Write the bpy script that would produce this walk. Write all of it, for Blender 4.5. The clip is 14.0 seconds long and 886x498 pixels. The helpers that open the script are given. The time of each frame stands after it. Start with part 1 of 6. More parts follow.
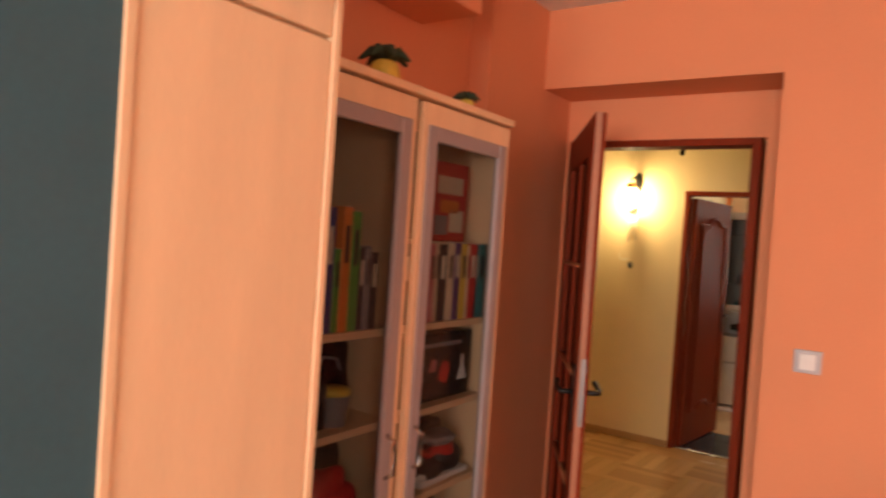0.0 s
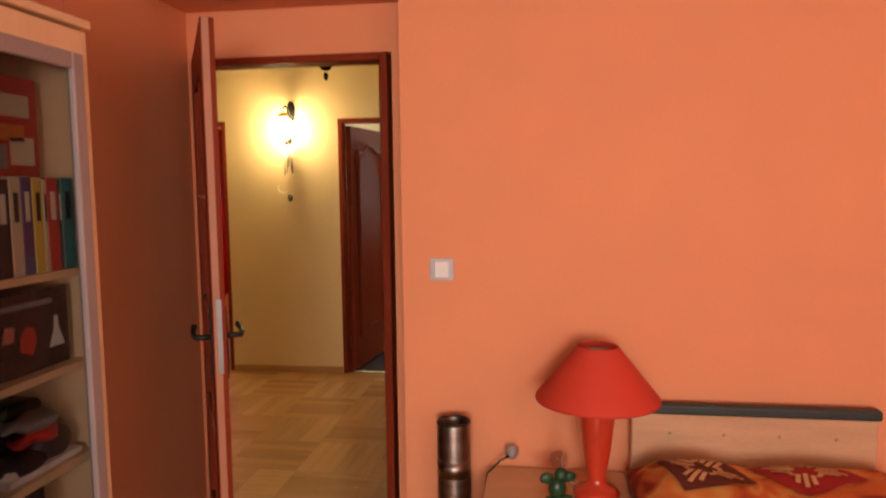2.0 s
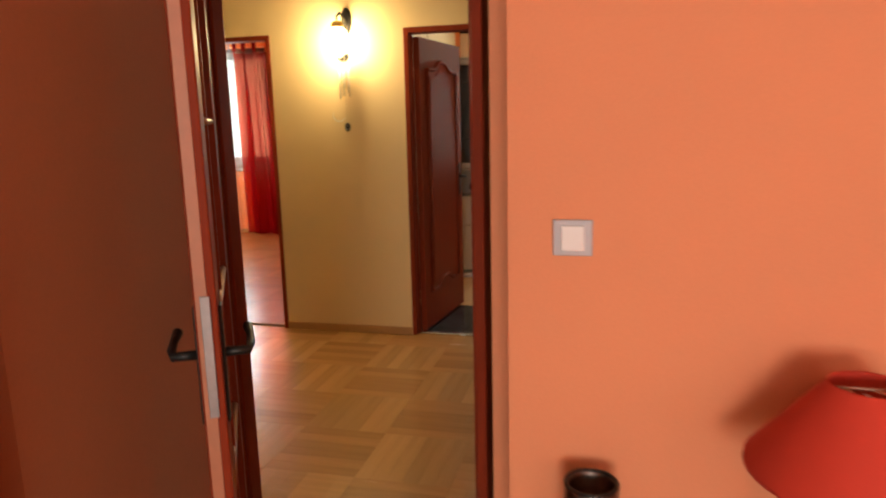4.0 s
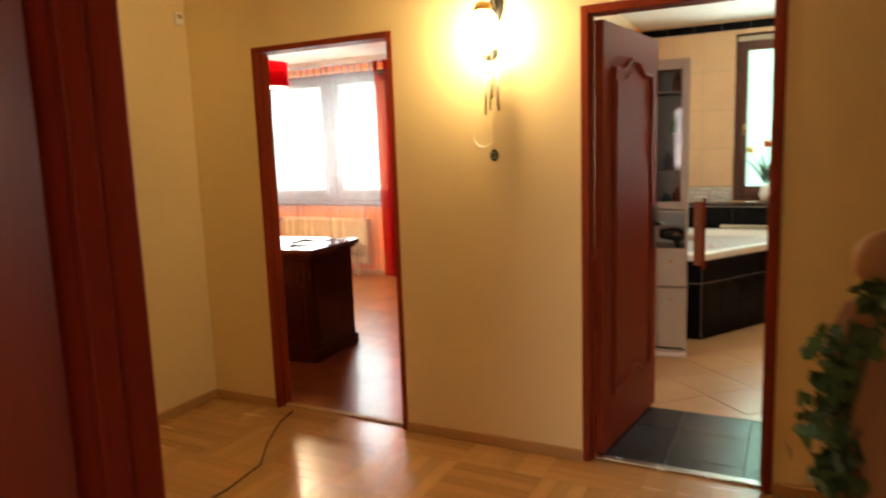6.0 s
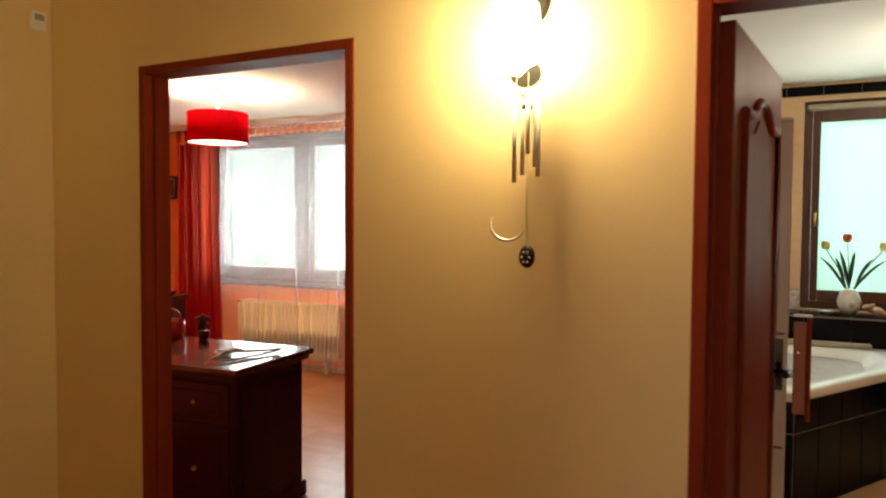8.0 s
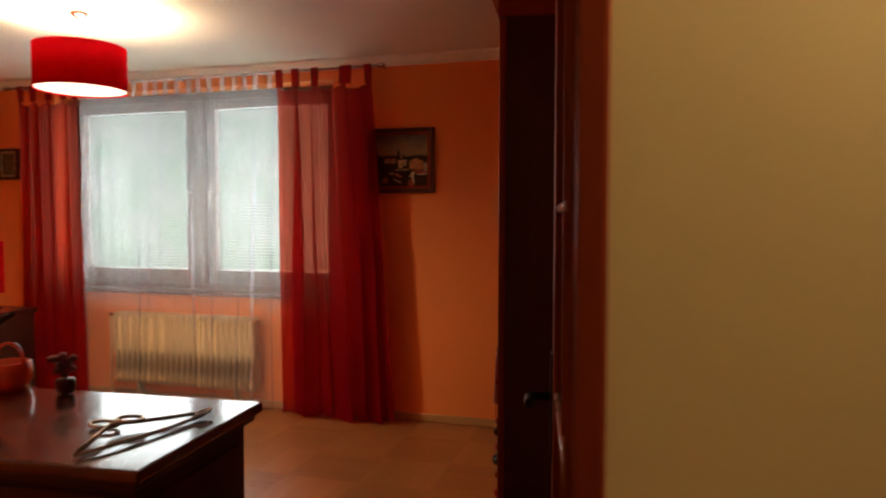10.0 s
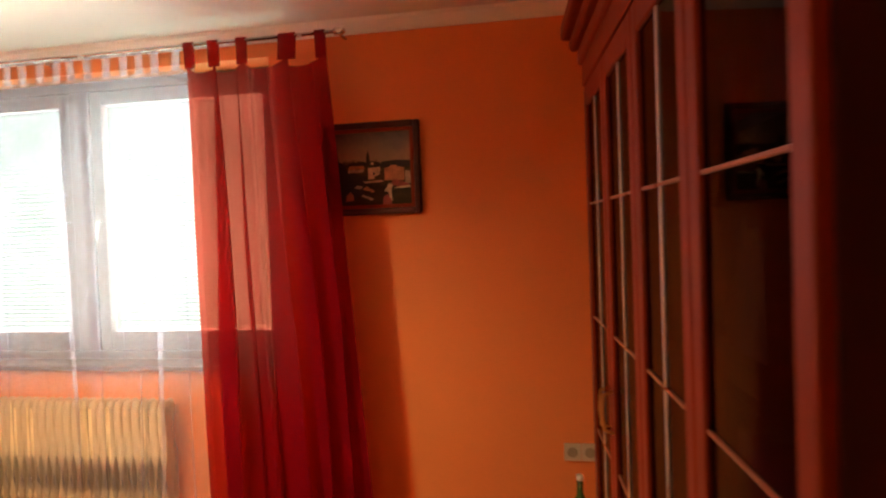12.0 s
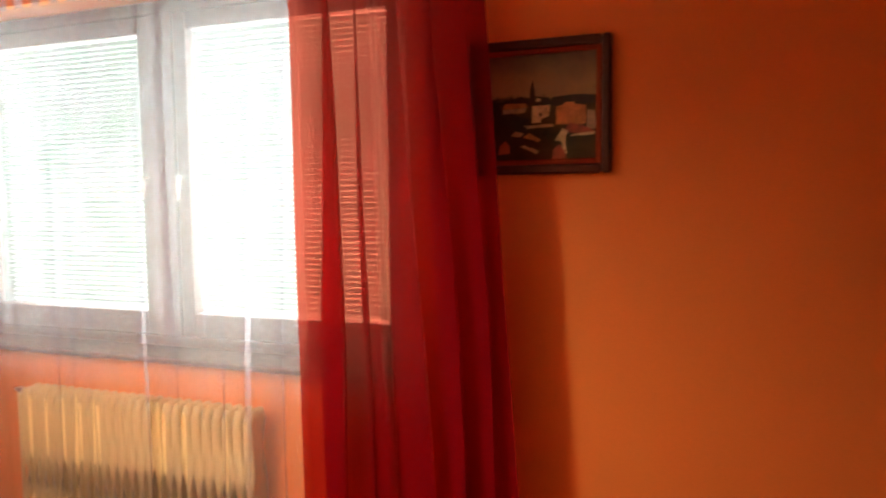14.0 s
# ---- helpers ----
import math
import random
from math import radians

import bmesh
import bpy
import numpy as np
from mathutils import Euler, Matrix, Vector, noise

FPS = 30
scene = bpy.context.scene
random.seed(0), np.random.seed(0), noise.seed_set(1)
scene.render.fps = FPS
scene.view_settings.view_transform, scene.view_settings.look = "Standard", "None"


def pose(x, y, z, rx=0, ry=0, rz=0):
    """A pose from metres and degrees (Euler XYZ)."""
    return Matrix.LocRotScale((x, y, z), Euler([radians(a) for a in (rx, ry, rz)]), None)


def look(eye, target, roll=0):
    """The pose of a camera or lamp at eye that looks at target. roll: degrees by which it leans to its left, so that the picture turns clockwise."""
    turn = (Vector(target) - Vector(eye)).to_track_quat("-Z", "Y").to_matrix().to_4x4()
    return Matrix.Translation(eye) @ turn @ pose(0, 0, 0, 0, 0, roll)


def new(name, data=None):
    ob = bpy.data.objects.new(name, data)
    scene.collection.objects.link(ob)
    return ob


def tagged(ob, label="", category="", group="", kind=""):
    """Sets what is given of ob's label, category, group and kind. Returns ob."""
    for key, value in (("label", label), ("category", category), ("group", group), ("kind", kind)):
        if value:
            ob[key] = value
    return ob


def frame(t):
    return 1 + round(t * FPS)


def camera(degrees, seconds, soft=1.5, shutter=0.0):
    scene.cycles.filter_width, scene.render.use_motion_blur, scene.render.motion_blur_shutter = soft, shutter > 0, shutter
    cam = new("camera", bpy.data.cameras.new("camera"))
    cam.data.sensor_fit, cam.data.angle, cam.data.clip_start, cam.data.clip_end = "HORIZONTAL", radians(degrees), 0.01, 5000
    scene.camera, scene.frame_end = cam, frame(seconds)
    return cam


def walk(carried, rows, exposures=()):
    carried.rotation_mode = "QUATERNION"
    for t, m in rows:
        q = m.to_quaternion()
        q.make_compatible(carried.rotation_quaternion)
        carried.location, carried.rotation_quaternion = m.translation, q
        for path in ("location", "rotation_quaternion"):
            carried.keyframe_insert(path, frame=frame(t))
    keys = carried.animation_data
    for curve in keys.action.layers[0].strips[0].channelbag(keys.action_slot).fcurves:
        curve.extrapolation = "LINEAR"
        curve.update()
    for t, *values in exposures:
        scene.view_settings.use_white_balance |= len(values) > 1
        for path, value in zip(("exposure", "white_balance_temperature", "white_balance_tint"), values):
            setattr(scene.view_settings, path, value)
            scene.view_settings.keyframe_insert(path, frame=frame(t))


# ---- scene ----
cam = camera(65.8, 14.0, soft=2.1, shutter=0.5)
PATH = [
    (0, (0.342, -0.111, 1.576), (-0.791, 1.537, 1.539), 3.9),
    (0.5, (0.373, -0.093, 1.582), (-0.486, 1.713, 1.596), 3.3),
    (1, (0.401, -0.046, 1.59), (-0.117, 1.885, 1.628), 2.5),
    (1.5, (0.411, 0.028, 1.568), (0.092, 2.002, 1.513), 0.9),
    (2, (0.424, 0.154, 1.525), (0.134, 2.125, 1.342), -0.7),
    (4.3, (0.08, 1.293, 1.48), (-0.492, 3.172, 1.103), -1.5),
    (4.5, (0.04, 1.442, 1.464), (-0.629, 3.297, 1.134), -1.2),
    (5, (-0.075, 1.737, 1.452), (-0.822, 3.565, 1.137), -0.8),
    (5.5, (-0.226, 2.089, 1.468), (-0.956, 3.922, 1.144), -0.4),
    (6, (-0.367, 2.484, 1.474), (-1.266, 4.248, 1.19), -2.0),
    (6.5, (-0.492, 2.775, 1.482), (-1.509, 4.477, 1.217), -1.1),
    (7, (-0.703, 3.134, 1.494), (-1.626, 4.891, 1.248), 1.3),
    (7.5, (-0.85, 3.47, 1.509), (-1.708, 5.271, 1.357), 0.7),
    (7.7, (-0.905, 3.607, 1.533), (-1.796, 5.395, 1.448), 0.5),
    (9.8, (-2.02, 4.724, 1.451), (-2.628, 6.627, 1.362), -0.5),
    (10, (-2.122, 4.848, 1.448), (-2.673, 6.768, 1.36), 0.1),
    (10.5, (-2.307, 5.148, 1.46), (-2.736, 7.1, 1.387), -1.3),
    (11, (-2.43, 5.543, 1.529), (-2.86, 7.493, 1.427), -2.0),
    (11.5, (-2.594, 5.843, 1.537), (-3.02, 7.797, 1.48), 0.5),
    (12, (-2.778, 6.172, 1.543), (-3.157, 8.135, 1.487), -2.1),
    (12.5, (-2.885, 6.469, 1.544), (-3.299, 8.425, 1.493), -3.0),
    (13, (-3.032, 6.701, 1.552), (-3.523, 8.639, 1.496), -0.7),
    (13.5, (-3.188, 6.943, 1.509), (-3.722, 8.869, 1.424), -0.8),
    (14, (-3.258, 7.099, 1.548), (-3.936, 8.975, 1.402), -0.6),
]
EXPOSURES = [(0.0, 0.1), (2.0, 0.0), (4.5, 0.06), (5.0, 0.08), (5.5, 0.28), (6.5, 0.22), (7.2, -0.12), (7.7, -0.25), (9.8, -1.05), (10.5, -0.9), (11.5, -0.32), (12.5, -0.12), (14.0, -0.22)]
walk(cam, [(t, look(eye, target, roll)) for t, eye, target, roll in PATH], EXPOSURES)

# ---- world and lights ----
world = bpy.data.worlds.new("sky")
scene.world = world
world.use_nodes = True
wn = world.node_tree
sky = wn.nodes.new("ShaderNodeTexSky")
sky.sky_type = "NISHITA"
sky.sun_disc = False
sky.sun_elevation, sky.sun_rotation = radians(50), radians(30)
wn.links.new(sky.outputs[0], wn.nodes["Background"].inputs[0])
wn.nodes["Background"].inputs[1].default_value = 0.1


def lamp(name, kind, at, energy, colour, size=0.1, size_y=None, aim=None):
    data = bpy.data.lights.new(name, kind)
    data.energy, data.color = energy, colour
    if kind == "AREA":
        data.shape = "RECTANGLE"
        data.size, data.size_y = size, size_y or size
    elif kind in ("POINT", "SPOT"):
        data.shadow_soft_size = size
    elif kind == "SUN":
        data.angle = size
    ob = new(name, data)
    ob.matrix_world = look(at, aim) if aim else pose(*at)
    return ob


DAY = (1.0, 0.97, 0.93)
lamp("overcast_sun", "SUN", (0, 0, 6), 0.8, (1.0, 0.97, 0.92), size=0.3, aim=(2.0, -4.0, 0))
lamp("bedroom_window_light", "AREA", (0.9, -4.1, 1.55), 172, (1.0, 0.92, 0.84), 1.6, 1.3, aim=(0.9, 2.6, 1.4))
lamp("bedroom_side_window_light", "AREA", (2.6, -1.7, 1.55), 28, (1.0, 0.92, 0.84), 1.6, 1.3, aim=(-1.0, -1.0, 1.35))
lamp("study_window_light", "AREA", (-5.55, 9.9, 1.66), 170, (0.95, 1.0, 0.95), 2.4, 1.5, aim=(-5.55, 6.0, 1.1))
lamp("bathroom_window_light", "AREA", (-0.47, 10.05, 1.7), 75, (0.9, 1.0, 0.93), 0.7, 1.5, aim=(-0.5, 6.0, 1.0))
lamp("wall_lamp_bulb", "POINT", (-1.61, 5.375, 1.99), 24, (1.0, 0.74, 0.36), 0.05)
lamp("picture_lamp_bulb", "POINT", (-3.455, 4.36, 2.035), 4.5, (1.0, 0.70, 0.26), 0.03)
lamp("pendant_bulb", "POINT", (-5.15, 8.02, 2.30), 240, (1.0, 0.74, 0.42), 0.11)
lamp("table_lamp_bulb", "POINT", (-6.97, 9.0, 1.07), 12, (1.0, 0.62, 0.28), 0.04)
lamp("bathroom_lamp_bulb", "POINT", (-0.2, 8.35, 2.40), 12, (1.0, 0.85, 0.62), 0.08)


# ---- materials ----
def mat(name, colour, rough=0.6, vary=0.12, scale=6.0, fine=90.0, bump=0.1, metal=0.0, spec=0.5, coat=0.0, stretch=(1, 1, 1), random_amount=0.0, dark=None):
    """A paint, wood or metal with broad and fine variation of colour and relief."""
    m = bpy.data.materials.new(name)
    m.use_nodes = True
    nt = m.node_tree
    b = nt.nodes["Principled BSDF"]
    co = nt.nodes.new("ShaderNodeTexCoord")
    mp = nt.nodes.new("ShaderNodeMapping")
    mp.inputs["Scale"].default_value = stretch
    nt.links.new(co.outputs["Object"], mp.inputs[0])
    n1 = nt.nodes.new("ShaderNodeTexNoise")
    n1.inputs["Scale"].default_value, n1.inputs["Detail"].default_value = scale, 5
    n2 = nt.nodes.new("ShaderNodeTexNoise")
    n2.inputs["Scale"].default_value, n2.inputs["Detail"].default_value = fine, 3
    nt.links.new(mp.outputs[0], n1.inputs[0])
    nt.links.new(mp.outputs[0], n2.inputs[0])
    add = nt.nodes.new("ShaderNodeMath")
    add.operation = "MULTIPLY_ADD"
    nt.links.new(n2.outputs[0], add.inputs[0])
    add.inputs[1].default_value = 0.45
    nt.links.new(n1.outputs[0], add.inputs[2])
    ramp = nt.nodes.new("ShaderNodeValToRGB")
    d = dark or tuple(c * (1 - 2.2 * vary) for c in colour)
    l = tuple(min(1, c * (1 + vary)) for c in colour)
    ramp.color_ramp.elements[0].position, ramp.color_ramp.elements[0].color = 0.35, (*d, 1)
    ramp.color_ramp.elements[1].position, ramp.color_ramp.elements[1].color = 1.0, (*l, 1)
    nt.links.new(add.outputs[0], ramp.inputs[0])
    out = ramp.outputs[0]
    if random_amount:
        info = nt.nodes.new("ShaderNodeObjectInfo")
        isl = nt.nodes.new("ShaderNodeNewGeometry")
        sm = nt.nodes.new("ShaderNodeMath")
        sm.operation = "ADD"
        nt.links.new(info.outputs["Random"], sm.inputs[0])
        nt.links.new(isl.outputs["Random Per Island"], sm.inputs[1])
        fr = nt.nodes.new("ShaderNodeMath")
        fr.operation = "FRACT"
        nt.links.new(sm.outputs[0], fr.inputs[0])
        rng = nt.nodes.new("ShaderNodeMapRange")
        rng.inputs[3].default_value, rng.inputs[4].default_value = 1 - random_amount, 1 + random_amount
        nt.links.new(fr.outputs[0], rng.inputs[0])
        hsv = nt.nodes.new("ShaderNodeHueSaturation")
        nt.links.new(rng.outputs[0], hsv.inputs["Value"])
        nt.links.new(out, hsv.inputs["Color"])
        out = hsv.outputs[0]
    nt.links.new(out, b.inputs["Base Color"])
    rr = nt.nodes.new("ShaderNodeMapRange")
    rr.inputs[3].default_value, rr.inputs[4].default_value = max(0.02, rough - 0.1), min(1, rough + 0.1)
    nt.links.new(n1.outputs[0], rr.inputs[0])
    nt.links.new(rr.outputs[0], b.inputs["Roughness"])
    b.inputs["Metallic"].default_value = metal
    b.inputs["Specular IOR Level"].default_value = spec
    b.inputs["Coat Weight"].default_value = coat
    b.inputs["Coat Roughness"].default_value = 0.15
    if bump:
        bp = nt.nodes.new("ShaderNodeBump")
        bp.inputs["Strength"].default_value, bp.inputs["Distance"].default_value = bump, 0.01
        nt.links.new(add.outputs[0], bp.inputs["Height"])
        nt.links.new(bp.outputs[0], b.inputs["Normal"])
    return m


def glow(name, colour, strength):
    m = bpy.data.materials.new(name)
    m.use_nodes = True
    b = m.node_tree.nodes["Principled BSDF"]
    b.inputs["Base Color"].default_value = (*colour, 1)
    b.inputs["Emission Color"].default_value = (*colour, 1)
    b.inputs["Emission Strength"].default_value = strength
    return m


def glass(name, tint=(1, 1, 1), rough=0.02, clear=0.9, gloss_colour=(1, 1, 1)):
    """Thin pane: mostly clear, with a Fresnel gloss."""
    m = bpy.data.materials.new(name)
    m.use_nodes = True
    nt = m.node_tree
    nt.nodes.clear()
    o = nt.nodes.new("ShaderNodeOutputMaterial")
    tr = nt.nodes.new("ShaderNodeBsdfTransparent")
    tr.inputs[0].default_value = tuple(c * clear for c in tint) + (1,)
    gl = nt.nodes.new("ShaderNodeBsdfGlossy")
    gl.inputs["Color"].default_value = (*gloss_colour, 1)
    gl.inputs["Roughness"].default_value = rough
    lw = nt.nodes.new("ShaderNodeLayerWeight")
    lw.inputs[0].default_value = 0.5
    pw = nt.nodes.new("ShaderNodeMath")
    pw.operation = "POWER"
    pw.inputs[1].default_value = 5.0
    nt.links.new(lw.outputs["Facing"], pw.inputs[0])
    fr = nt.nodes.new("ShaderNodeMath")
    fr.operation = "MULTIPLY_ADD"
    fr.inputs[1].default_value, fr.inputs[2].default_value = 0.4, 0.012
    nt.links.new(pw.outputs[0], fr.inputs[0])
    mx = nt.nodes.new("ShaderNodeMixShader")
    nt.links.new(fr.outputs[0], mx.inputs[0])
    nt.links.new(tr.outputs[0], mx.inputs[1])
    nt.links.new(gl.outputs[0], mx.inputs[2])
    nt.links.new(mx.outputs[0], o.inputs[0])
    return m


def cloth(name, colour, through_colour, clear, translucent, weave=900.0):
    """Thin fabric: part see-through, part diffuse, part translucent, with a weave."""
    m = bpy.data.materials.new(name)
    m.use_nodes = True
    nt = m.node_tree
    nt.nodes.clear()
    o = nt.nodes.new("ShaderNodeOutputMaterial")
    df = nt.nodes.new("ShaderNodeBsdfDiffuse")
    df.inputs[0].default_value = (*colour, 1)
    tl = nt.nodes.new("ShaderNodeBsdfTranslucent")
    tl.inputs[0].default_value = (*through_colour, 1)
    tp = nt.nodes.new("ShaderNodeBsdfTransparent")
    tp.inputs[0].default_value = (*through_colour, 1)
    n = nt.nodes.new("ShaderNodeTexNoise")
    n.inputs["Scale"].default_value = weave
    bp = nt.nodes.new("ShaderNodeBump")
    bp.inputs["Strength"].default_value, bp.inputs["Distance"].default_value = 0.15, 0.002
    nt.links.new(n.outputs[0], bp.inputs["Height"])
    nt.links.new(bp.outputs[0], df.inputs["Normal"])
    m1 = nt.nodes.new("ShaderNodeMixShader")
    m1.inputs[0].default_value = translucent
    m2 = nt.nodes.new("ShaderNodeMixShader")
    m2.inputs[0].default_value = clear
    nt.links.new(df.outputs[0], m1.inputs[1])
    nt.links.new(tl.outputs[0], m1.inputs[2])
    nt.links.new(m1.outputs[0], m2.inputs[1])
    nt.links.new(tp.outputs[0], m2.inputs[2])
    nt.links.new(m2.outputs[0], o.inputs[0])
    return m


SALMON = mat("salmon_paint", (0.80, 0.31, 0.15), 0.75, 0.04, 1.5, 160, 0.03)
CREAM = mat("cream_paint", (0.76, 0.59, 0.32), 0.7, 0.04, 1.2, 160, 0.03)
ORANGE = mat("orange_paint", (0.88, 0.26, 0.065), 0.75, 0.05, 1.5, 160, 0.03)
WHITE = mat("ceiling_white", (0.80, 0.77, 0.72), 0.85, 0.03, 2, 140, 0.03)
PEACH = mat("peach_wall_tile", (0.78, 0.56, 0.34), 0.3, 0.06, 3, 40, 0.05)
CHERRY = mat("cherry_varnish", (0.22, 0.034, 0.013), 0.42, 0.10, 4, 50, 0.02, spec=0.045, stretch=(5, 5, 0.5))
DARKWOOD = mat("mahogany_wood", (0.05, 0.010, 0.006), 0.38, 0.12, 4, 50, 0.02, spec=0.25, stretch=(5, 5, 0.5))
# Second, darker oak: sheen that changes with stave direction, put into colour.
OAK = [mat("oak_parquet", (0.50, 0.27, 0.10), 0.24, 0.07, 3, 40, 0.01, coat=0.3, stretch=(1, 9, 9), random_amount=0.14),
       mat("oak_across_low_sheen", (0.45, 0.23, 0.083), 0.24, 0.07, 3, 40, 0.01, coat=0.3, stretch=(1, 9, 9), random_amount=0.14)]
# The red oak carries the same painted sheen in its two tones.
REDOAK = [mat("red_oak_parquet", (0.31, 0.122, 0.042), 0.32, 0.07, 3, 40, 0.01, coat=0.25, stretch=(1, 9, 9), random_amount=0.10),
          mat("red_oak_across_low_sheen", (0.265, 0.097, 0.032), 0.32, 0.07, 3, 40, 0.01, coat=0.25, stretch=(1, 9, 9), random_amount=0.10)]
OAKTRIM = mat("oak_trim", (0.45, 0.25, 0.10), 0.4, 0.08, 4, 50, 0.02)
MAPLE = mat("maple_laminate", (0.85, 0.58, 0.35), 0.42, 0.05, 3, 70, 0.03, stretch=(4, 4, 0.5))
GREYFRAME = mat("grey_lacquer", (0.36, 0.30, 0.30), 0.45, 0.05, 4, 70, 0.03)
GREEN = mat("green_laminate", (0.042, 0.11, 0.14), 0.5, 0.08, 3, 70, 0.03)
BLACKTILE = mat("black_tile", (0.007, 0.007, 0.008), 0.16, 0.2, 4, 60, 0.01, spec=0.06, random_amount=0.3)
SLATE = mat("slate_floor_tile", (0.018, 0.020, 0.023), 0.22, 0.2, 5, 60, 0.06, random_amount=0.2)
LIGHTTILE = mat("beige_floor_tile", (0.68, 0.43, 0.22), 0.2, 0.06, 4, 60, 0.03, random_amount=0.06)
GROUT = mat("grout", (0.42, 0.36, 0.29), 0.9, 0.1, 10, 90, 0.1)
REDGAP = mat("dark_red_joint", (0.10, 0.035, 0.012), 0.9, 0.1, 10, 90, 0.05)
DARKGAP = mat("dark_joint", (0.26, 0.13, 0.05), 0.9, 0.1, 10, 90, 0.05)
ENAMEL = mat("white_enamel", (0.82, 0.80, 0.77), 0.15, 0.02, 4, 60, 0.0)
RADCREAM = mat("radiator_enamel", (0.64, 0.48, 0.25), 0.4, 0.05, 6, 60, 0.03)
IVORY = mat("ivory_lacquer", (0.50, 0.47, 0.38), 0.35, 0.05, 4, 60, 0.02)
IRON = mat("dark_iron", (0.03, 0.028, 0.026), 0.45, 0.2, 12, 90, 0.1, metal=0.6)
BRASS = mat("brass", (0.72, 0.46, 0.16), 0.28, 0.12, 10, 80, 0.03, metal=1.0)
STEEL = mat("steel", (0.62, 0.60, 0.58), 0.25, 0.08, 10, 80, 0.03, metal=1.0)
WHITEPL = mat("white_plastic", (0.82, 0.80, 0.78), 0.35, 0.03, 5, 60, 0.0)
REDCLOTH = mat("red_lampshade", (0.62, 0.045, 0.02), 0.8, 0.06, 5, 300, 0.1)
GOLD = mat("gilt_frame", (0.36, 0.18, 0.04), 0.4, 0.25, 15, 80, 0.3, metal=0.7)
PANE = glass("window_glass")
# Near-black inside is put into the pane's tint; books barely show.
CABGLASS = glass("dimming_cabinet_glass", (0.26, 0.20, 0.18), 0.03, 0.9)
# Tint on clear panes, so the cabinets' dim insides come from colour.
DIMGLASS = glass("cabinet_glass", (0.76, 0.74, 0.72), 0.03, 0.92)
DOORGLASS = glass("door_glass", (0.40, 0.25, 0.18), 0.08, 0.5, (0.9, 0.8, 0.7))
SHEER = cloth("white_voile", (0.88, 0.88, 0.95), (0.95, 0.95, 1.0), 0.755, 0.55)
REDVOILE = cloth("red_curtain", (0.22, 0.004, 0.012), (0.87, 0.185, 0.115), 0.43, 0.12)


def garden_glow():
    """Overexposed trees and sky, far outside."""
    m = bpy.data.materials.new("bright_garden")
    m.use_nodes = True
    nt = m.node_tree
    nt.nodes.clear()
    o = nt.nodes.new("ShaderNodeOutputMaterial")
    e = nt.nodes.new("ShaderNodeEmission")
    n = nt.nodes.new("ShaderNodeTexNoise")
    n.inputs["Scale"].default_value, n.inputs["Detail"].default_value = 1.3, 8
    co = nt.nodes.new("ShaderNodeTexCoord")
    nt.links.new(co.outputs["Object"], n.inputs[0])
    r = nt.nodes.new("ShaderNodeValToRGB")
    r.color_ramp.elements[0].position, r.color_ramp.elements[0].color = 0.35, (0.60, 0.86, 0.66, 1)
    r.color_ramp.elements[1].position, r.color_ramp.elements[1].color = 0.6, (0.92, 1.0, 0.95, 1)
    nt.links.new(n.outputs[0], r.inputs[0])
    nt.links.new(r.outputs[0], e.inputs[0])
    e.inputs[1].default_value = 0.88
    nt.links.new(e.outputs[0], o.inputs[0])
    return m


GARDEN = garden_glow()


# ---- builders ----
def box(bm, x0, y0, z0, x1, y1, z1, bevel=0.0, seg=1, m=None):
    r = bmesh.ops.create_cube(bm, size=1.0)
    vs = r["verts"]
    for v in vs:
        v.co = Vector(((x0 + x1) / 2 + v.co.x * (x1 - x0), (y0 + y1) / 2 + v.co.y * (y1 - y0), (z0 + z1) / 2 + v.co.z * (z1 - z0)))
    if bevel:
        es = list({e for v in vs for e in v.link_edges})
        r = bmesh.ops.bevel(bm, geom=es, offset=bevel, segments=seg, affect="EDGES", profile=0.5)
        vs = list({v for f in r["faces"] for v in f.verts} | {v for v in vs if v.is_valid})
    if m is not None:
        bmesh.ops.transform(bm, matrix=m, verts=vs)
    return bm


def lathe(bm, profile, n=24, at=(0, 0, 0), tilt=None, cap=True):
    """A turned body from (radius, height) pairs."""
    rings = []
    for r, z in profile:
        rings.append([bm.verts.new(Vector((r * math.cos(2 * math.pi * i / n), r * math.sin(2 * math.pi * i / n), z))) for i in range(n)])
    fs = []
    for a, b in zip(rings, rings[1:]):
        for i in range(n):
            fs.append(bm.faces.new((a[i], a[(i + 1) % n], b[(i + 1) % n], b[i])))
    for ring, flip in ((rings[0], True), (rings[-1], False)):
        if cap and (ring[0].co - ring[n // 2].co).length > 0.003:
            fs.append(bm.faces.new(ring[::-1] if flip else ring))
    for f in fs:
        f.smooth = True
    m = Matrix.Translation(at) @ (tilt or Matrix.Identity(4))
    bmesh.ops.transform(bm, matrix=m, verts=[v for ring in rings for v in ring])
    return bm


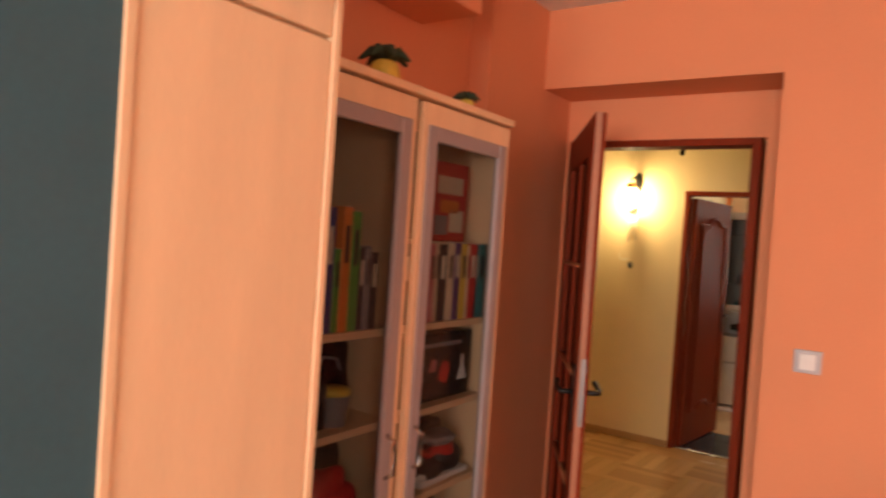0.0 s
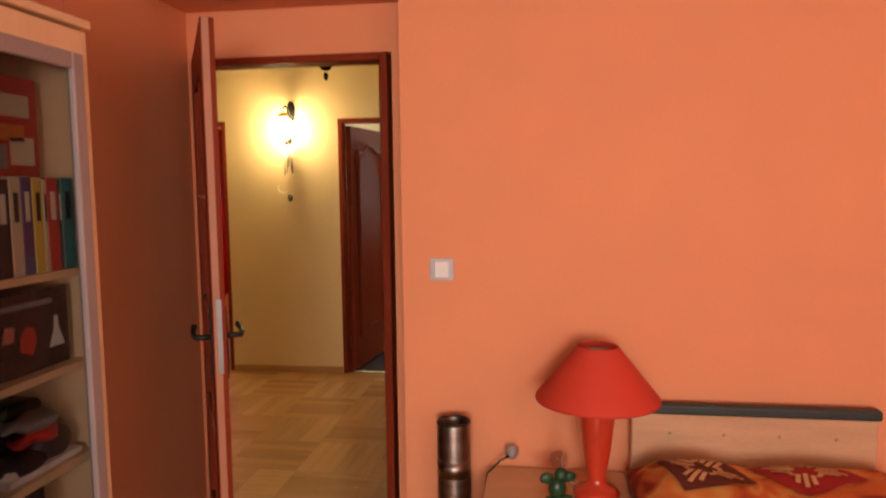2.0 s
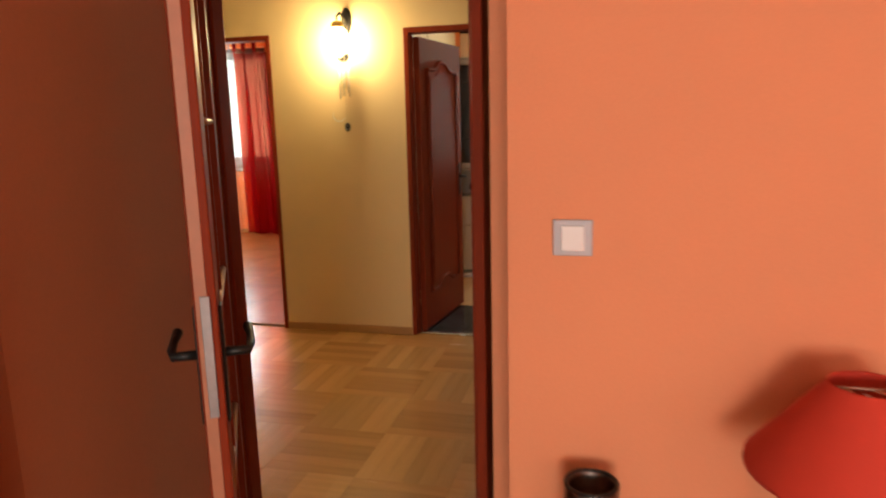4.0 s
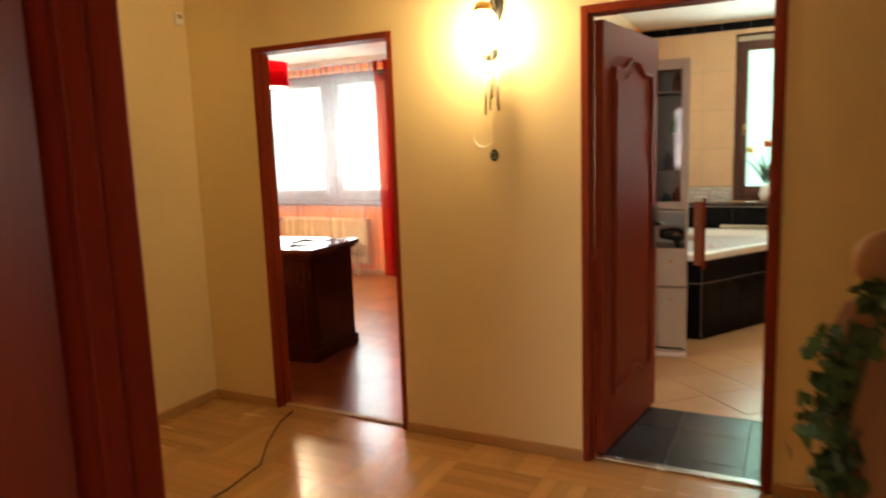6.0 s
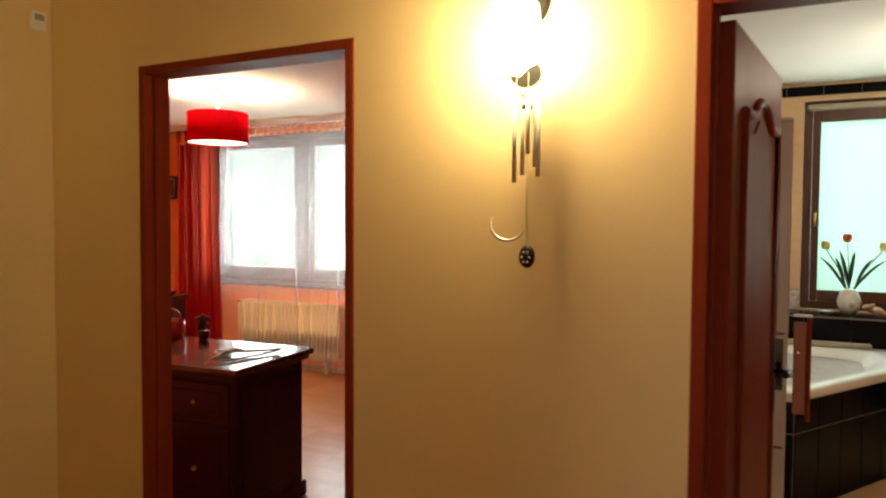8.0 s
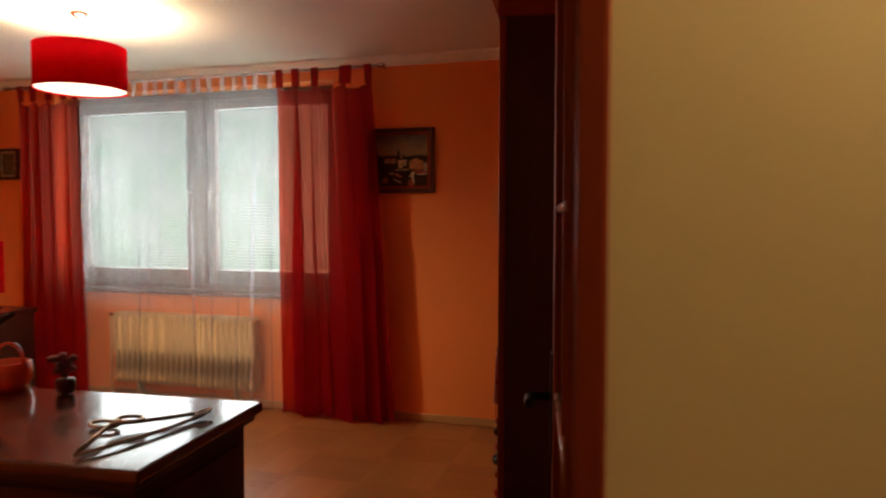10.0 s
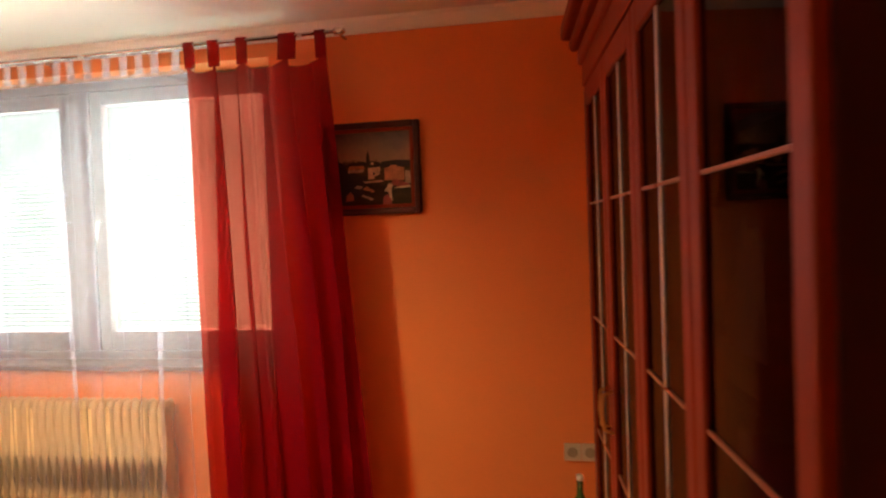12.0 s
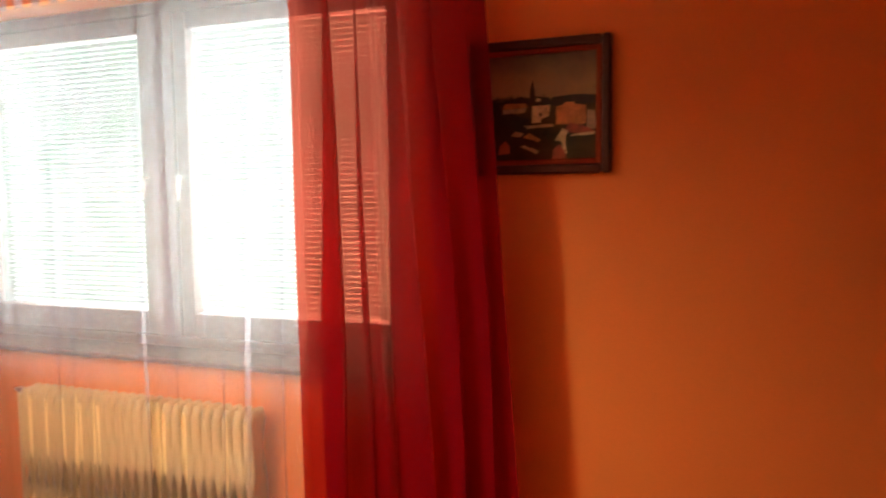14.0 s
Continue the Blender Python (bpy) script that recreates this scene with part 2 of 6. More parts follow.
def tube(bm, points, r=0.01, n=8, closed=False):
    """A round bar along points."""
    pts = [Vector(p) for p in points]
    rings = []
    for i, p in enumerate(pts):
        a = pts[i - 1] if (i or closed) else p
        b = pts[(i + 1) % len(pts)] if (i + 1 < len(pts) or closed) else p
        d = (b - a).normalized()
        q = d.to_track_quat("Z", "Y")
        rr = r[i] if isinstance(r, (list, tuple)) else r
        rings.append([bm.verts.new(p + q @ Vector((rr * math.cos(2 * math.pi * k / n), rr * math.sin(2 * math.pi * k / n), 0))) for k in range(n)])
    pairs = list(zip(rings, rings[1:]))
    if closed:
        pairs.append((rings[-1], rings[0]))
    for a, b in pairs:
        for k in range(n):
            f = bm.faces.new((a[k], a[(k + 1) % n], b[(k + 1) % n], b[k]))
            f.smooth = True
    if not closed:
        bm.faces.new(rings[0][::-1])
        bm.faces.new(rings[-1])
    return bm


def ball(bm, at, r, sub=2, squash=(1, 1, 1)):
    res = bmesh.ops.create_icosphere(bm, subdivisions=sub, radius=1.0)
    for v in res["verts"]:
        v.co = Vector((at[0] + v.co.x * r * squash[0], at[1] + v.co.y * r * squash[1], at[2] + v.co.z * r * squash[2]))
        for f in v.link_faces:
            f.smooth = True
    return bm


def prism(bm, outline, y0, y1):
    """An outline in x and z, extruded from y0 to y1."""
    a = [bm.verts.new((x, y0, z)) for x, z in outline]
    b = [bm.verts.new((x, y1, z)) for x, z in outline]
    bm.faces.new(a)
    bm.faces.new(b[::-1])
    for i in range(len(a)):
        j = (i + 1) % len(a)
        bm.faces.new((a[j], a[i], b[i], b[j]))
    bmesh.ops.recalc_face_normals(bm, faces=bm.faces)
    return bm


def mesh(name, bm, material):
    me = bpy.data.meshes.new(name)
    bm.normal_update()
    bm.to_mesh(me)
    bm.free()
    for x in material if isinstance(material, (list, tuple)) else (material,):
        me.materials.append(x)
    return me


def part(name, bm, material, parent=None, label=""):
    ob = new(name, mesh(name, bm, material))
    if parent is not None:
        ob.parent = parent
    return tagged(ob, label)


def thing(name, label, category, at=(0, 0, 0), rz=0.0, group=""):
    ob = new(name)
    ob.matrix_world = pose(*at, 0, 0, rz)
    return tagged(ob, label, category, group)


def structure(name, bm, material, label=""):
    return tagged(part(name, bm, material), label, "", "", "structure")


def bx(*a, **k):
    return box(bmesh.new(), *a, **k)


def wall(name, axis, a0, a1, u0, u1, z0, z1, holes, neg, pos, reveal, label):
    """A wall with real openings. axis: the thickness axis, from a0 to a1; holes as (u0, u1, z0, z1)."""
    us = sorted({u0, u1, *[h[i] for h in holes for i in (0, 1)]})
    zs = sorted({z0, z1, *[h[i] for h in holes for i in (2, 3)]})
    us = [u for u in us if u0 <= u <= u1]
    zs = [z for z in zs if z0 <= z <= z1]
    solid = {}
    for i in range(len(us) - 1):
        for j in range(len(zs) - 1):
            um, zm = (us[i] + us[i + 1]) / 2, (zs[j] + zs[j + 1]) / 2
            solid[i, j] = not any(h[0] < um < h[1] and h[2] < zm < h[3] for h in holes)
    bm = bmesh.new()
    cache = {}

    def vert(a, u, z):
        key = (a, u, z)
        if key not in cache:
            cache[key] = bm.verts.new((a, u, z) if axis == "x" else (u, a, z))
        return cache[key]

    def face(vs, k):
        f = bm.faces.new(vs)
        f.material_index = k

    for (i, j), s in solid.items():
        if not s:
            continue
        ua, ub, za, zb = us[i], us[i + 1], zs[j], zs[j + 1]
        face([vert(a0, ua, za), vert(a0, ub, za), vert(a0, ub, zb), vert(a0, ua, zb)], 0)
        face([vert(a1, ua, za), vert(a1, ua, zb), vert(a1, ub, zb), vert(a1, ub, za)], 1)
        for di, dj, p, q in ((-1, 0, (ua, za), (ua, zb)), (1, 0, (ub, za), (ub, zb)), (0, -1, (ua, za), (ub, za)), (0, 1, (ua, zb), (ub, zb))):
            if not solid.get((i + di, j + dj), False):
                face([vert(a0, *p), vert(a0, *q), vert(a1, *q), vert(a1, *p)], 2)
    bmesh.ops.recalc_face_normals(bm, faces=bm.faces)
    return structure(name, bm, [neg, pos, reveal], label)


# ---- the large structure ----
TOP = 2.6
# bedroom
wall("wall_1", "y", 2.624, 2.9, -1.053, 2.7, 0, TOP, [(-1.053, -0.091, 0, 2.255)], SALMON, SALMON, SALMON, "salmon painted bedroom wall with a deep door recess")
wall("wall_2", "y", 2.902, 2.99, -3.53, 3.0, 0, TOP, [(-1.04, -0.18, 0, 2.065)], SALMON, CREAM, SALMON, "wall between bedroom and hall, with a doorway")
wall("wall_3", "x", -1.3, -1.053, 2.15, 2.902, 0, TOP, [], SALMON, SALMON, SALMON, "salmon painted bedroom side wall")
wall("wall_4", "x", -1.3, -1.15, -4.2, 2.15, 0, TOP, [], SALMON, SALMON, SALMON, "salmon painted wall behind the wardrobe")
wall("wall_5", "y", -4.2, -4.0, -1.15, 2.7, 0, TOP, [(0.1, 1.7, 0.9, 2.2)], SALMON, SALMON, SALMON, "salmon painted bedroom window wall")
wall("wall_6", "x", 2.5, 2.7, -4.0, 2.624, 0, TOP, [(-2.5, -0.9, 0.9, 2.2)], SALMON, SALMON, SALMON, "salmon painted bedroom wall")
structure("trim_1", bx(-1.148, -4.0, 2.32, -0.9, 1.83, TOP - 0.002, bevel=0.004), SALMON, "salmon painted ceiling beam above the bookcase")
structure("ceiling_1", bx(-1.3, -4.2, TOP, 2.7, 2.99, TOP + 0.15), WHITE, "white bedroom ceiling")
structure("floor_1", bx(-1.3, -4.2, -0.3, 2.7, 2.95, 0.0), OAKTRIM, "oak bedroom floor")
structure("ground", bx(-60, -60, -0.5, 60, 60, -0.35), mat("lawn", (0.06, 0.09, 0.03), 0.95, 0.3, 0.5, 30, 0.3), "lawn outside the house")
# hall
wall("wall_7", "y", 5.5, 5.6, -7.8, 3.0, 0, TOP, [(-3.05, -2.15, 0, 2.07), (-1.2, -0.395, 0, 2.07)], CREAM, ORANGE, CREAM, "cream hall wall with two doorways")
wall("wall_8", "x", -3.73, -3.527, 2.99, 5.5, 0, TOP, [], CREAM, CREAM, CREAM, "cream painted hall side wall")
wall("wall_9", "x", 3.0, 3.2, 2.902, 10.0, 0, TOP, [], CREAM, CREAM, CREAM, "cream wall closing the hall")
structure("ceiling_2", bx(-3.73, 2.992, TOP, 3.2, 5.58, TOP + 0.15), WHITE, "white hall ceiling")
# study
wall("wall_10", "y", 9.48, 9.8, -7.8, -1.75, 0, TOP, [(-6.82, -4.29, 0.86, 2.46)], ORANGE, WHITE, ORANGE, "orange study wall with the window")
wall("wall_11", "x", -1.95, -1.75, 5.6, 9.48, 0, TOP, [], ORANGE, PEACH, ORANGE, "wall between study and bathroom")
wall("wall_12", "x", -8.0, -7.8, 5.5, 9.8, 0, TOP, [], ORANGE, ORANGE, ORANGE, "orange study end wall")
structure("ceiling_3", bx(-8.0, 5.582, TOP, -1.85, 9.8, TOP + 0.15), WHITE, "white study ceiling")
structure("trim_2", prism(bmesh.new(), [(0, 0), (0.012, 0), (0.02, 0.015), (0.05, 0.05), (0.055, 0.068), (0, 0.068)], 0, 5.85), WHITE, "white plaster ceiling cornice").matrix_world = pose(-7.8, 9.478, 2.531, 0, 0, -90)
# bathroom
wall("wall_13", "y", 9.75, 10.0, -1.748, 3.0, 0, TOP, [(-0.87, -0.07, 0.885, 2.47)], PEACH, WHITE, PEACH, "peach tiled bathroom wall with a window")
wall("wall_14", "x", -1.95, -1.75, 9.802, 10.0, 0, TOP, [], PEACH, PEACH, PEACH, "peach tiled bathroom corner")
wall("wall_15", "x", 1.3, 1.4, 5.6, 9.75, 0, TOP, [], PEACH, CREAM, PEACH, "peach bathroom side wall")
structure("ceiling_4", bx(-1.848, 5.582, TOP, 3.2, 10.0, TOP + 0.15), WHITE, "white bathroom ceiling")


# ---- doors ----
def handle(parent, x, z, y, side, reach=0.12):
    """Lever handle with its long plate on one face of a leaf; side +1 or -1 along y."""
    plate = part("handle_plate", bx(x - 0.019, min(y, y + side * 0.006), z - 0.14, x + 0.019, max(y, y + side * 0.006), z + 0.10, bevel=0.002), IRON, parent, "dark bronze door plate")
    pts = [(x, y, z), (x, y + side * 0.05, z), (x - 0.03, y + side * 0.055, z + 0.004), (x - reach * 0.7, y + side * 0.055, z + 0.006), (x - reach, y + side * 0.05, z + 0.014)]
    part("lever", tube(bmesh.new(), pts, [0.010, 0.009, 0.009, 0.008, 0.011], 10), IRON, plate)


def door_frame(name, x0, x1, top, y0, y1, label, casing=0.03, cover=0.006):
    """Jambs and head lining an opening, slightly proud of the wall on both faces."""
    root = tagged(new(name), label, "", "", "structure")
    for n, a in (("jamb", (x0, y0 - cover, 0, x0 + casing, y1 + cover, top)), ("jamb", (x1 - casing, y0 - cover, 0, x1, y1 + cover, top)), ("head", (x0 + casing, y0 - cover, top - casing, x1 - casing, y1 + cover, top))):
        part(n, bx(*a, bevel=0.004, seg=2), CHERRY, root)
    s = 0.012
    for n, a in (("stop", (x0 + casing, y0 + 0.03, 0, x0 + casing + s, y1 - 0.045, top - casing)), ("stop", (x1 - casing - s, y0 + 0.03, 0, x1 - casing, y1 - 0.045, top - casing))):
        part(n, bx(*a, bevel=0.002), CHERRY, root)
    return root


def glazed_leaf(name, label, at, rz, w, h, bars, thick=0.042):
    """Glazed leaf: hinge at x = 0, latch at x = w, faces at y = 0 and y = -thick."""
    root = tagged(new(name), label, "", "", "structure")
    root.matrix_world = pose(*at, 0, 0, rz)
    st, z0, z1 = 0.13, 0.26, h - 0.14
    part("hinge_stile", bx(0, -thick, 0, st, 0, h, bevel=0.004, seg=2), CHERRY, root)
    part("latch_stile", bx(w - st, -thick, 0, w, 0, h, bevel=0.004, seg=2), CHERRY, root)
    part("bottom_rail", bx(st, -thick + 0.001, 0, w - st, -0.001, z0, bevel=0.003), CHERRY, root)
    part("top_rail", bx(st, -thick + 0.001, z1, w - st, -0.001, h, bevel=0.003), CHERRY, root)
    part("latch_edge", bx(w, -thick + 0.004, 0.0, w + 0.004, -0.016, h, bevel=0.001), LIPPING, root, "paler wood lipping on the latch edge")
    part("lock_plate", bx(w + 0.004, -thick + 0.012, 0.93, w + 0.007, -0.012, 1.17, bevel=0.001), DULLSTEEL, root, "steel lock plate")
    mid = w / 2
    for i, (za, zb) in enumerate(zip((z0, *bars), (*bars, z1))):
        for xa, xb in ((st, mid - 0.012), (mid + 0.012, w - st)):
            part("pane", bx(xa, -thick / 2 - 0.002, za, xb, -thick / 2 + 0.002, zb), DOORGLASS, root)
        if i:
            for y in (-0.010, -thick + 0.010):
                part("muntin", tube(bmesh.new(), [(st, y, za), (w - st, y, za)], 0.0085, 8), MUNTIN, root, "pale varnished glazing bar")
    part("centre_bar", bx(mid - 0.012, -thick + 0.006, z0, mid + 0.012, -0.006, z1, bevel=0.004), CHERRY, root)
    handle(root, w - 0.055, 1.04, 0, 1)
    handle(root, w - 0.055, 1.04, -thick, -1)
    return root


def hump(u):
    """Bracket-shaped head of a door panel, 0 at the sides and 1 in the middle."""
    a = abs(u)
    return 1.0 if a < 0.12 else (0.0 if a > 0.62 else 0.5 + 0.5 * math.cos(math.pi * (a - 0.12) / 0.5))


def panel_leaf(name, label, at, rz, w, h, thick=0.042):
    root = tagged(new(name), label, "", "", "structure")
    root.matrix_world = pose(*at, 0, 0, rz)
    part("leaf", bx(0, -thick, 0.008, w, 0, h, bevel=0.004, seg=2), CHERRY, root)
    u0, u1, z0, z1 = 0.115, w - 0.115, 0.27, h - 0.20
    n = 36
    line = [(u0 + (u1 - u0) * i / n, z1 + 0.055 * hump(2 * i / n - 1)) for i in range(n + 1)]
    line += [(u1 - (u1 - u0) * i / n, z0 + 0.055 * hump(1 - 2 * i / n)) for i in range(n + 1)]
    for y, s in ((0, 1), (-thick, -1)):
        part("panel_moulding", tube(bmesh.new(), [(x, y + s * 0.003, z) for x, z in line], 0.013, 8, closed=True), CHERRY, root)
        cx, cz = (u0 + u1) / 2, (z0 + z1) / 2
        inner = [(cx + (x - cx) * 0.82, cz + (z - cz) * 0.94) for x, z in line]
        part("raised_panel", prism(bmesh.new(), inner, min(y, y + s * 0.005), max(y, y + s * 0.005)), CHERRY, root)
    part("lipping", bx(w, -thick + 0.004, 0.01, w + 0.003, -0.01, h - 0.002), CHERRY, root)
    handle(root, w - 0.055, 1.04, 0, 1)
    handle(root, w - 0.055, 1.04, -thick, -1)
    for z in (0.25, h - 0.25):
        part("hinge", lathe(bmesh.new(), [(0.008, -0.05), (0.008, 0.05)], 10, (-0.004, 0.006, z)), BRASS, root)
    return root


DULLSTEEL = mat("dull_steel", (0.30, 0.29, 0.29), 0.5, 0.12, 12, 80, 0.04, metal=0.6)
LIPPING = mat("pale_cherry", (0.42, 0.17, 0.09), 0.5, 0.08, 4, 50, 0.02)
MUNTIN = mat("pale_varnish_bar", (0.34, 0.12, 0.055), 0.3, 0.1, 6, 60, 0.02, coat=0.1, spec=0.25)
door_frame("door_frame_1", -1.025, -0.195, 2.062, 2.885, 2.99, "cherry wood door frame set back in the bedroom wall")
door_frame("door_frame_2", -3.05, -2.15, 2.07, 5.5, 5.6, "cherry wood door frame of the study")
door_frame("door_frame_3", -1.2, -0.395, 2.07, 5.5, 5.6, "cherry wood door frame of the bathroom", casing=0.035)
glazed_leaf("door_1", "cherry wood glazed bedroom door standing open", (-0.983, 2.885, 0.008), -59.9, 0.815, 2.04, (0.67, 1.08, 1.49))
panel_leaf("door_2", "cherry wood panelled bathroom door standing open", (-1.163, 5.592, 0), 82.8, 0.80, 2.02)
glazed_leaf("door_3", "cherry wood glazed study door standing open", (-2.195, 5.62, 0.008), 98.2, 0.83, 2.04, (0.66, 1.06, 1.462))
for x0, x1, n in ((-3.02, -2.18, "threshold_1"), (-1.165, -0.43, "threshold_2")):
    structure(n, bx(x0, 5.53, 0.001, x1, 5.575, 0.012, bevel=0.004), OAKTRIM if n[-1] == "1" else STEEL, "narrow threshold strip in the doorway")


# skirting boards
def skirting(name, x0, y0, x1, y1, m=None):
    structure(name, bx(x0, y0, 0.0, x1, y1, 0.055, bevel=0.006, seg=2), m or OAKTRIM, "oak skirting board")


skirting("baseboard_1", -3.512, 5.485, -3.052, 5.499)
skirting("baseboard_2", -2.148, 5.485, -1.202, 5.499)
skirting("baseboard_3", -0.393, 5.485, 3.0, 5.499)
skirting("baseboard_4", -3.526, 2.99, -3.512, 5.499)
skirting("baseboard_5", -7.8, 9.464, -1.96, 9.479)
skirting("baseboard_6", -0.08, 2.609, 2.5, 2.623)

# ---- bedroom ----
def bookcase():
    root = thing("bookcase", "maple bookcase with grey-framed glass doors, shelves full of books", "bookcase", (-0.77, 0.87, 0))
    d, w, h = 0.37, 0.981, 1.968          # local: x back is negative, y along the front
    part("side_panel", bx(-d, 0, 0, -0.022, 0.018, h - 0.022, bevel=0.001), MAPLE, root)
    part("side_panel", bx(-d, w - 0.018, 0, -0.022, w, h - 0.022, bevel=0.001), MAPLE, root)
    part("back_panel", bx(-d, 0.018, 0.05, -d + 0.006, w - 0.018, h - 0.03), MAPLESHADED, root)
    part("top_board", bx(-d, -0.004, h - 0.022, 0.012, w + 0.004, h, bevel=0.003), MAPLE, root)
    part("divider", bx(-d + 0.01, w / 2 - 0.010, 0.05, -0.024, w / 2 + 0.010, h - 0.022), MAPLE, root)
    part("plinth", bx(-d, 0.018, 0, -0.04, w - 0.018, 0.05), MAPLE, root)
    for z in (0.05, 0.30, 0.56, 0.818, 1.072, 1.322):
        part("shelf", bx(-d + 0.008, 0.02, z - 0.02, -0.03, w / 2 - 0.011, z, bevel=0.001), MAPLE, root)
        part("shelf", bx(-d + 0.008, w / 2 + 0.011, z - 0.02, -0.03, w - 0.02, z, bevel=0.001), MAPLE, root)
    for k, (a, b) in enumerate(((0.004, w / 2 - 0.016), (w / 2 + 0.016, w - 0.004))):
        door = part("door", bx(-0.02, a, 0.06, 0, b, 0.085, bevel=0.001), MAPLE, root, "maple door with a grey inner frame around glass")
        top = h - 0.03
        for c in ((a, 0.085, a + 0.022, top), (b - 0.022, 0.085, b, top)):
            part("outer_stile", bx(-0.02, c[0], c[1], 0.0, c[2], c[3], bevel=0.001), MAPLE, door)
        part("outer_rail", bx(-0.02, a + 0.022, top - 0.06, 0.0, b - 0.022, top, bevel=0.001), MAPLE, door)
        ga, gb, gz = a + 0.022, b - 0.022, top - 0.06
        for c in ((ga, 0.085, ga + 0.042, gz), (gb - 0.042, 0.085, gb, gz)):
            part("grey_stile", bx(-0.016, c[0], c[1], 0.006, c[2], c[3], bevel=0.003), GREYFRAME, door)
        part("grey_rail", bx(-0.016, ga + 0.042, gz - 0.042, 0.005, gb - 0.042, gz, bevel=0.003), GREYFRAME, door)
        part("glass", bx(-0.010, ga + 0.042, 0.085, -0.007, gb - 0.042, gz - 0.042), DIMGLASS, door).visible_shadow = False
        hy = b - 0.045 if k == 0 else a + 0.045
        part("pull", tube(bmesh.new(), [(0.004, hy, 0.93), (0.03, hy, 0.945), (0.03, hy, 1.03), (0.004, hy, 1.045)], 0.006, 8), STEEL, door)
    return root


# Back board browner and darker than maple; the interior's shade is in the colour.
MAPLESHADED = mat("shaded_maple_back", (0.06, 0.03, 0.02), 0.5, 0.08, 3, 70, 0.02, stretch=(4, 4, 0.5))
bookcase()


def paper(name, c, rough=0.5):
    return mat(name, c, rough, 0.08, 12, 90, 0.02)


BOOKCOL = [paper("cover_blue", (0.03, 0.05, 0.22)), paper("cover_violet", (0.10, 0.05, 0.18)), paper("cover_green", (0.08, 0.36, 0.05)), paper("cover_orange", (0.75, 0.22, 0.03)),
           paper("cover_red", (0.55, 0.03, 0.03)), paper("cover_teal", (0.06, 0.24, 0.25)), paper("cover_cream", (0.70, 0.58, 0.40)), paper("cover_black", (0.02, 0.02, 0.025)),
           paper("cover_yellow", (0.75, 0.55, 0.08)), paper("cover_grey", (0.25, 0.25, 0.27)), paper("cover_pink", (0.7, 0.25, 0.25))]
COLNAME = ["blue", "violet", "green", "orange", "red", "teal", "cream", "black", "yellow", "grey", "pink"]
PAGES = paper("book_pages", (0.75, 0.68, 0.52), 0.9)


def book(at, thick, depth, high, colour, rx=0.0, label=""):
    """A standing book whose spine faces +x."""
    root = thing("book", label or f"{COLNAME[colour]} hardback book standing on the shelf", "book", at, 0, "books in the bookcase")
    root.matrix_world = pose(*at, rx, 0, 0)
    part("cover", bx(-depth, 0, 0, 0, thick, high, bevel=min(0.002, thick * 0.2)), BOOKCOL[colour], root)
    part("pages", bx(-depth + 0.004, 0.003, high - 0.001, -0.006, thick - 0.003, high + 0.0015), PAGES, root)
    part("spine_title", bx(-0.001, thick * 0.3, high * 0.55, 0.0012, thick * 0.7, high * 0.85), PAGES if colour in (0, 1, 4, 7) else BOOKCOL[7], root, "printed title block on the spine")


y = 0.90
for th, hi, c in ((0.045, 0.30, 0), (0.05, 0.31, 1), (0.03, 0.30, 7), (0.036, 0.305, 0), (0.032, 0.305, 0), (0.022, 0.205, 2), (0.032, 0.31, 3), (0.032, 0.30, 2), (0.02, 0.21, 7), (0.022, 0.215, 9), (0.03, 0.20, 7)):
    book((-0.803, y, 1.323), th, 0.2, hi, c)
    y += th + 0.0015
y = 1.377
for th, hi, c in ((0.03, 0.225, 7), (0.028, 0.23, 10), (0.03, 0.23, 6), (0.03, 0.225, 4), (0.022, 0.23, 10), (0.017, 0.235, 6), (0.044, 0.230, 7), (0.036, 0.234, 6), (0.034, 0.236, 1), (0.034, 0.234, 8), (0.014, 0.230, 6), (0.038, 0.235, 4), (0.010, 0.23, 7), (0.045, 0.235, 5)):
    book((-0.803, y, 1.323), th, 0.2, hi, c)
    y += th + 0.0012


def boxed_game():
    root = thing("game_box", "red and white cardboard box standing on top of the books", "box", (-0.885, 1.595, 1.5605), 0)
    part("carton", bx(-0.06, 0, 0, 0, 0.20, 0.25, bevel=0.002), BOOKCOL[4], root)
    for y0, z0, y1, z1, m in ((0.03, 0.15, 0.17, 0.205, PAGES), (0.02, 0.02, 0.09, 0.08, BOOKCOL[9]), (0.1, 0.03, 0.18, 0.1, PAGES), (0.05, 0.09, 0.15, 0.13, BOOKCOL[3])):
        part("print_block", bx(-0.001, y0, z0, 0.0012, y1, z1), m, root, "printed colour block")


boxed_game()


def clutter(name, label, cat, at, rz, pieces):
    root = thing(name, label, cat, at, rz)
    for n, bm, m in pieces:
        part(n, bm, m, root)
    return root


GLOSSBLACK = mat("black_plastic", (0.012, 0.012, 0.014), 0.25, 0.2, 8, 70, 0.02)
clutter("black_case", "black case with white stickers lying on the shelf", "case", (-0.835, 0.92, 1.073), 0, [
    ("body", bx(-0.2, 0, 0, 0, 0.22, 0.16, bevel=0.01, seg=2), GLOSSBLACK),
    ("sticker", bx(-0.001, 0.07, 0.10, 0.002, 0.12, 0.125), WHITEPL), ("sticker", bx(-0.001, 0.07, 0.05, 0.002, 0.115, 0.075), WHITEPL), ("sticker", bx(-0.001, 0.07, 0.008, 0.002, 0.11, 0.03), WHITEPL)])
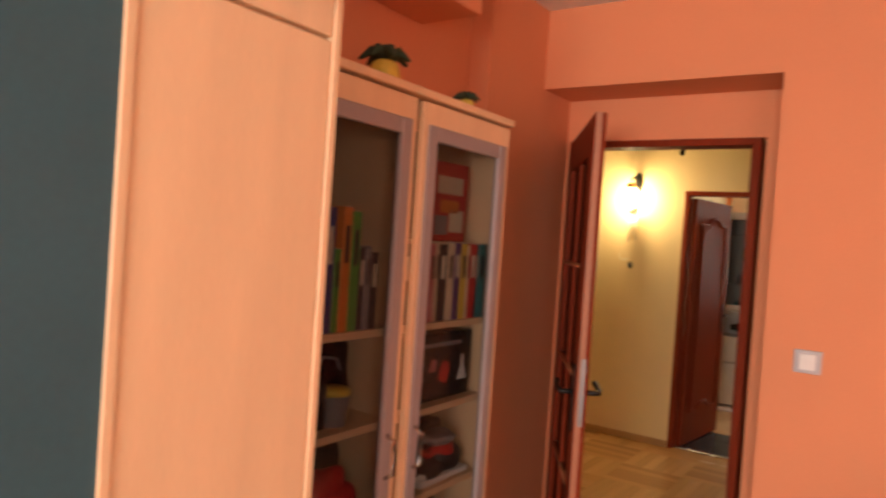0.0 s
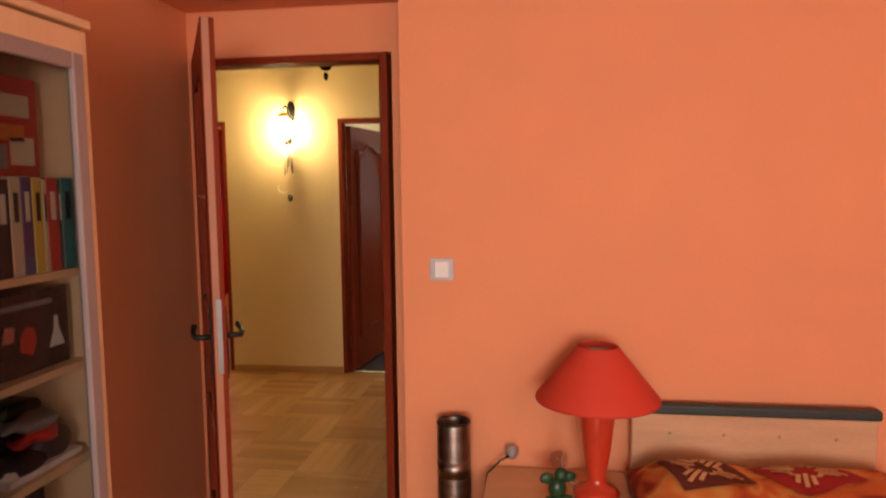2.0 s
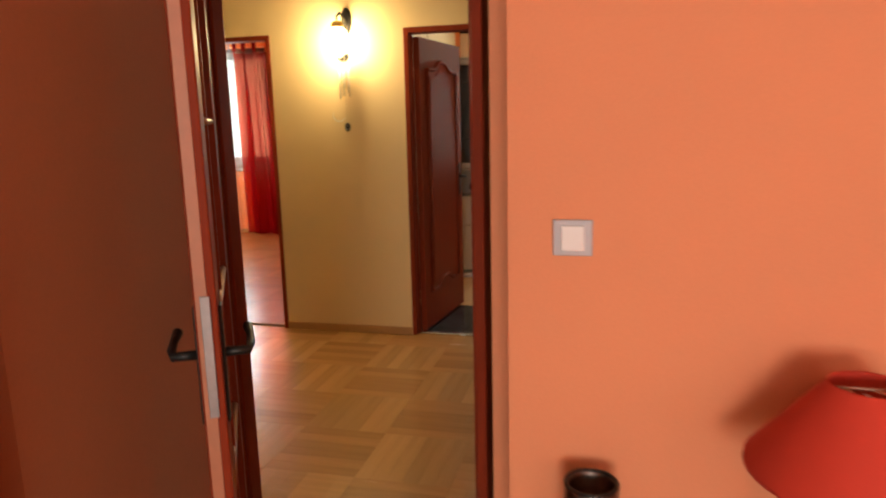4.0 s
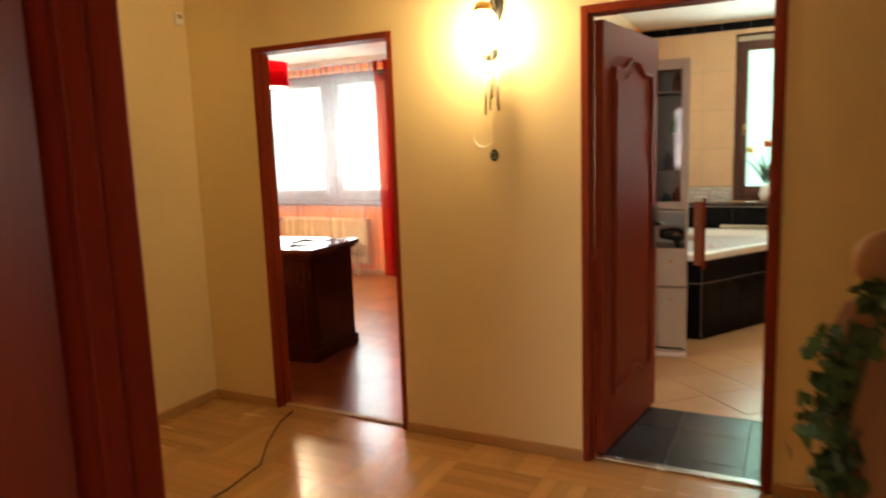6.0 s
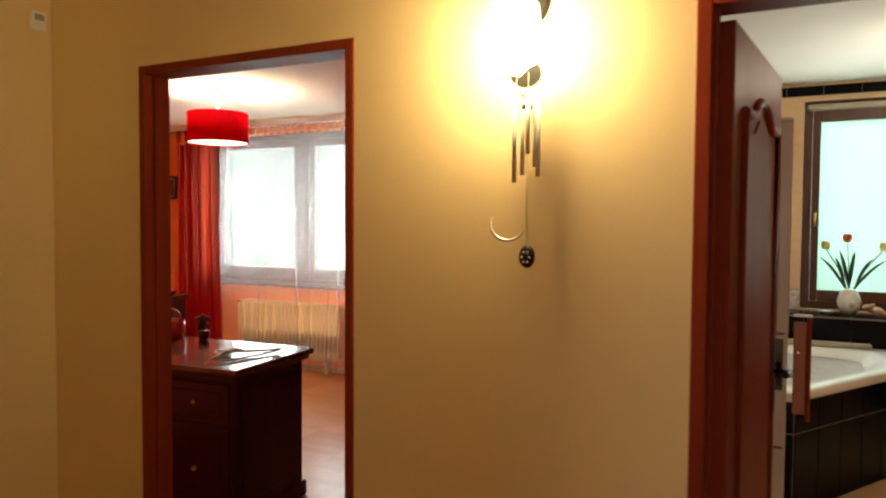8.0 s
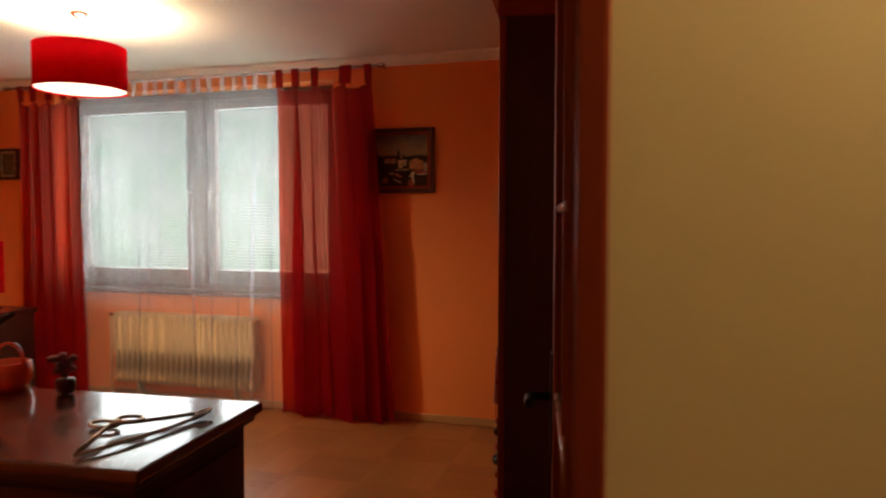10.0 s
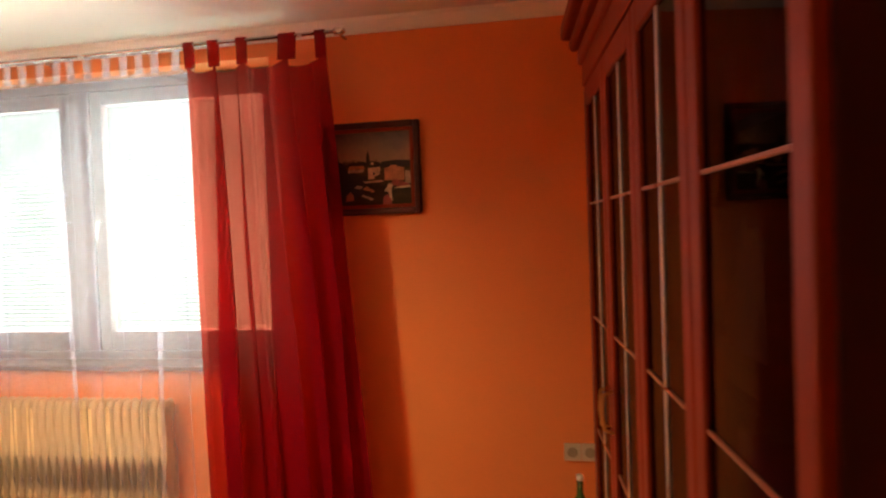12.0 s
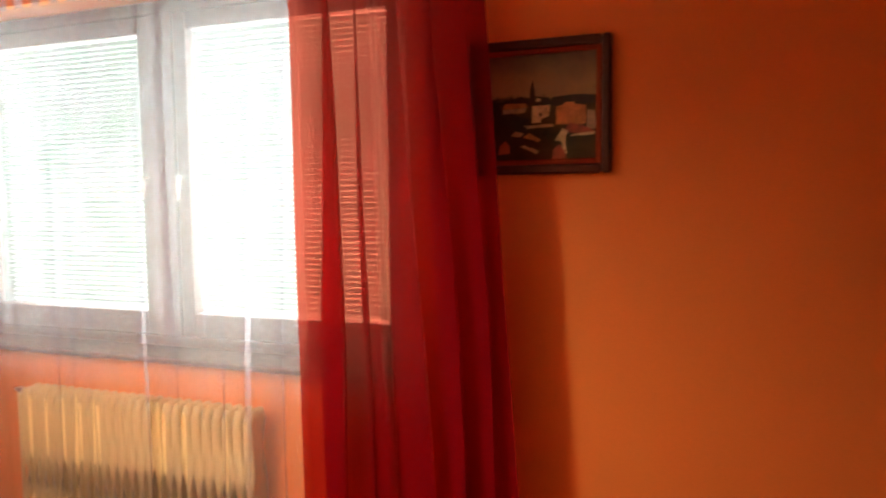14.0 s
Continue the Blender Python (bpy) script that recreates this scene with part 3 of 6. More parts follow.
clutter("plastic_tub", "clear plastic tub with a yellow lid and blue print", "tub", (-0.865, 1.19, 1.073), 0, [
    ("tub", lathe(bmesh.new(), [(0.036, 0), (0.043, 0.075), (0.044, 0.08)], 20), BOOKCOL[9]), ("lid", lathe(bmesh.new(), [(0.046, 0.08), (0.046, 0.092), (0.04, 0.096)], 20), BOOKCOL[8])])
clutter("printed_box", "black printed box with a white tower motif on the shelf", "box", (-0.835, 1.40, 1.073), 0, [
    ("carton", bx(-0.12, 0, 0, 0, 0.40, 0.205, bevel=0.003), GLOSSBLACK),
    ("tower_print", prism(bmesh.new(), [(-0.028, 0), (0.028, 0), (0.016, 0.03), (0.009, 0.045), (0.006, 0.08), (-0.006, 0.08), (-0.009, 0.045), (-0.016, 0.03)], -0.001, 0.0015), WHITEPL),
    ("red_print", prism(bmesh.new(), [(-0.03, 0), (0.01, -0.015), (0.025, 0.02), (0.02, 0.05), (-0.005, 0.06), (-0.03, 0.035)], -0.001, 0.0015), BOOKCOL[4]),
    ("red_print", prism(bmesh.new(), [(-0.02, 0), (0.015, 0.0), (0.02, 0.035), (-0.01, 0.04)], -0.001, 0.0015), BOOKCOL[10]),
    ("grey_print", bx(-0.001, 0.12, 0.165, 0.0015, 0.34, 0.178), BOOKCOL[9])])
for nm, yy, zz in (("tower_print", 0.352, 0.05), ("red_print", 0.255, 0.06), ("red_print.001", 0.19, 0.09)):
    ob = [c for c in bpy.data.objects["printed_box"].children if c.name == nm][0]
    ob.matrix_basis = pose(0.0, yy, zz, 0, 0, 90)
for at, m, lab in (((-0.81, 1.54, 0.819), 7, "black"), ((-0.81, 1.03, 0.819), 4, "red"), ((-0.81, 1.50, 0.561), 9, "grey"), ((-0.81, 1.02, 0.561), 4, "red")):
    pair = thing("shoe", f"{lab} sports shoe lying on the shelf", "shoe", at, 0)
    bm = bmesh.new()
    ball(bm, (-0.05, 0.08, 0.03), 0.1, 3, (0.45, 0.85, 0.3))
    ball(bm, (-0.05, 0.19, 0.05), 0.1, 3, (0.4, 0.7, 0.5))
    part("upper", bm, BOOKCOL[m], pair)
    part("sole", bx(-0.095, 0.0, 0.0, -0.005, 0.26, 0.018, bevel=0.006, seg=2), WHITEPL, pair, "white rubber sole")
    part("toe_cap", ball(bmesh.new(), (-0.05, 0.03, 0.025), 0.04, 2, (1, 0.8, 0.6)), WHITEPL, pair)


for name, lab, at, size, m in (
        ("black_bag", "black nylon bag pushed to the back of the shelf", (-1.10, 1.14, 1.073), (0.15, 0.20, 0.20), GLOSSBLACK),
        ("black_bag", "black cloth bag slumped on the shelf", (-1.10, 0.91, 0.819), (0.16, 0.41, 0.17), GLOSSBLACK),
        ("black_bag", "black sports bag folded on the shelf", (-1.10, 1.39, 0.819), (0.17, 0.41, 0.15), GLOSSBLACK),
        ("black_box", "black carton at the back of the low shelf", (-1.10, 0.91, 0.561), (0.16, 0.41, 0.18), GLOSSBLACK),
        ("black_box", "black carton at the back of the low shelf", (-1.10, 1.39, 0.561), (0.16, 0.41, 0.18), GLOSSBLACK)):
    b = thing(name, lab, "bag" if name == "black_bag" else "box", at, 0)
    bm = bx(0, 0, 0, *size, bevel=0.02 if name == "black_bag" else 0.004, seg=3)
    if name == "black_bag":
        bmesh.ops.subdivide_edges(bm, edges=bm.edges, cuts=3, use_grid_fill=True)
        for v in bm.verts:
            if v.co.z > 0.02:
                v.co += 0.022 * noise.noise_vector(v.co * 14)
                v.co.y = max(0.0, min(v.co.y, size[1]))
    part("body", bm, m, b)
    part("strap", tube(bmesh.new(), [(size[0] - 0.004, size[1] * 0.15, size[2] * 0.5), (size[0] + 0.014, size[1] * 0.4, size[2] * 0.8), (size[0] + 0.014, size[1] * 0.65, size[2] * 0.75), (size[0] - 0.004, size[1] * 0.9, size[2] * 0.45)], 0.006, 6), BOOKCOL[9], b, "grey woven strap")
def soft_pile(name, lab, at, size, seed, m):
    """A crumpled cap or cloth lying on the pile."""
    b = thing(name, lab, "clothing", at, 0)
    bm = bmesh.new()
    ball(bm, (0, 0, size[2] / 2), 1.0, 4, (size[0] / 2, size[1] / 2, size[2] / 2))
    for v in bm.verts:
        v.co += 0.02 * noise.noise_vector(Vector((v.co.x * 18 + seed, v.co.y * 18, v.co.z * 18)))
        v.co.z = max(0.0, v.co.z)
    part("cloth", bm, m, b)


soft_pile("cap", "dark red cloth cap lying on the pile of shoes", (-0.87, 1.70, 0.875), (0.10, 0.16, 0.05), 3, BOOKCOL[4])
soft_pile("cap", "pale grey cloth cap lying on the pile of shoes", (-0.87, 1.68, 0.918), (0.10, 0.18, 0.04), 7, BOOKCOL[9])
soft_pile("cap", "dark red cloth cap lying on the shelf", (-0.87, 1.16, 0.90), (0.10, 0.2, 0.06), 5, BOOKCOL[4])


def wardrobe():
    root = thing("wardrobe", "tall maple wardrobe with a dark green panel", "wardrobe", (-0.57, -1.6, 0))
    L, h = 2.43, 2.31
    part("carcass", bx(-0.56, 0, 0.03, -0.02, L, h, bevel=0.002), MAPLE, root)
    part("side_strip", bx(-0.02, L - 0.02, 0.03, 0.004, L, h, bevel=0.003), MAPLE, root)
    for a, b, m, lab in ((2.022, L - 0.022, MAPLE, "plain maple door"), (1.01, 2.018, GREEN, "dark green door"), (0.0, 1.006, GREEN, "dark green door")):
        part("door", bx(-0.018, a, 0.08, 0, b, 1.922, bevel=0.002), m, root, lab)
        part("upper_door", bx(-0.018, a, 1.930, 0, b, h - 0.01, bevel=0.002), m, root, lab)
    part("edge_strip", bx(-0.018, 2.007, 0.08, 0.005, 2.025, 1.922, bevel=0.002), MAPLE, root)
    part("knob", lathe(bmesh.new(), [(0.007, 0), (0.007, 0.015), (0.016, 0.02), (0.016, 0.032), (0.006, 0.036)], 14, (0, 2.33, 2.0), Matrix.Rotation(radians(90), 4, "Y")), IRON, root)
    part("plinth", bx(-0.56, 0.01, 0, -0.03, L - 0.01, 0.03), MAPLE, root)


wardrobe()
TERRA = mat("terracotta", (0.35, 0.12, 0.05), 0.7, 0.15, 10, 80, 0.1)
LEAFDARK = mat("dark_foliage", (0.035, 0.06, 0.03), 0.7, 0.2, 20, 90, 0.1)


def hat_figure(at, s, label):
    root = thing("ornament", label, "ornament", at, 20)
    part("base", lathe(bmesh.new(), [(0.05 * s, 0), (0.055 * s, 0.02 * s), (0.045 * s, 0.06 * s), (0.02 * s, 0.08 * s)], 16), BOOKCOL[8], root)
    bm = bmesh.new()
    for i in range(7):
        a = 2 * math.pi * i / 7
        tube(bm, [(0, 0, 0.075 * s), (0.05 * s * math.cos(a), 0.05 * s * math.sin(a), 0.10 * s), (0.085 * s * math.cos(a), 0.085 * s * math.sin(a), 0.07 * s)], [0.02 * s, 0.018 * s, 0.006 * s], 6)
    ball(bm, (0, 0, 0.10 * s), 0.04 * s, 2, (1, 1, 0.6))
    part("crown", bm, LEAFDARK, root)


hat_figure((-0.84, 1.28, 1.97), 0.8, "small dark ornament on top of the bookcase")
hat_figure((-0.84, 1.68, 1.97), 0.5, "smaller dark ornament on top of the bookcase")

sw = thing("light_switch", "square white light switch on the salmon wall", "switch", (0.012, 2.624, 1.18))
part("frame", bx(0, -0.009, 0, 0.088, 0, 0.082, bevel=0.003, seg=2), mat("grey_plastic", (0.50, 0.49, 0.52), 0.4, 0.04, 5, 60, 0.0), sw)
part("rocker", bx(0.018, -0.015, 0.012, 0.070, -0.007, 0.070, bevel=0.003, seg=2), WHITEPL, sw)

# bedside
BEIGE = mat("beige_laminate", (0.72, 0.43, 0.23), 0.45, 0.06, 3, 60, 0.02, stretch=(0.6, 4, 4))
ns = thing("nightstand", "beige laminate bedside table against the wall", "nightstand", (0.225, 2.17, -0.01))
part("top", bx(0, 0, 0.475, 0.49, 0.44, 0.50, bevel=0.004, seg=2), BEIGE, ns)
part("side_panel", bx(0.01, 0.01, 0.01, 0.028, 0.43, 0.475), BEIGE, ns)
part("side_panel", bx(0.462, 0.01, 0.01, 0.48, 0.43, 0.475), BEIGE, ns)
part("back_panel", bx(0.028, 0.42, 0.04, 0.462, 0.43, 0.475), BEIGE, ns)
for z in (0.06, 0.26):
    dr = part("drawer", bx(0.03, 0.0, z, 0.46, 0.40, z + 0.19, bevel=0.003), BEIGE, ns)
    part("knob", lathe(bmesh.new(), [(0.006, 0), (0.014, 0.015), (0.012, 0.022)], 12, (0.245, 0, z + 0.1), Matrix.Rotation(radians(90), 4, "X")), STEEL, dr)

REDGLAZE = mat("red_glaze", (0.60, 0.05, 0.02), 0.15, 0.05, 6, 60, 0.0, coat=0.5)
tl = thing("table_lamp", "red ceramic table lamp with a wide conical red shade", "lamp", (0.60, 2.40, 0.49))
part("base", lathe(bmesh.new(), [(0.0, 0), (0.075, 0.0), (0.078, 0.015), (0.06, 0.035), (0.032, 0.05), (0.03, 0.07), (0.045, 0.16), (0.058, 0.27), (0.058, 0.31), (0.02, 0.33), (0.012, 0.40)], 28), REDGLAZE, tl)
part("shade", lathe(bmesh.new(), [(0.199, 0.334), (0.202, 0.333), (0.201, 0.342), (0.068, 0.507), (0.066, 0.511), (0.064, 0.507), (0.196, 0.346), (0.198, 0.336)], 40, cap=False), REDCLOTH, tl, "conical red fabric shade")
part("ring", tube(bmesh.new(), [(0.03 * math.cos(a / 8 * 6.283), 0.03 * math.sin(a / 8 * 6.283), 0.49) for a in range(8)], 0.003, 6, closed=True), STEEL, tl)
part("spider", tube(bmesh.new(), [(-0.066, 0, 0.5), (0.066, 0, 0.5)], 0.0025, 6), STEEL, tl)
part("bulb", lathe(bmesh.new(), [(0.012, 0.40), (0.014, 0.42), (0.03, 0.45), (0.028, 0.475), (0.0, 0.49)], 16), WHITEPL, tl, "white unlit bulb")
part("cord", tube(bmesh.new(), [(-0.06, 0.05, 0.012), (-0.10, 0.10, 0.01), (-0.11, 0.14, 0.06), (-0.10, 0.20, 0.07)], 0.003, 6), WHITEPL, tl)

DRAGON = mat("green_ceramic", (0.02, 0.07, 0.03), 0.35, 0.25, 20, 90, 0.1)
fg = thing("figurine", "small green dragon figurine holding a glass ball", "figurine", (0.47, 2.36, 0.49), 15)
bm = bmesh.new()
for p, r, q in (((0, 0, 0.04), 0.03, (1, 0.9, 1.3)), ((0.01, -0.01, 0.09), 0.022, (1, 0.9, 1)), ((-0.035, 0, 0.075), 0.02, (1.2, 0.5, 1)), ((0.04, 0, 0.075), 0.02, (1.2, 0.5, 1)), ((0.02, -0.02, 0.012), 0.02, (1.4, 1, 0.6)), ((-0.02, -0.02, 0.012), 0.02, (1.4, 1, 0.6))):
    ball(bm, p, r, 2, q)
part("body", bm, DRAGON, fg)
part("ball", ball(bmesh.new(), (0.005, 0.0, 0.135), 0.03, 3), PANE, fg, "clear glass ball")

CANSTEEL = mat("dark_brushed_steel", (0.30, 0.25, 0.22), 0.32, 0.15, 8, 120, 0.03, metal=1.0, stretch=(1, 1, 8))
cy = thing("metal_cylinder", "tall brushed steel cylinder, open at the top", "bin", (0.11, 2.50, 0))
part("shell", lathe(bmesh.new(), [(0.058, 0.0), (0.06, 0.01), (0.06, 0.685), (0.058, 0.693), (0.052, 0.693), (0.05, 0.685), (0.05, 0.3)], 32), CANSTEEL, cy)
part("rim", tube(bmesh.new(), [(0.056 * math.cos(k / 24 * 6.283), 0.056 * math.sin(k / 24 * 6.283), 0.693) for k in range(24)], 0.005, 6, closed=True), IRON, cy, "dark rim")
part("label_band", lathe(bmesh.new(), [(0.0605, 0.50), (0.0605, 0.56)], 32), CANSTEEL, cy)

pg = thing("power_plug", "grey power plug with a black cable in the wall socket", "plug", (0.30, 2.624, 0.545))
part("socket", bx(-0.015, -0.006, -0.015, 0.035, 0, 0.035, bevel=0.003), SALMON, pg)
part("plug_body", lathe(bmesh.new(), [(0.020, 0), (0.024, 0.008), (0.024, 0.040), (0.012, 0.052), (0.006, 0.062)], 16, (0.01, -0.008, 0.01), Matrix.Rotation(radians(90), 4, "X")), GREYFRAME, pg)
part("cable", tube(bmesh.new(), [(0.01, -0.06, 0.01), (-0.03, -0.075, -0.01), (-0.075, -0.07, -0.06), (-0.09, -0.06, -0.16), (-0.088, -0.05, -0.5)], 0.004, 6), GLOSSBLACK, pg)

# bed
BEDWOOD = mat("pale_bed_wood", (0.62, 0.36, 0.20), 0.5, 0.10, 4, 60, 0.03, stretch=(0.6, 4, 4))
bed = thing("bed", "bed with a pale wood headboard and green top rail", "bed", (0.73, 0.6, 0))
part("headboard", bx(0, 1.955, 0.12, 0.80, 1.985, 0.728, bevel=0.004), BEDWOOD, bed)
part("top_rail", bx(-0.01, 1.945, 0.728, 0.81, 1.995, 0.763, bevel=0.008, seg=2), mat("dark_green_edge", (0.022, 0.034, 0.034), 0.5, 0.1, 4, 70, 0.02), bed, "dark green rail along the headboard")
part("side_rail", bx(0, 0, 0.15, 0.025, 1.955, 0.38, bevel=0.004), BEDWOOD, bed)
part("side_rail", bx(0.775, 0, 0.15, 0.80, 1.955, 0.38, bevel=0.004), BEDWOOD, bed)
part("foot_board", bx(0, -0.03, 0.12, 0.80, 0, 0.5, bevel=0.004), BEDWOOD, bed)
for x in (0.0, 0.755):
    for y in (0.0, 1.91):
        part("leg", bx(x, y, 0, x + 0.045, y + 0.045, 0.16, bevel=0.003), BEDWOOD, bed)
part("mattress", bx(0.03, 0.01, 0.28, 0.77, 1.95, 0.50, bevel=0.03, seg=3), WHITEPL, bed, "white mattress")
for a in range(4):
    part("knot_plug", lathe(bmesh.new(), [(0.006, 0), (0.005, 0.002)], 10, (0.13 + 0.18 * a, 1.955, 0.66), Matrix.Rotation(radians(90), 4, "X")), OAKTRIM, bed)


def bedspread_material():
    m = bpy.data.materials.new("patterned_bedspread")
    m.use_nodes = True
    nt = m.node_tree
    b = nt.nodes["Principled BSDF"]
    b.inputs["Roughness"].default_value = 0.9
    co = nt.nodes.new("ShaderNodeTexCoord")
    mp = nt.nodes.new("ShaderNodeMapping")
    mp.inputs["Rotation"].default_value = (0, 0, 0.5)
    nt.links.new(co.outputs["Object"], mp.inputs[0])
    n = nt.nodes.new("ShaderNodeTexNoise")
    n.inputs["Scale"].default_value, n.inputs["Detail"].default_value, n.inputs["Distortion"].default_value = 4.5, 2, 0.8
    nt.links.new(mp.outputs[0], n.inputs[0])
    r = nt.nodes.new("ShaderNodeValToRGB")
    r.color_ramp.interpolation = "EASE"
    els = r.color_ramp.elements
    els[0].position, els[0].color = 0.36, (0.30, 0.03, 0.01, 1)
    els[1].position, els[1].color = 0.46, (0.62, 0.16, 0.03, 1)
    for p, c in ((0.53, (0.70, 0.36, 0.09, 1)), (0.6, (0.66, 0.20, 0.04, 1)), (0.68, (0.35, 0.04, 0.02, 1))):
        e = els.new(p)
        e.color = c
    nt.links.new(n.outputs[0], r.inputs[0])
    w = nt.nodes.new("ShaderNodeTexNoise")
    w.inputs["Scale"].default_value = 180
    nt.links.new(co.outputs["Object"], w.inputs[0])
    bp = nt.nodes.new("ShaderNodeBump")
    bp.inputs["Strength"].default_value, bp.inputs["Distance"].default_value = 0.2, 0.004
    nt.links.new(w.outputs[0], bp.inputs["Height"])
    nt.links.new(bp.outputs[0], b.inputs["Normal"])
    nt.links.new(r.outputs[0], b.inputs["Base Color"])
    return m


def quilt():
    root = thing("bedspread", "rumpled orange and red patterned bedspread with square motifs", "bedspread", (0.73, 0.6, 0.5))
    bm = bmesh.new()
    nx, ny = 40, 60

    def height(x, y):
        e = min(1, min(x + 0.02, 0.84 - x) / 0.10) if 0 <= x + 0.02 else 0
        f = min(1, max(0, (1.94 - y) / 0.16)) ** 0.5
        return 0.035 + 0.085 * max(0, e) ** 0.5 * f + 0.02 * noise.noise(Vector((x * 4, y * 4, 1))) + 0.008 * noise.noise(Vector((x * 13, y * 13, 4)))

    grid = [[bm.verts.new((-0.02 + 0.84 * i / nx, 0.02 + 1.92 * j / ny, height(-0.02 + 0.84 * i / nx, 0.02 + 1.92 * j / ny))) for j in range(ny + 1)] for i in range(nx + 1)]
    for i in range(nx):
        for j in range(ny):
            bm.faces.new((grid[i][j], grid[i + 1][j], grid[i + 1][j + 1], grid[i][j + 1])).smooth = True
    ob = part("cover", bm, bedspread_material(), root)
    so = ob.modifiers.new("thick", "SOLIDIFY")
    so.thickness, so.offset = 0.02, -1

    def patch(cx, cy, s, rot, m, strokes):
        """A woven square motif that follows the cover."""
        for name, polys, mm, lift in (("motif", [[(-s, -s), (s, -s), (s, s), (-s, s)]], m, 0.006), ("motif_lines", strokes, MOTIF, 0.010)):
            b2 = bmesh.new()
            for poly in polys:
                c = Matrix.Rotation(rot, 2)
                n = 8 if name == "motif" else 3
                (x0, y0), (x1, y1), (x2, y2), (x3, y3) = poly
                g = [[None] * (n + 1) for _ in range(n + 1)]
                for i in range(n + 1):
                    for j in range(n + 1):
                        u, v = i / n, j / n
                        px = (1 - v) * ((1 - u) * x0 + u * x1) + v * ((1 - u) * x3 + u * x2)
                        py = (1 - v) * ((1 - u) * y0 + u * y1) + v * ((1 - u) * y3 + u * y2)
                        q = c @ Vector((px, py))
                        g[i][j] = b2.verts.new((cx + q.x, cy + q.y, height(cx + q.x, cy + q.y) + lift))
                for i in range(n):
                    for j in range(n):
                        b2.faces.new((g[i][j], g[i + 1][j], g[i + 1][j + 1], g[i][j + 1])).smooth = True
            part(name, b2, mm, root)

    def stroke(x0, y0, x1, y1, w):
        d = Vector((y0 - y1, x1 - x0)).normalized() * w / 2
        return [(x0 + d.x, y0 + d.y), (x1 + d.x, y1 + d.y), (x1 - d.x, y1 - d.y), (x0 - d.x, y0 - d.y)]

    star = []
    for k in range(4):
        c = Matrix.Rotation(k * math.pi / 2, 2)
        for a in ((0.02, 0.02, 0.085, 0.085), (0.04, -0.012, 0.085, -0.05), (0.04, 0.012, 0.085, 0.05), (0.055, -0.008, 0.055, 0.012)):
            p, q = c @ Vector(a[:2]), c @ Vector(a[2:])
            star.append(stroke(p.x, p.y, q.x, q.y, 0.014))
    BROWN = mat("brown_motif", (0.13, 0.02, 0.01), 0.9, 0.1, 20, 150, 0.1)
    CRIM = mat("crimson_motif", (0.38, 0.012, 0.015), 0.9, 0.1, 20, 150, 0.1)
    patch(0.19, 1.72, 0.115, 0.25, BROWN, star)
    patch(0.50, 1.76, 0.125, 0.55, CRIM, star)
    patch(0.30, 1.30, 0.12, 0.3, CRIM, star)


MOTIF = mat("cream_thread", (0.72, 0.45, 0.22), 0.9, 0.1, 20, 150, 0.1)
quilt()

# ---- hall ----
OPAL = glow("lit_opal_glass", (1.0, 0.86, 0.55), 7.0)
wl = thing("wall_lamp", "lit bronze wall lamp with an opal glass shade", "lamp", (-1.605, 5.5, 2.0))
part("back_plate", lathe(bmesh.new(), [(0.0, 0), (0.045, 0), (0.045, 0.008), (0.03, 0.016), (0.0, 0.018)], 24, (0.02, 0, 0.13), Matrix.Rotation(radians(90), 4, "X") @ Matrix.Diagonal((0.8, 1.9, 1, 1))), IRON, wl)
part("arm", tube(bmesh.new(), [(0.02, -0.015, 0.10), (0.02, -0.06, 0.15), (0.01, -0.10, 0.17), (0.0, -0.12, 0.15), (0.0, -0.12, 0.105)], 0.008, 8), IRON, wl)
part("cap", lathe(bmesh.new(), [(0.012, 0.12), (0.035, 0.11), (0.042, 0.085), (0.042, 0.078)], 24, (0, -0.12, 0)), BRASS, wl, "brass cap over the glass")
shade = part("shade", lathe(bmesh.new(), [(0.036, 0.08), (0.058, 0.055), (0.062, 0.02), (0.056, -0.03), (0.044, -0.07), (0.030, -0.085)], 28, (0, -0.12, 0)), OPAL, wl, "glowing opal glass shade")
shade.visible_shadow = False

SILVER = mat("chime_silver", (0.86, 0.84, 0.78), 0.4, 0.05, 10, 80, 0.0, metal=0.5)
CORD = mat("pale_cord", (0.6, 0.5, 0.32), 0.8, 0.1, 20, 90, 0.0)
wc = thing("wind_chime", "silver tube wind chime hanging below the wall lamp", "wind chime", (-1.59, 5.42, 1.90))
part("moon_plate", prism(bmesh.new(), [(0.04 * math.cos(a), 0.035 * math.sin(a)) for a in [math.pi + 0.1 + i * (math.pi + 0.5) / 14 for i in range(15)]] + [(0.012, 0.012), (-0.012, -0.008)], -0.006, 0.006), IRON, wc, "dark crescent plate")
part("hook_cord", tube(bmesh.new(), [(0.0, 0, 0.02), (0.012, 0.03, 0.1), (0.012, 0.06, 0.2)], 0.0015, 5), CORD, wc)
for x, y, z0, z1 in ((-0.024, -0.012, -0.03, -0.27), (-0.012, 0.014, -0.03, -0.25), (0.012, -0.014, -0.03, -0.20), (0.034, 0.0, -0.03, -0.255), (0.02, 0.016, -0.03, -0.23)):
    t = part("chime_tube", lathe(bmesh.new(), [(0.006, z1), (0.006, z0 - 0.02), (0.004, z0 - 0.02), (0.004, z1)], 10, (x, y, 0)), SILVER, wc)
    part("cord", tube(bmesh.new(), [(x * 0.8, y * 0.5, 0.0), (x, y, z0 - 0.02)], 0.001, 4), CORD, t)
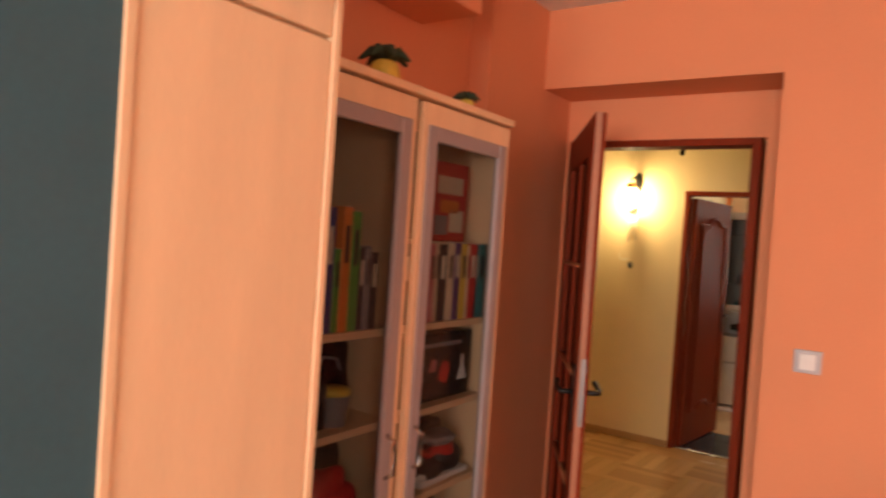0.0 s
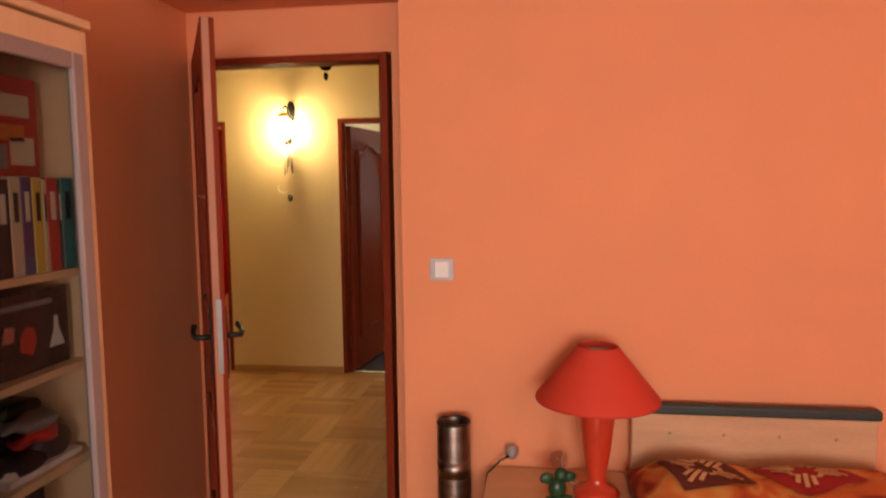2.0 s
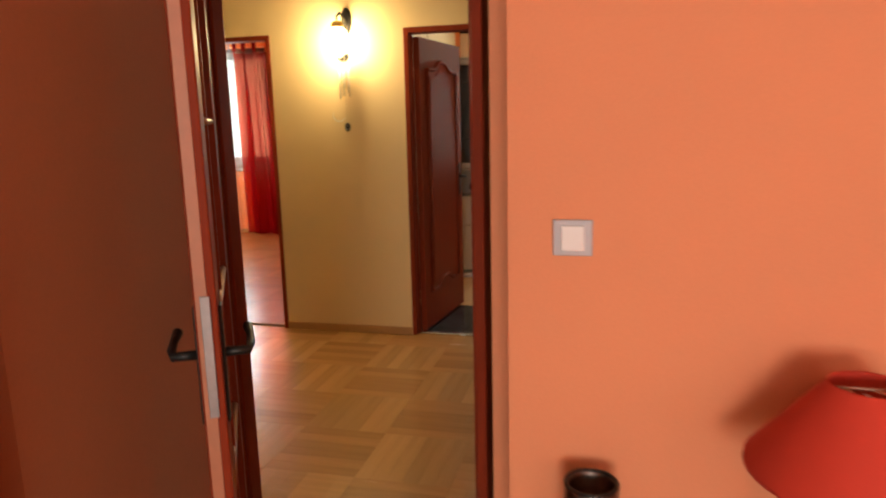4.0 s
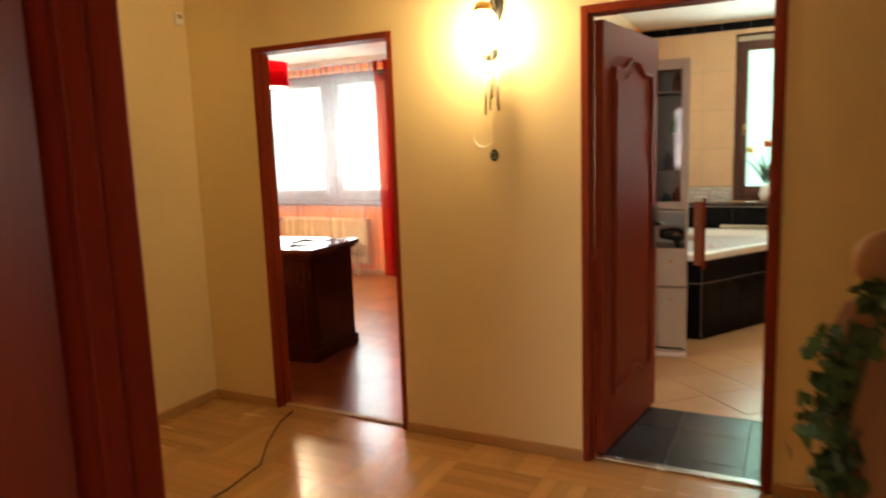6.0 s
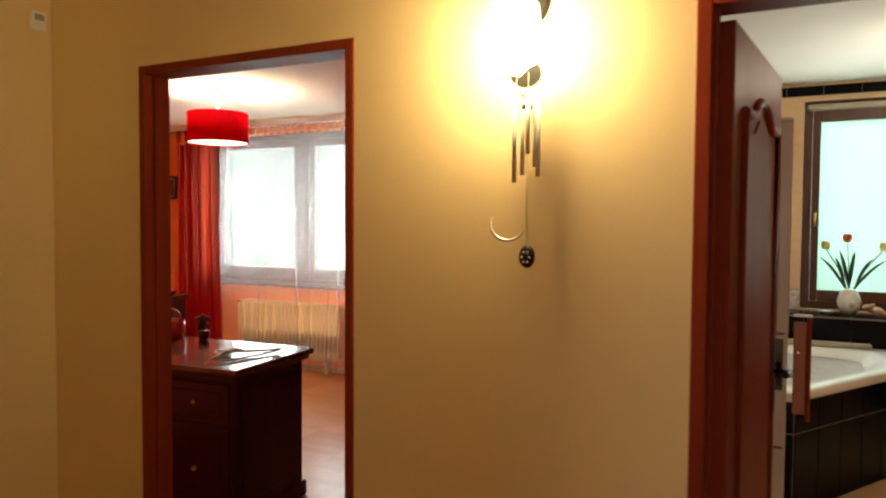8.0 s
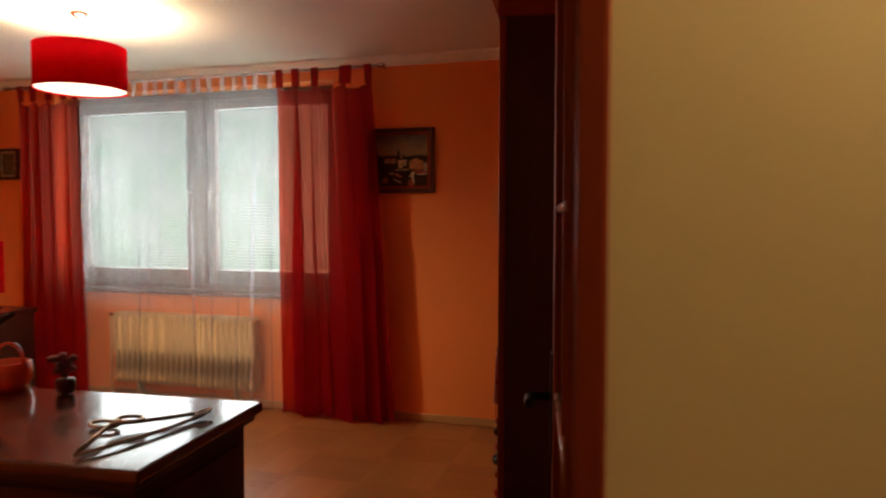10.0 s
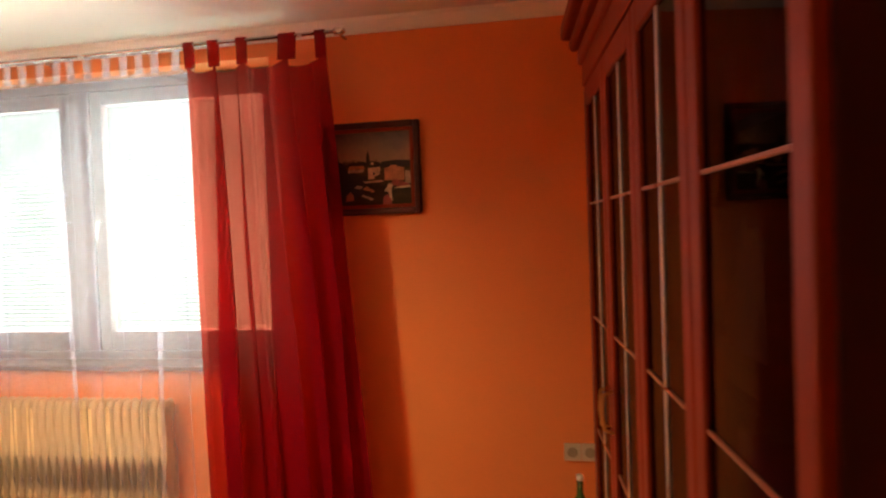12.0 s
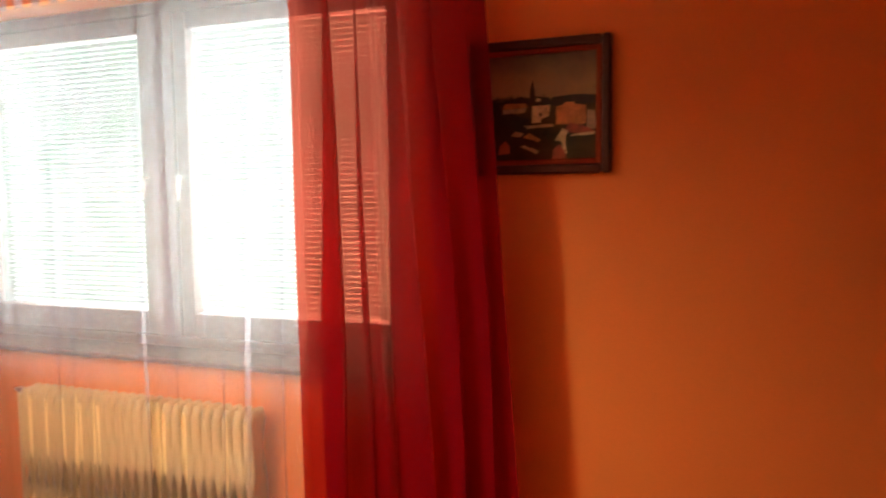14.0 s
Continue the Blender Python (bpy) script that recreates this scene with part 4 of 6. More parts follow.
part("clapper", lathe(bmesh.new(), [(0.003, -0.09), (0.014, -0.088), (0.014, -0.078), (0.003, -0.076)], 14, (0.005, 0, 0)), IRON, wc)
part("centre_cord", tube(bmesh.new(), [(0.005, 0, 0), (0.005, 0, -0.3), (0.008, 0, -0.43)], 0.0012, 5), CORD, wc)
part("moon_ring", tube(bmesh.new(), [(-0.045 + 0.045 * math.cos(a), 0, -0.375 + 0.04 * math.sin(a)) for a in [2.6 + i * 3.4 / 16 for i in range(17)]], [0.001 + 0.0035 * math.sin(math.pi * i / 16) for i in range(17)], 6), SILVER, wc, "silver crescent")
disc = part("pendant_disc", ball(bmesh.new(), (0.008, 0, -0.455), 0.026, 3, (0.8, 0.45, 1.1)), GLOSSBLACK, wc, "black oval pendant")
for k in range(6):
    a = k * math.pi / 3
    part("dot", ball(bmesh.new(), (0.008 + 0.010 * math.cos(a), -0.0105, -0.455 + 0.014 * math.sin(a)), 0.003, 1), SILVER, disc)


def seascape_material():
    m = bpy.data.materials.new("seascape_paint")
    m.use_nodes = True
    nt = m.node_tree
    b = nt.nodes["Principled BSDF"]
    b.inputs["Roughness"].default_value = 0.35
    co = nt.nodes.new("ShaderNodeTexCoord")
    sp = nt.nodes.new("ShaderNodeSeparateXYZ")
    nt.links.new(co.outputs["Object"], sp.inputs[0])
    n = nt.nodes.new("ShaderNodeTexNoise")
    n.inputs["Scale"].default_value, n.inputs["Detail"].default_value, n.inputs["Distortion"].default_value = 6, 6, 1.0
    mp = nt.nodes.new("ShaderNodeMapping")
    mp.inputs["Scale"].default_value = (1, 1, 2.6)
    nt.links.new(co.outputs["Object"], mp.inputs[0])
    nt.links.new(mp.outputs[0], n.inputs[0])
    side = nt.nodes.new("ShaderNodeMath")
    side.operation = "MULTIPLY_ADD"
    nt.links.new(sp.outputs[0], side.inputs[0])
    side.inputs[1].default_value = 0.14
    nt.links.new(sp.outputs[2], side.inputs[2])
    a = nt.nodes.new("ShaderNodeMath")
    a.operation = "MULTIPLY_ADD"
    nt.links.new(n.outputs[0], a.inputs[0])
    a.inputs[1].default_value = 0.14
    nt.links.new(side.outputs[0], a.inputs[2])
    r = nt.nodes.new("ShaderNodeValToRGB")
    els = r.color_ramp.elements
    els[0].position, els[0].color = 0.18, (0.012, 0.022, 0.014, 1)
    els[1].position, els[1].color = 0.74, (0.07, 0.13, 0.11, 1)
    for p, c in ((0.27, (0.04, 0.07, 0.02, 1)), (0.33, (0.10, 0.14, 0.03, 1)), (0.37, (0.03, 0.055, 0.03, 1)), (0.43, (0.09, 0.12, 0.04, 1)), (0.46, (0.40, 0.28, 0.035, 1)), (0.54, (0.46, 0.36, 0.05, 1)), (0.61, (0.30, 0.28, 0.08, 1)), (0.66, (0.13, 0.18, 0.11, 1))):
        els.new(p).color = c
    nt.links.new(a.outputs[0], r.inputs[0])
    nt.links.new(r.outputs[0], b.inputs["Base Color"])
    bp = nt.nodes.new("ShaderNodeBump")
    bp.inputs["Strength"].default_value, bp.inputs["Distance"].default_value = 0.3, 0.004
    nt.links.new(n.outputs[0], bp.inputs["Height"])
    nt.links.new(bp.outputs[0], b.inputs["Normal"])
    return m


def framed(name, label, at, rz, w, h, material, frame_material, edge, inner=None, q=0.018):
    """A framed picture; local x along the wall, z up, the wall behind at y = 0, the room at negative y."""
    root = thing(name, label, "picture", at, rz)
    for n, a in (("frame_side", (0, 0, edge, h)), ("frame_side", (w - edge, 0, w, h)), ("frame_rail", (edge, 0, w - edge, edge)), ("frame_rail", (edge, h - edge, w - edge, h))):
        part(n, bx(a[0], -0.035, a[1], a[2], -0.002, a[3], bevel=0.009, seg=2), frame_material, root)
    if inner:
        e = edge
        for n, a in (("slip", (e, e, e + q, h - e)), ("slip", (w - e - q, e, w - e, h - e)), ("slip", (e + q, e, w - e - q, e + q)), ("slip", (e + q, h - e - q, w - e - q, h - e))):
            part(n, bx(a[0], -0.026, a[1], a[2], -0.004, a[3], bevel=0.003), inner, root)
    part("canvas", bx(edge, -0.012, edge, w - edge, -0.003, h - edge), material, root, "painted canvas")
    return root


sea = framed("seascape_painting", "gilt framed seascape painting with cliffs and surf", (-3.527, 4.05, 1.365), 90, 0.945, 0.64, seascape_material(), mat("brown_gilt", (0.16, 0.055, 0.018), 0.35, 0.3, 18, 90, 0.2, metal=0.3), 0.036, GOLD, 0.036)
ROCK = mat("painted_rock", (0.09, 0.065, 0.025), 0.4, 0.4, 25, 90, 0.2)
FOAM = mat("painted_foam", (0.24, 0.27, 0.18), 0.4, 0.4, 30, 90, 0.2)


HAZE = mat("painted_haze", (0.16, 0.15, 0.05), 0.5, 0.25, 14, 70, 0.1)
WAVE = mat("painted_wave", (0.10, 0.15, 0.025), 0.4, 0.4, 16, 70, 0.2)
DEEP = mat("painted_deep_water", (0.015, 0.035, 0.022), 0.4, 0.5, 22, 80, 0.2)


def ragged(pts, seed, amount=0.006, steps=5):
    """A painted outline with uneven brush edges."""
    out = []
    for k, (x, z) in enumerate(pts):
        x2, z2 = pts[(k + 1) % len(pts)]
        for q in range(steps):
            f = q / steps
            v = noise.noise_vector(Vector((k * 1.3 + f * 4, seed, 0)))
            out.append((x + (x2 - x) * f + amount * v.x, z + (z2 - z) * f + amount * v.y))
    return out


for k, (nm, mm, pts) in enumerate((
        ("painted_mountain", HAZE, [(0.10, 0.30), (0.24, 0.32), (0.33, 0.35), (0.42, 0.41), (0.49, 0.425), (0.60, 0.41), (0.68, 0.415), (0.69, 0.30)]),
        ("painted_cliff", ROCK, [(0.60, 0.30), (0.64, 0.385), (0.685, 0.395), (0.70, 0.46), (0.725, 0.475), (0.765, 0.45), (0.785, 0.42), (0.865, 0.41), (0.865, 0.27), (0.70, 0.28)]),
        ("painted_swell", DEEP, [(0.08, 0.25), (0.25, 0.275), (0.42, 0.27), (0.60, 0.285), (0.60, 0.22), (0.30, 0.205), (0.08, 0.21)]),
        ("painted_wave", WAVE, [(0.30, 0.155), (0.40, 0.215), (0.50, 0.245), (0.60, 0.23), (0.63, 0.19), (0.52, 0.165)]),
        ("painted_surf", FOAM, [(0.58, 0.25), (0.64, 0.285), (0.69, 0.325), (0.75, 0.30), (0.86, 0.275), (0.86, 0.235), (0.72, 0.22), (0.66, 0.235)]),
        ("painted_trough", DEEP, [(0.09, 0.08), (0.22, 0.145), (0.45, 0.135), (0.60, 0.10), (0.86, 0.12), (0.86, 0.075), (0.09, 0.075)]),
        ("painted_surf", FOAM, [(0.52, 0.145), (0.60, 0.185), (0.66, 0.165), (0.62, 0.135)]),
        ("painted_rock", ROCK, [(0.645, 0.135), (0.655, 0.185), (0.70, 0.195), (0.735, 0.17), (0.73, 0.13)]),
        ("painted_surf", FOAM, [(0.74, 0.13), (0.755, 0.175), (0.79, 0.19), (0.80, 0.14), (0.78, 0.11)]),
        ("painted_rock", ROCK, [(0.80, 0.14), (0.815, 0.20), (0.865, 0.205), (0.865, 0.13)]))):
    part(nm, prism(bmesh.new(), ragged(pts, k), -0.0122 - 0.0003 * k, -0.0115), mm, sea)

pl = thing("picture_lamp", "lit brass picture lamp above the seascape", "lamp", (-3.527, 4.28, 2.07))
part("wall_mount", bx(0, -0.03, -0.02, 0.015, 0.03, 0.06, bevel=0.004), BRASS, pl)
part("arm", tube(bmesh.new(), [(0.01, 0, 0.03), (0.05, 0, 0.09), (0.10, 0, 0.07), (0.13, 0, 0.01)], 0.006, 8), BRASS, pl)
part("reflector", tube(bmesh.new(), [(0.13, -0.22, -0.005), (0.13, 0.22, -0.005)], 0.022, 14), BRASS, pl, "long dark brass reflector")
part("tube_bulb", tube(bmesh.new(), [(0.12, -0.2, -0.024), (0.12, 0.2, -0.024)], 0.008, 8), OPAL, pl, "glowing strip bulb").visible_shadow = False

dt = thing("wall_sensor", "small white sensor box on the hall wall", "sensor", (-3.527, 5.44, 2.235))
part("case", bx(0, -0.028, 0, 0.022, 0.028, 0.07, bevel=0.005, seg=2), WHITEPL, dt)
part("display", bx(0.021, -0.018, 0.035, 0.0235, 0.018, 0.058), GREYFRAME, dt)

cb = thing("floor_cable", "thin black cable lying on the parquet", "cable", (0, 0, 0))
part("cable_run", tube(bmesh.new(), [(-2.905, 5.47, 0.008), (-2.86, 5.3, 0.008), (-2.74, 5.06, 0.008), (-2.60, 4.85, 0.008), (-2.57, 4.6, 0.008), (-2.60, 4.0, 0.008), (-2.7, 3.1, 0.008)], 0.004, 6), GLOSSBLACK, cb)

RAW = mat("raw_pine", (0.42, 0.22, 0.10), 0.6, 0.15, 6, 60, 0.05, stretch=(4, 4, 0.5))
st = thing("wooden_stand", "carved wooden stand with a ball top, draped with ivy", "stand", (-0.262, 3.62, 0), -15)
part("board", prism(bmesh.new(), [(-0.04, 0.03), (0.06, 0.03), (0.06, 1.2), (0.045, 1.235), (0.01, 1.25), (-0.025, 1.235), (-0.04, 1.2)], -0.015, 0.015), RAW, st)
part("board", prism(bmesh.new(), [(0.10, 0.03), (0.17, 0.03), (0.17, 1.16), (0.135, 1.2), (0.10, 1.16)], -0.012, 0.012), RAW, st)
for z in (0.35, 0.95):
    part("crosspiece", bx(-0.05, 0.015, z, 0.19, 0.033, z + 0.05, bevel=0.004), RAW, st)
part("ball", ball(bmesh.new(), (0.02, 0, 1.30), 0.042, 3, (1, 1, 1)), RAW, st)
part("foot", bx(-0.07, -0.12, 0, 0.21, 0.12, 0.03, bevel=0.005), RAW, st)
for k, (x, z) in enumerate(((0.15, 1.1), (0.13, 0.8), (0.15, 0.62))):
    part("ornament", ball(bmesh.new(), (x, -0.03, z), 0.03, 2, (1, 0.7, 1.2)), WHITEPL if k % 2 else REDGLAZE, st, "white felt ornament" if k % 2 else "red felt ornament")

IVY = mat("ivy_leaf", (0.045, 0.10, 0.025), 0.5, 0.3, 30, 90, 0.05, random_amount=0.35)
rng = random.Random(5)
iv = thing("ivy_garland", "artificial green ivy garland hanging over the wooden stand", "garland", (-0.268, 3.585, 0))
part("stem", tube(bmesh.new(), [(0.07, 0, 1.27), (0.02, -0.01, 1.24), (-0.02, -0.01, 1.05), (-0.035, 0, 0.75), (-0.03, 0.01, 0.45), (-0.035, 0, 0.15)], 0.004, 6), IVY, iv)
bm = bmesh.new()
for k in range(420):
    z = 0.12 + 1.15 * (k / 420)
    cx = 0.04 if z > 1.2 else -0.02 - 0.015 * math.sin(z * 7)
    p = Vector((cx + rng.gauss(0, 0.022), rng.gauss(0, 0.022), z + rng.gauss(0, 0.015)))
    q = Euler((rng.uniform(0, 6.3), rng.uniform(0, 6.3), rng.uniform(0, 6.3))).to_matrix()
    s = rng.uniform(0.012, 0.022)
    shape = [(0, -1, 0), (0.8, -0.5, 0.15), (0.45, 0.1, 0.05), (0.65, 0.6, 0.12), (0, 1.2, -0.1), (-0.65, 0.6, 0.12), (-0.45, 0.1, 0.05), (-0.8, -0.5, 0.15)]
    bm.faces.new([bm.verts.new(p + q @ (Vector(v) * s)) for v in shape])
tagged(part("leaves", bm, IVY, iv), "", "", "", "stuff")

hc = thing("ceiling_ornament", "small dark hanging ornament under the hall ceiling", "ornament", (-0.965, 4.5, 2.6))
part("cord", tube(bmesh.new(), [(0, 0, 0), (0, 0, -0.27)], 0.0015, 5), CORD, hc)
bm = bmesh.new()
for p, r, q in (((0, 0, -0.30), 0.035, (1.2, 0.8, 0.8)), ((-0.05, 0, -0.28), 0.03, (1.4, 0.4, 0.7)), ((0.05, 0, -0.28), 0.03, (1.4, 0.4, 0.7)), ((0.0, 0, -0.36), 0.02, (0.8, 0.8, 1.4))):
    ball(bm, p, r, 2, q)
part("body", bm, GLOSSBLACK, hc)

# ---- study ----
WINWOOD = mat("brown_window_frame", (0.10, 0.035, 0.018), 0.4, 0.12, 5, 60, 0.02, stretch=(5, 5, 0.6))
win = tagged(new("window_1"), "wide brown wooden study window with two sashes", "", "", "structure")
X0, X1, Z0, Z1 = -6.82, -4.29, 0.86, 2.46
for n, a in (("window_frame", (X0, 9.655, Z0, X0 + 0.06, 9.735, Z1)), ("window_frame", (X1 - 0.06, 9.655, Z0, X1, 9.735, Z1)), ("window_frame", (X0 + 0.06, 9.655, Z0, X1 - 0.06, 9.735, Z0 + 0.06)), ("window_frame", (X0 + 0.06, 9.655, Z1 - 0.06, X1 - 0.06, 9.735, Z1)), ("mullion", (-5.61, 9.65, Z0 + 0.06, -5.48, 9.735, Z1 - 0.06))):
    part(n, bx(*a, bevel=0.005), WINWOOD, win)
for a, b in ((X0 + 0.062, -5.612), (-5.478, X1 - 0.062)):
    sash = part("sash", bx(a, 9.66, 0.922, a + 0.07, 9.72, 2.398, bevel=0.005), WINWOOD, win)
    for c in ((b - 0.07, 0.922, b, 2.398), (a + 0.07, 0.922, b - 0.07, 1.03), (a + 0.07, 2.322, b - 0.07, 2.398)):
        part("sash_rail", bx(c[0], 9.66, c[1], c[2], 9.72, c[3], bevel=0.005), WINWOOD, sash)
    part("pane", bx(a + 0.07, 9.69, 1.03, b - 0.07, 9.694, 2.322), PANE, sash).visible_shadow = False
    hx = b - 0.035 if a < -6 else a + 0.035
    part("sash_handle", tube(bmesh.new(), [(hx, 9.66, 1.66), (hx, 9.63, 1.66), (hx, 9.625, 1.60), (hx, 9.625, 1.55)], 0.008, 8), WHITEPL, sash)
part("window_sill", bx(X0 - 0.03, 9.44, 0.845, X1 + 0.03, 9.655, 0.872, bevel=0.006), WINWOOD, win)
SLAT = cloth("blind_slat", (0.80, 0.84, 0.80), (0.85, 0.95, 0.88), 0.25, 0.6)
slat_mesh = {}
for a, b in ((-6.68, -5.685), (-5.405, -4.425)):
    bl = tagged(new("window_blind"), "white venetian blind lowered behind the window, slats open", "blind")
    bl.matrix_world = pose((a + b) / 2, 9.76, 0)
    w = (b - a) / 2
    part("head_rail", bx(-w, -0.012, 2.335, w, 0.012, 2.36, bevel=0.003), WHITEPL, bl)
    me = mesh("slat", bx(-w, -0.010, -0.0006, w, 0.010, 0.0006, m=pose(0, 0, 0, 9)), SLAT)
    for k in range(52):
        s = new("slat", me)
        s.parent = bl
        s.location = (0, 0, 1.04 + 0.0248 * k)
    part("bottom_rail", bx(-w, -0.01, 1.015, w, 0.01, 1.028, bevel=0.002), WHITEPL, bl)


def drape(name, label, x0, x1, b0, b1, y, top, bottom, folds, ripple, deep, material, tabs, seed, sag=0.03):
    """A tab-top curtain. folds: (place 0..1, half width, overlap) of each soft S-shaped tuck; ripple: waves across the width."""
    root = thing(name, label, "curtain", (0, 0, 0))
    nx, nz = max(120, int(ripple * 18)), 40
    bm = bmesh.new()
    hang = [c for c, w in tabs]

    def droop(u):
        """0 at a tab, 1 midway between two."""
        left = max([c for c in hang if c <= u + 1e-9], default=0.0)
        right = min([c for c in hang if c > u], default=1.0)
        span = max(1e-6, right - left)
        return math.sin(math.pi * min(1.0, max(0.0, (u - left) / span))) ** 0.7 * min(1.0, span * len(tabs))

    def at(u, v):
        width = (x1 - x0) * (1 - v) + (b1 - b0) * v
        x = x0 * (1 - v) + b0 * v + width * u
        yy = y
        swell = 0.45 + 0.55 * min(1.0, v * 1.8)
        for k, (c, half, lap) in enumerate(folds):
            t = (u - c - 0.012 * math.sin(3.1 * v + k + seed)) / half
            f = t * math.exp(0.5 - 0.5 * t * t)
            grow = swell * (0.85 + 0.3 * math.sin(2.3 * v + 1.7 * k))
            x -= lap * f * grow
            yy += 0.55 * lap * f * grow
        w = 2 * math.pi * ripple * (u + 0.035 * noise.noise(Vector((u * 5, v * 0.9, seed))))
        yy += deep * swell * math.sin(w) * (0.7 + 0.6 * noise.noise(Vector((u * 9, 2.0, seed))))
        x += 0.5 * deep * swell * math.sin(2 * w + 0.6)
        x += 0.008 * noise.noise(Vector((u * 7, v * 3.0, seed + 4)))
        zt = top - sag * droop(u)
        hem = bottom + 0.012 * (1 + math.sin(w * 0.5))
        return Vector((x, yy, zt + (hem - zt) * v))

    g = [[bm.verts.new(at(i / nx, j / nz)) for j in range(nz + 1)] for i in range(nx + 1)]
    for i in range(nx):
        for j in range(nz):
            bm.faces.new((g[i][j], g[i + 1][j], g[i + 1][j + 1], g[i][j + 1])).smooth = True
    part("cloth", bm, material, root)
    for c, wide in tabs:
        p = at(c, 0.0)
        bm = bmesh.new()
        rows = []
        for q in range(17):
            a = q / 16
            if a < 0.4:
                yy, z, pinch = p.y + (y - 0.014 - p.y) * a / 0.4, p.z - 0.012 + (ROD - p.z + 0.012) * a / 0.4, 1.12 - 0.12 * a / 0.4
            elif a <= 0.6:
                h = math.pi * (a - 0.4) / 0.2
                yy, z, pinch = y - 0.014 * math.cos(h), ROD + 0.013 * math.sin(h), 1.0
            else:
                yy, z, pinch = y + 0.014 + (p.y - y - 0.008) * (a - 0.6) / 0.4, ROD + (p.z - 0.012 - ROD) * (a - 0.6) / 0.4, 1.0
            rows.append([bm.verts.new((p.x + wide * pinch * (k / 3 - 0.5), yy + 0.002 * math.sin(k * 2.1 + q * 0.5), z)) for k in range(4)])
        for r0, r1 in zip(rows, rows[1:]):
            for k in range(3):
                bm.faces.new((r0[k], r0[k + 1], r1[k + 1], r1[k])).smooth = True
        part("tab", bm, material, root)
    return root


ROD = 2.505
drape("sheer_curtain", "white voile curtain in loose pleats across the window", -6.42, -4.62, -6.45, -4.63, 9.335, 2.405, 0.02,
      [(0.04, 0.012, 0.036), (0.115, 0.01, 0.031), (0.17, 0.01, 0.035), (0.29, 0.015, 0.046), (0.345, 0.009, 0.027), (0.41, 0.01, 0.032), (0.5, 0.012, 0.036), (0.585, 0.016, 0.05), (0.655, 0.01, 0.031), (0.73, 0.01, 0.031), (0.78, 0.012, 0.039), (0.86, 0.011, 0.035), (0.955, 0.013, 0.042)],
      17, 0.012, SHEER, [(0.01 + 0.98 * k / 18, 0.04) for k in range(19)], 3, 0.012)
drape("red_curtain", "red tab-top curtain hanging to the floor", -4.645, -3.915, -4.625, -3.755, 9.30, 2.40, 0.012,
      [(0.19, 0.040, 0.105), (0.36, 0.020, 0.030), (0.46, 0.018, 0.026), (0.60, 0.036, 0.085), (0.73, 0.030, 0.07), (0.89, 0.028, 0.06)],
      6.5, 0.016, REDVOILE, [(0.02, 0.05), (0.20, 0.055), (0.41, 0.05), (0.69, 0.085), (0.97, 0.05)], 8, 0.045)
drape("red_curtain", "red tab-top curtain hanging to the floor", -7.0, -6.42, -7.02, -6.36, 9.30, 2.40, 0.012,
      [(0.15, 0.034, 0.06), (0.34, 0.030, 0.055), (0.55, 0.036, 0.07), (0.80, 0.032, 0.05)],
      6.5, 0.014, REDVOILE, [(0.03, 0.05), (0.25, 0.055), (0.5, 0.06), (0.76, 0.055), (0.97, 0.05)], 11, 0.045)
rod = thing("curtain_rod", "slim steel curtain rod with end knobs", "curtain rod", (0, 9.31, ROD))
part("bar", tube(bmesh.new(), [(-7.12, 0, 0), (-3.86, 0, 0)], 0.009, 10), STEEL, rod)
for x in (-7.13, -3.85):
    part("knob", lathe(bmesh.new(), [(0.009, -0.03), (0.018, -0.02), (0.018, 0.02), (0.01, 0.03)], 14, (x, 0, 0), Matrix.Rotation(radians(90), 4, "Y")), STEEL, rod)
for x in (-7.05, -5.55, -3.875):
    part("bracket", tube(bmesh.new(), [(x, 0, 0), (x, 0.08, 0.01), (x, 0.172, 0.01)], 0.007, 8), STEEL, rod)

rad = thing("radiator", "cream enamelled column radiator under the window", "radiator", (-6.16, 9.40, 0))
sec = bmesh.new()
for yy in (-0.042, 0.042):
    tube(sec, [(0, yy * 0.55, 0.15), (0, yy, 0.19), (0, yy, 0.42), (0, yy, 0.655), (0, yy * 0.55, 0.695)], [0.022, 0.0215, 0.021, 0.0215, 0.022], 10)
box(sec, -0.008, -0.04, 0.16, 0.008, 0.04, 0.69, bevel=0.004)
box(sec, -0.014, -0.05, 0.155, 0.014, 0.05, 0.2, bevel=0.012, seg=2)
box(sec, -0.014, -0.05, 0.65, 0.014, 0.05, 0.70, bevel=0.014, seg=2)
sec_me = mesh("section", sec, RADCREAM)
for k in range(25):
    s = new("section", sec_me)
    s.parent = rad
    s.location = (0.025 + 0.051 * k, 0, 0)
for z in (0.178, 0.675):
    part("header", tube(bmesh.new(), [(0.0, 0, z), (1.275, 0, z)], 0.017, 10), RADCREAM, rad)
part("valve", tube(bmesh.new(), [(0.0, 0, 0.675), (-0.05, 0, 0.675), (-0.075, 0, 0.675)], [0.012, 0.016, 0.014], 10), STEEL, rad)
part("pipe", tube(bmesh.new(), [(-0.06, 0, 0.675), (-0.06, 0, 0.0)], 0.009, 8), RADCREAM, rad)
for x in (0.2, 1.08):
    part("foot", bx(x, -0.03, 0, x + 0.03, 0.03, 0.16, bevel=0.003), RADCREAM, rad)


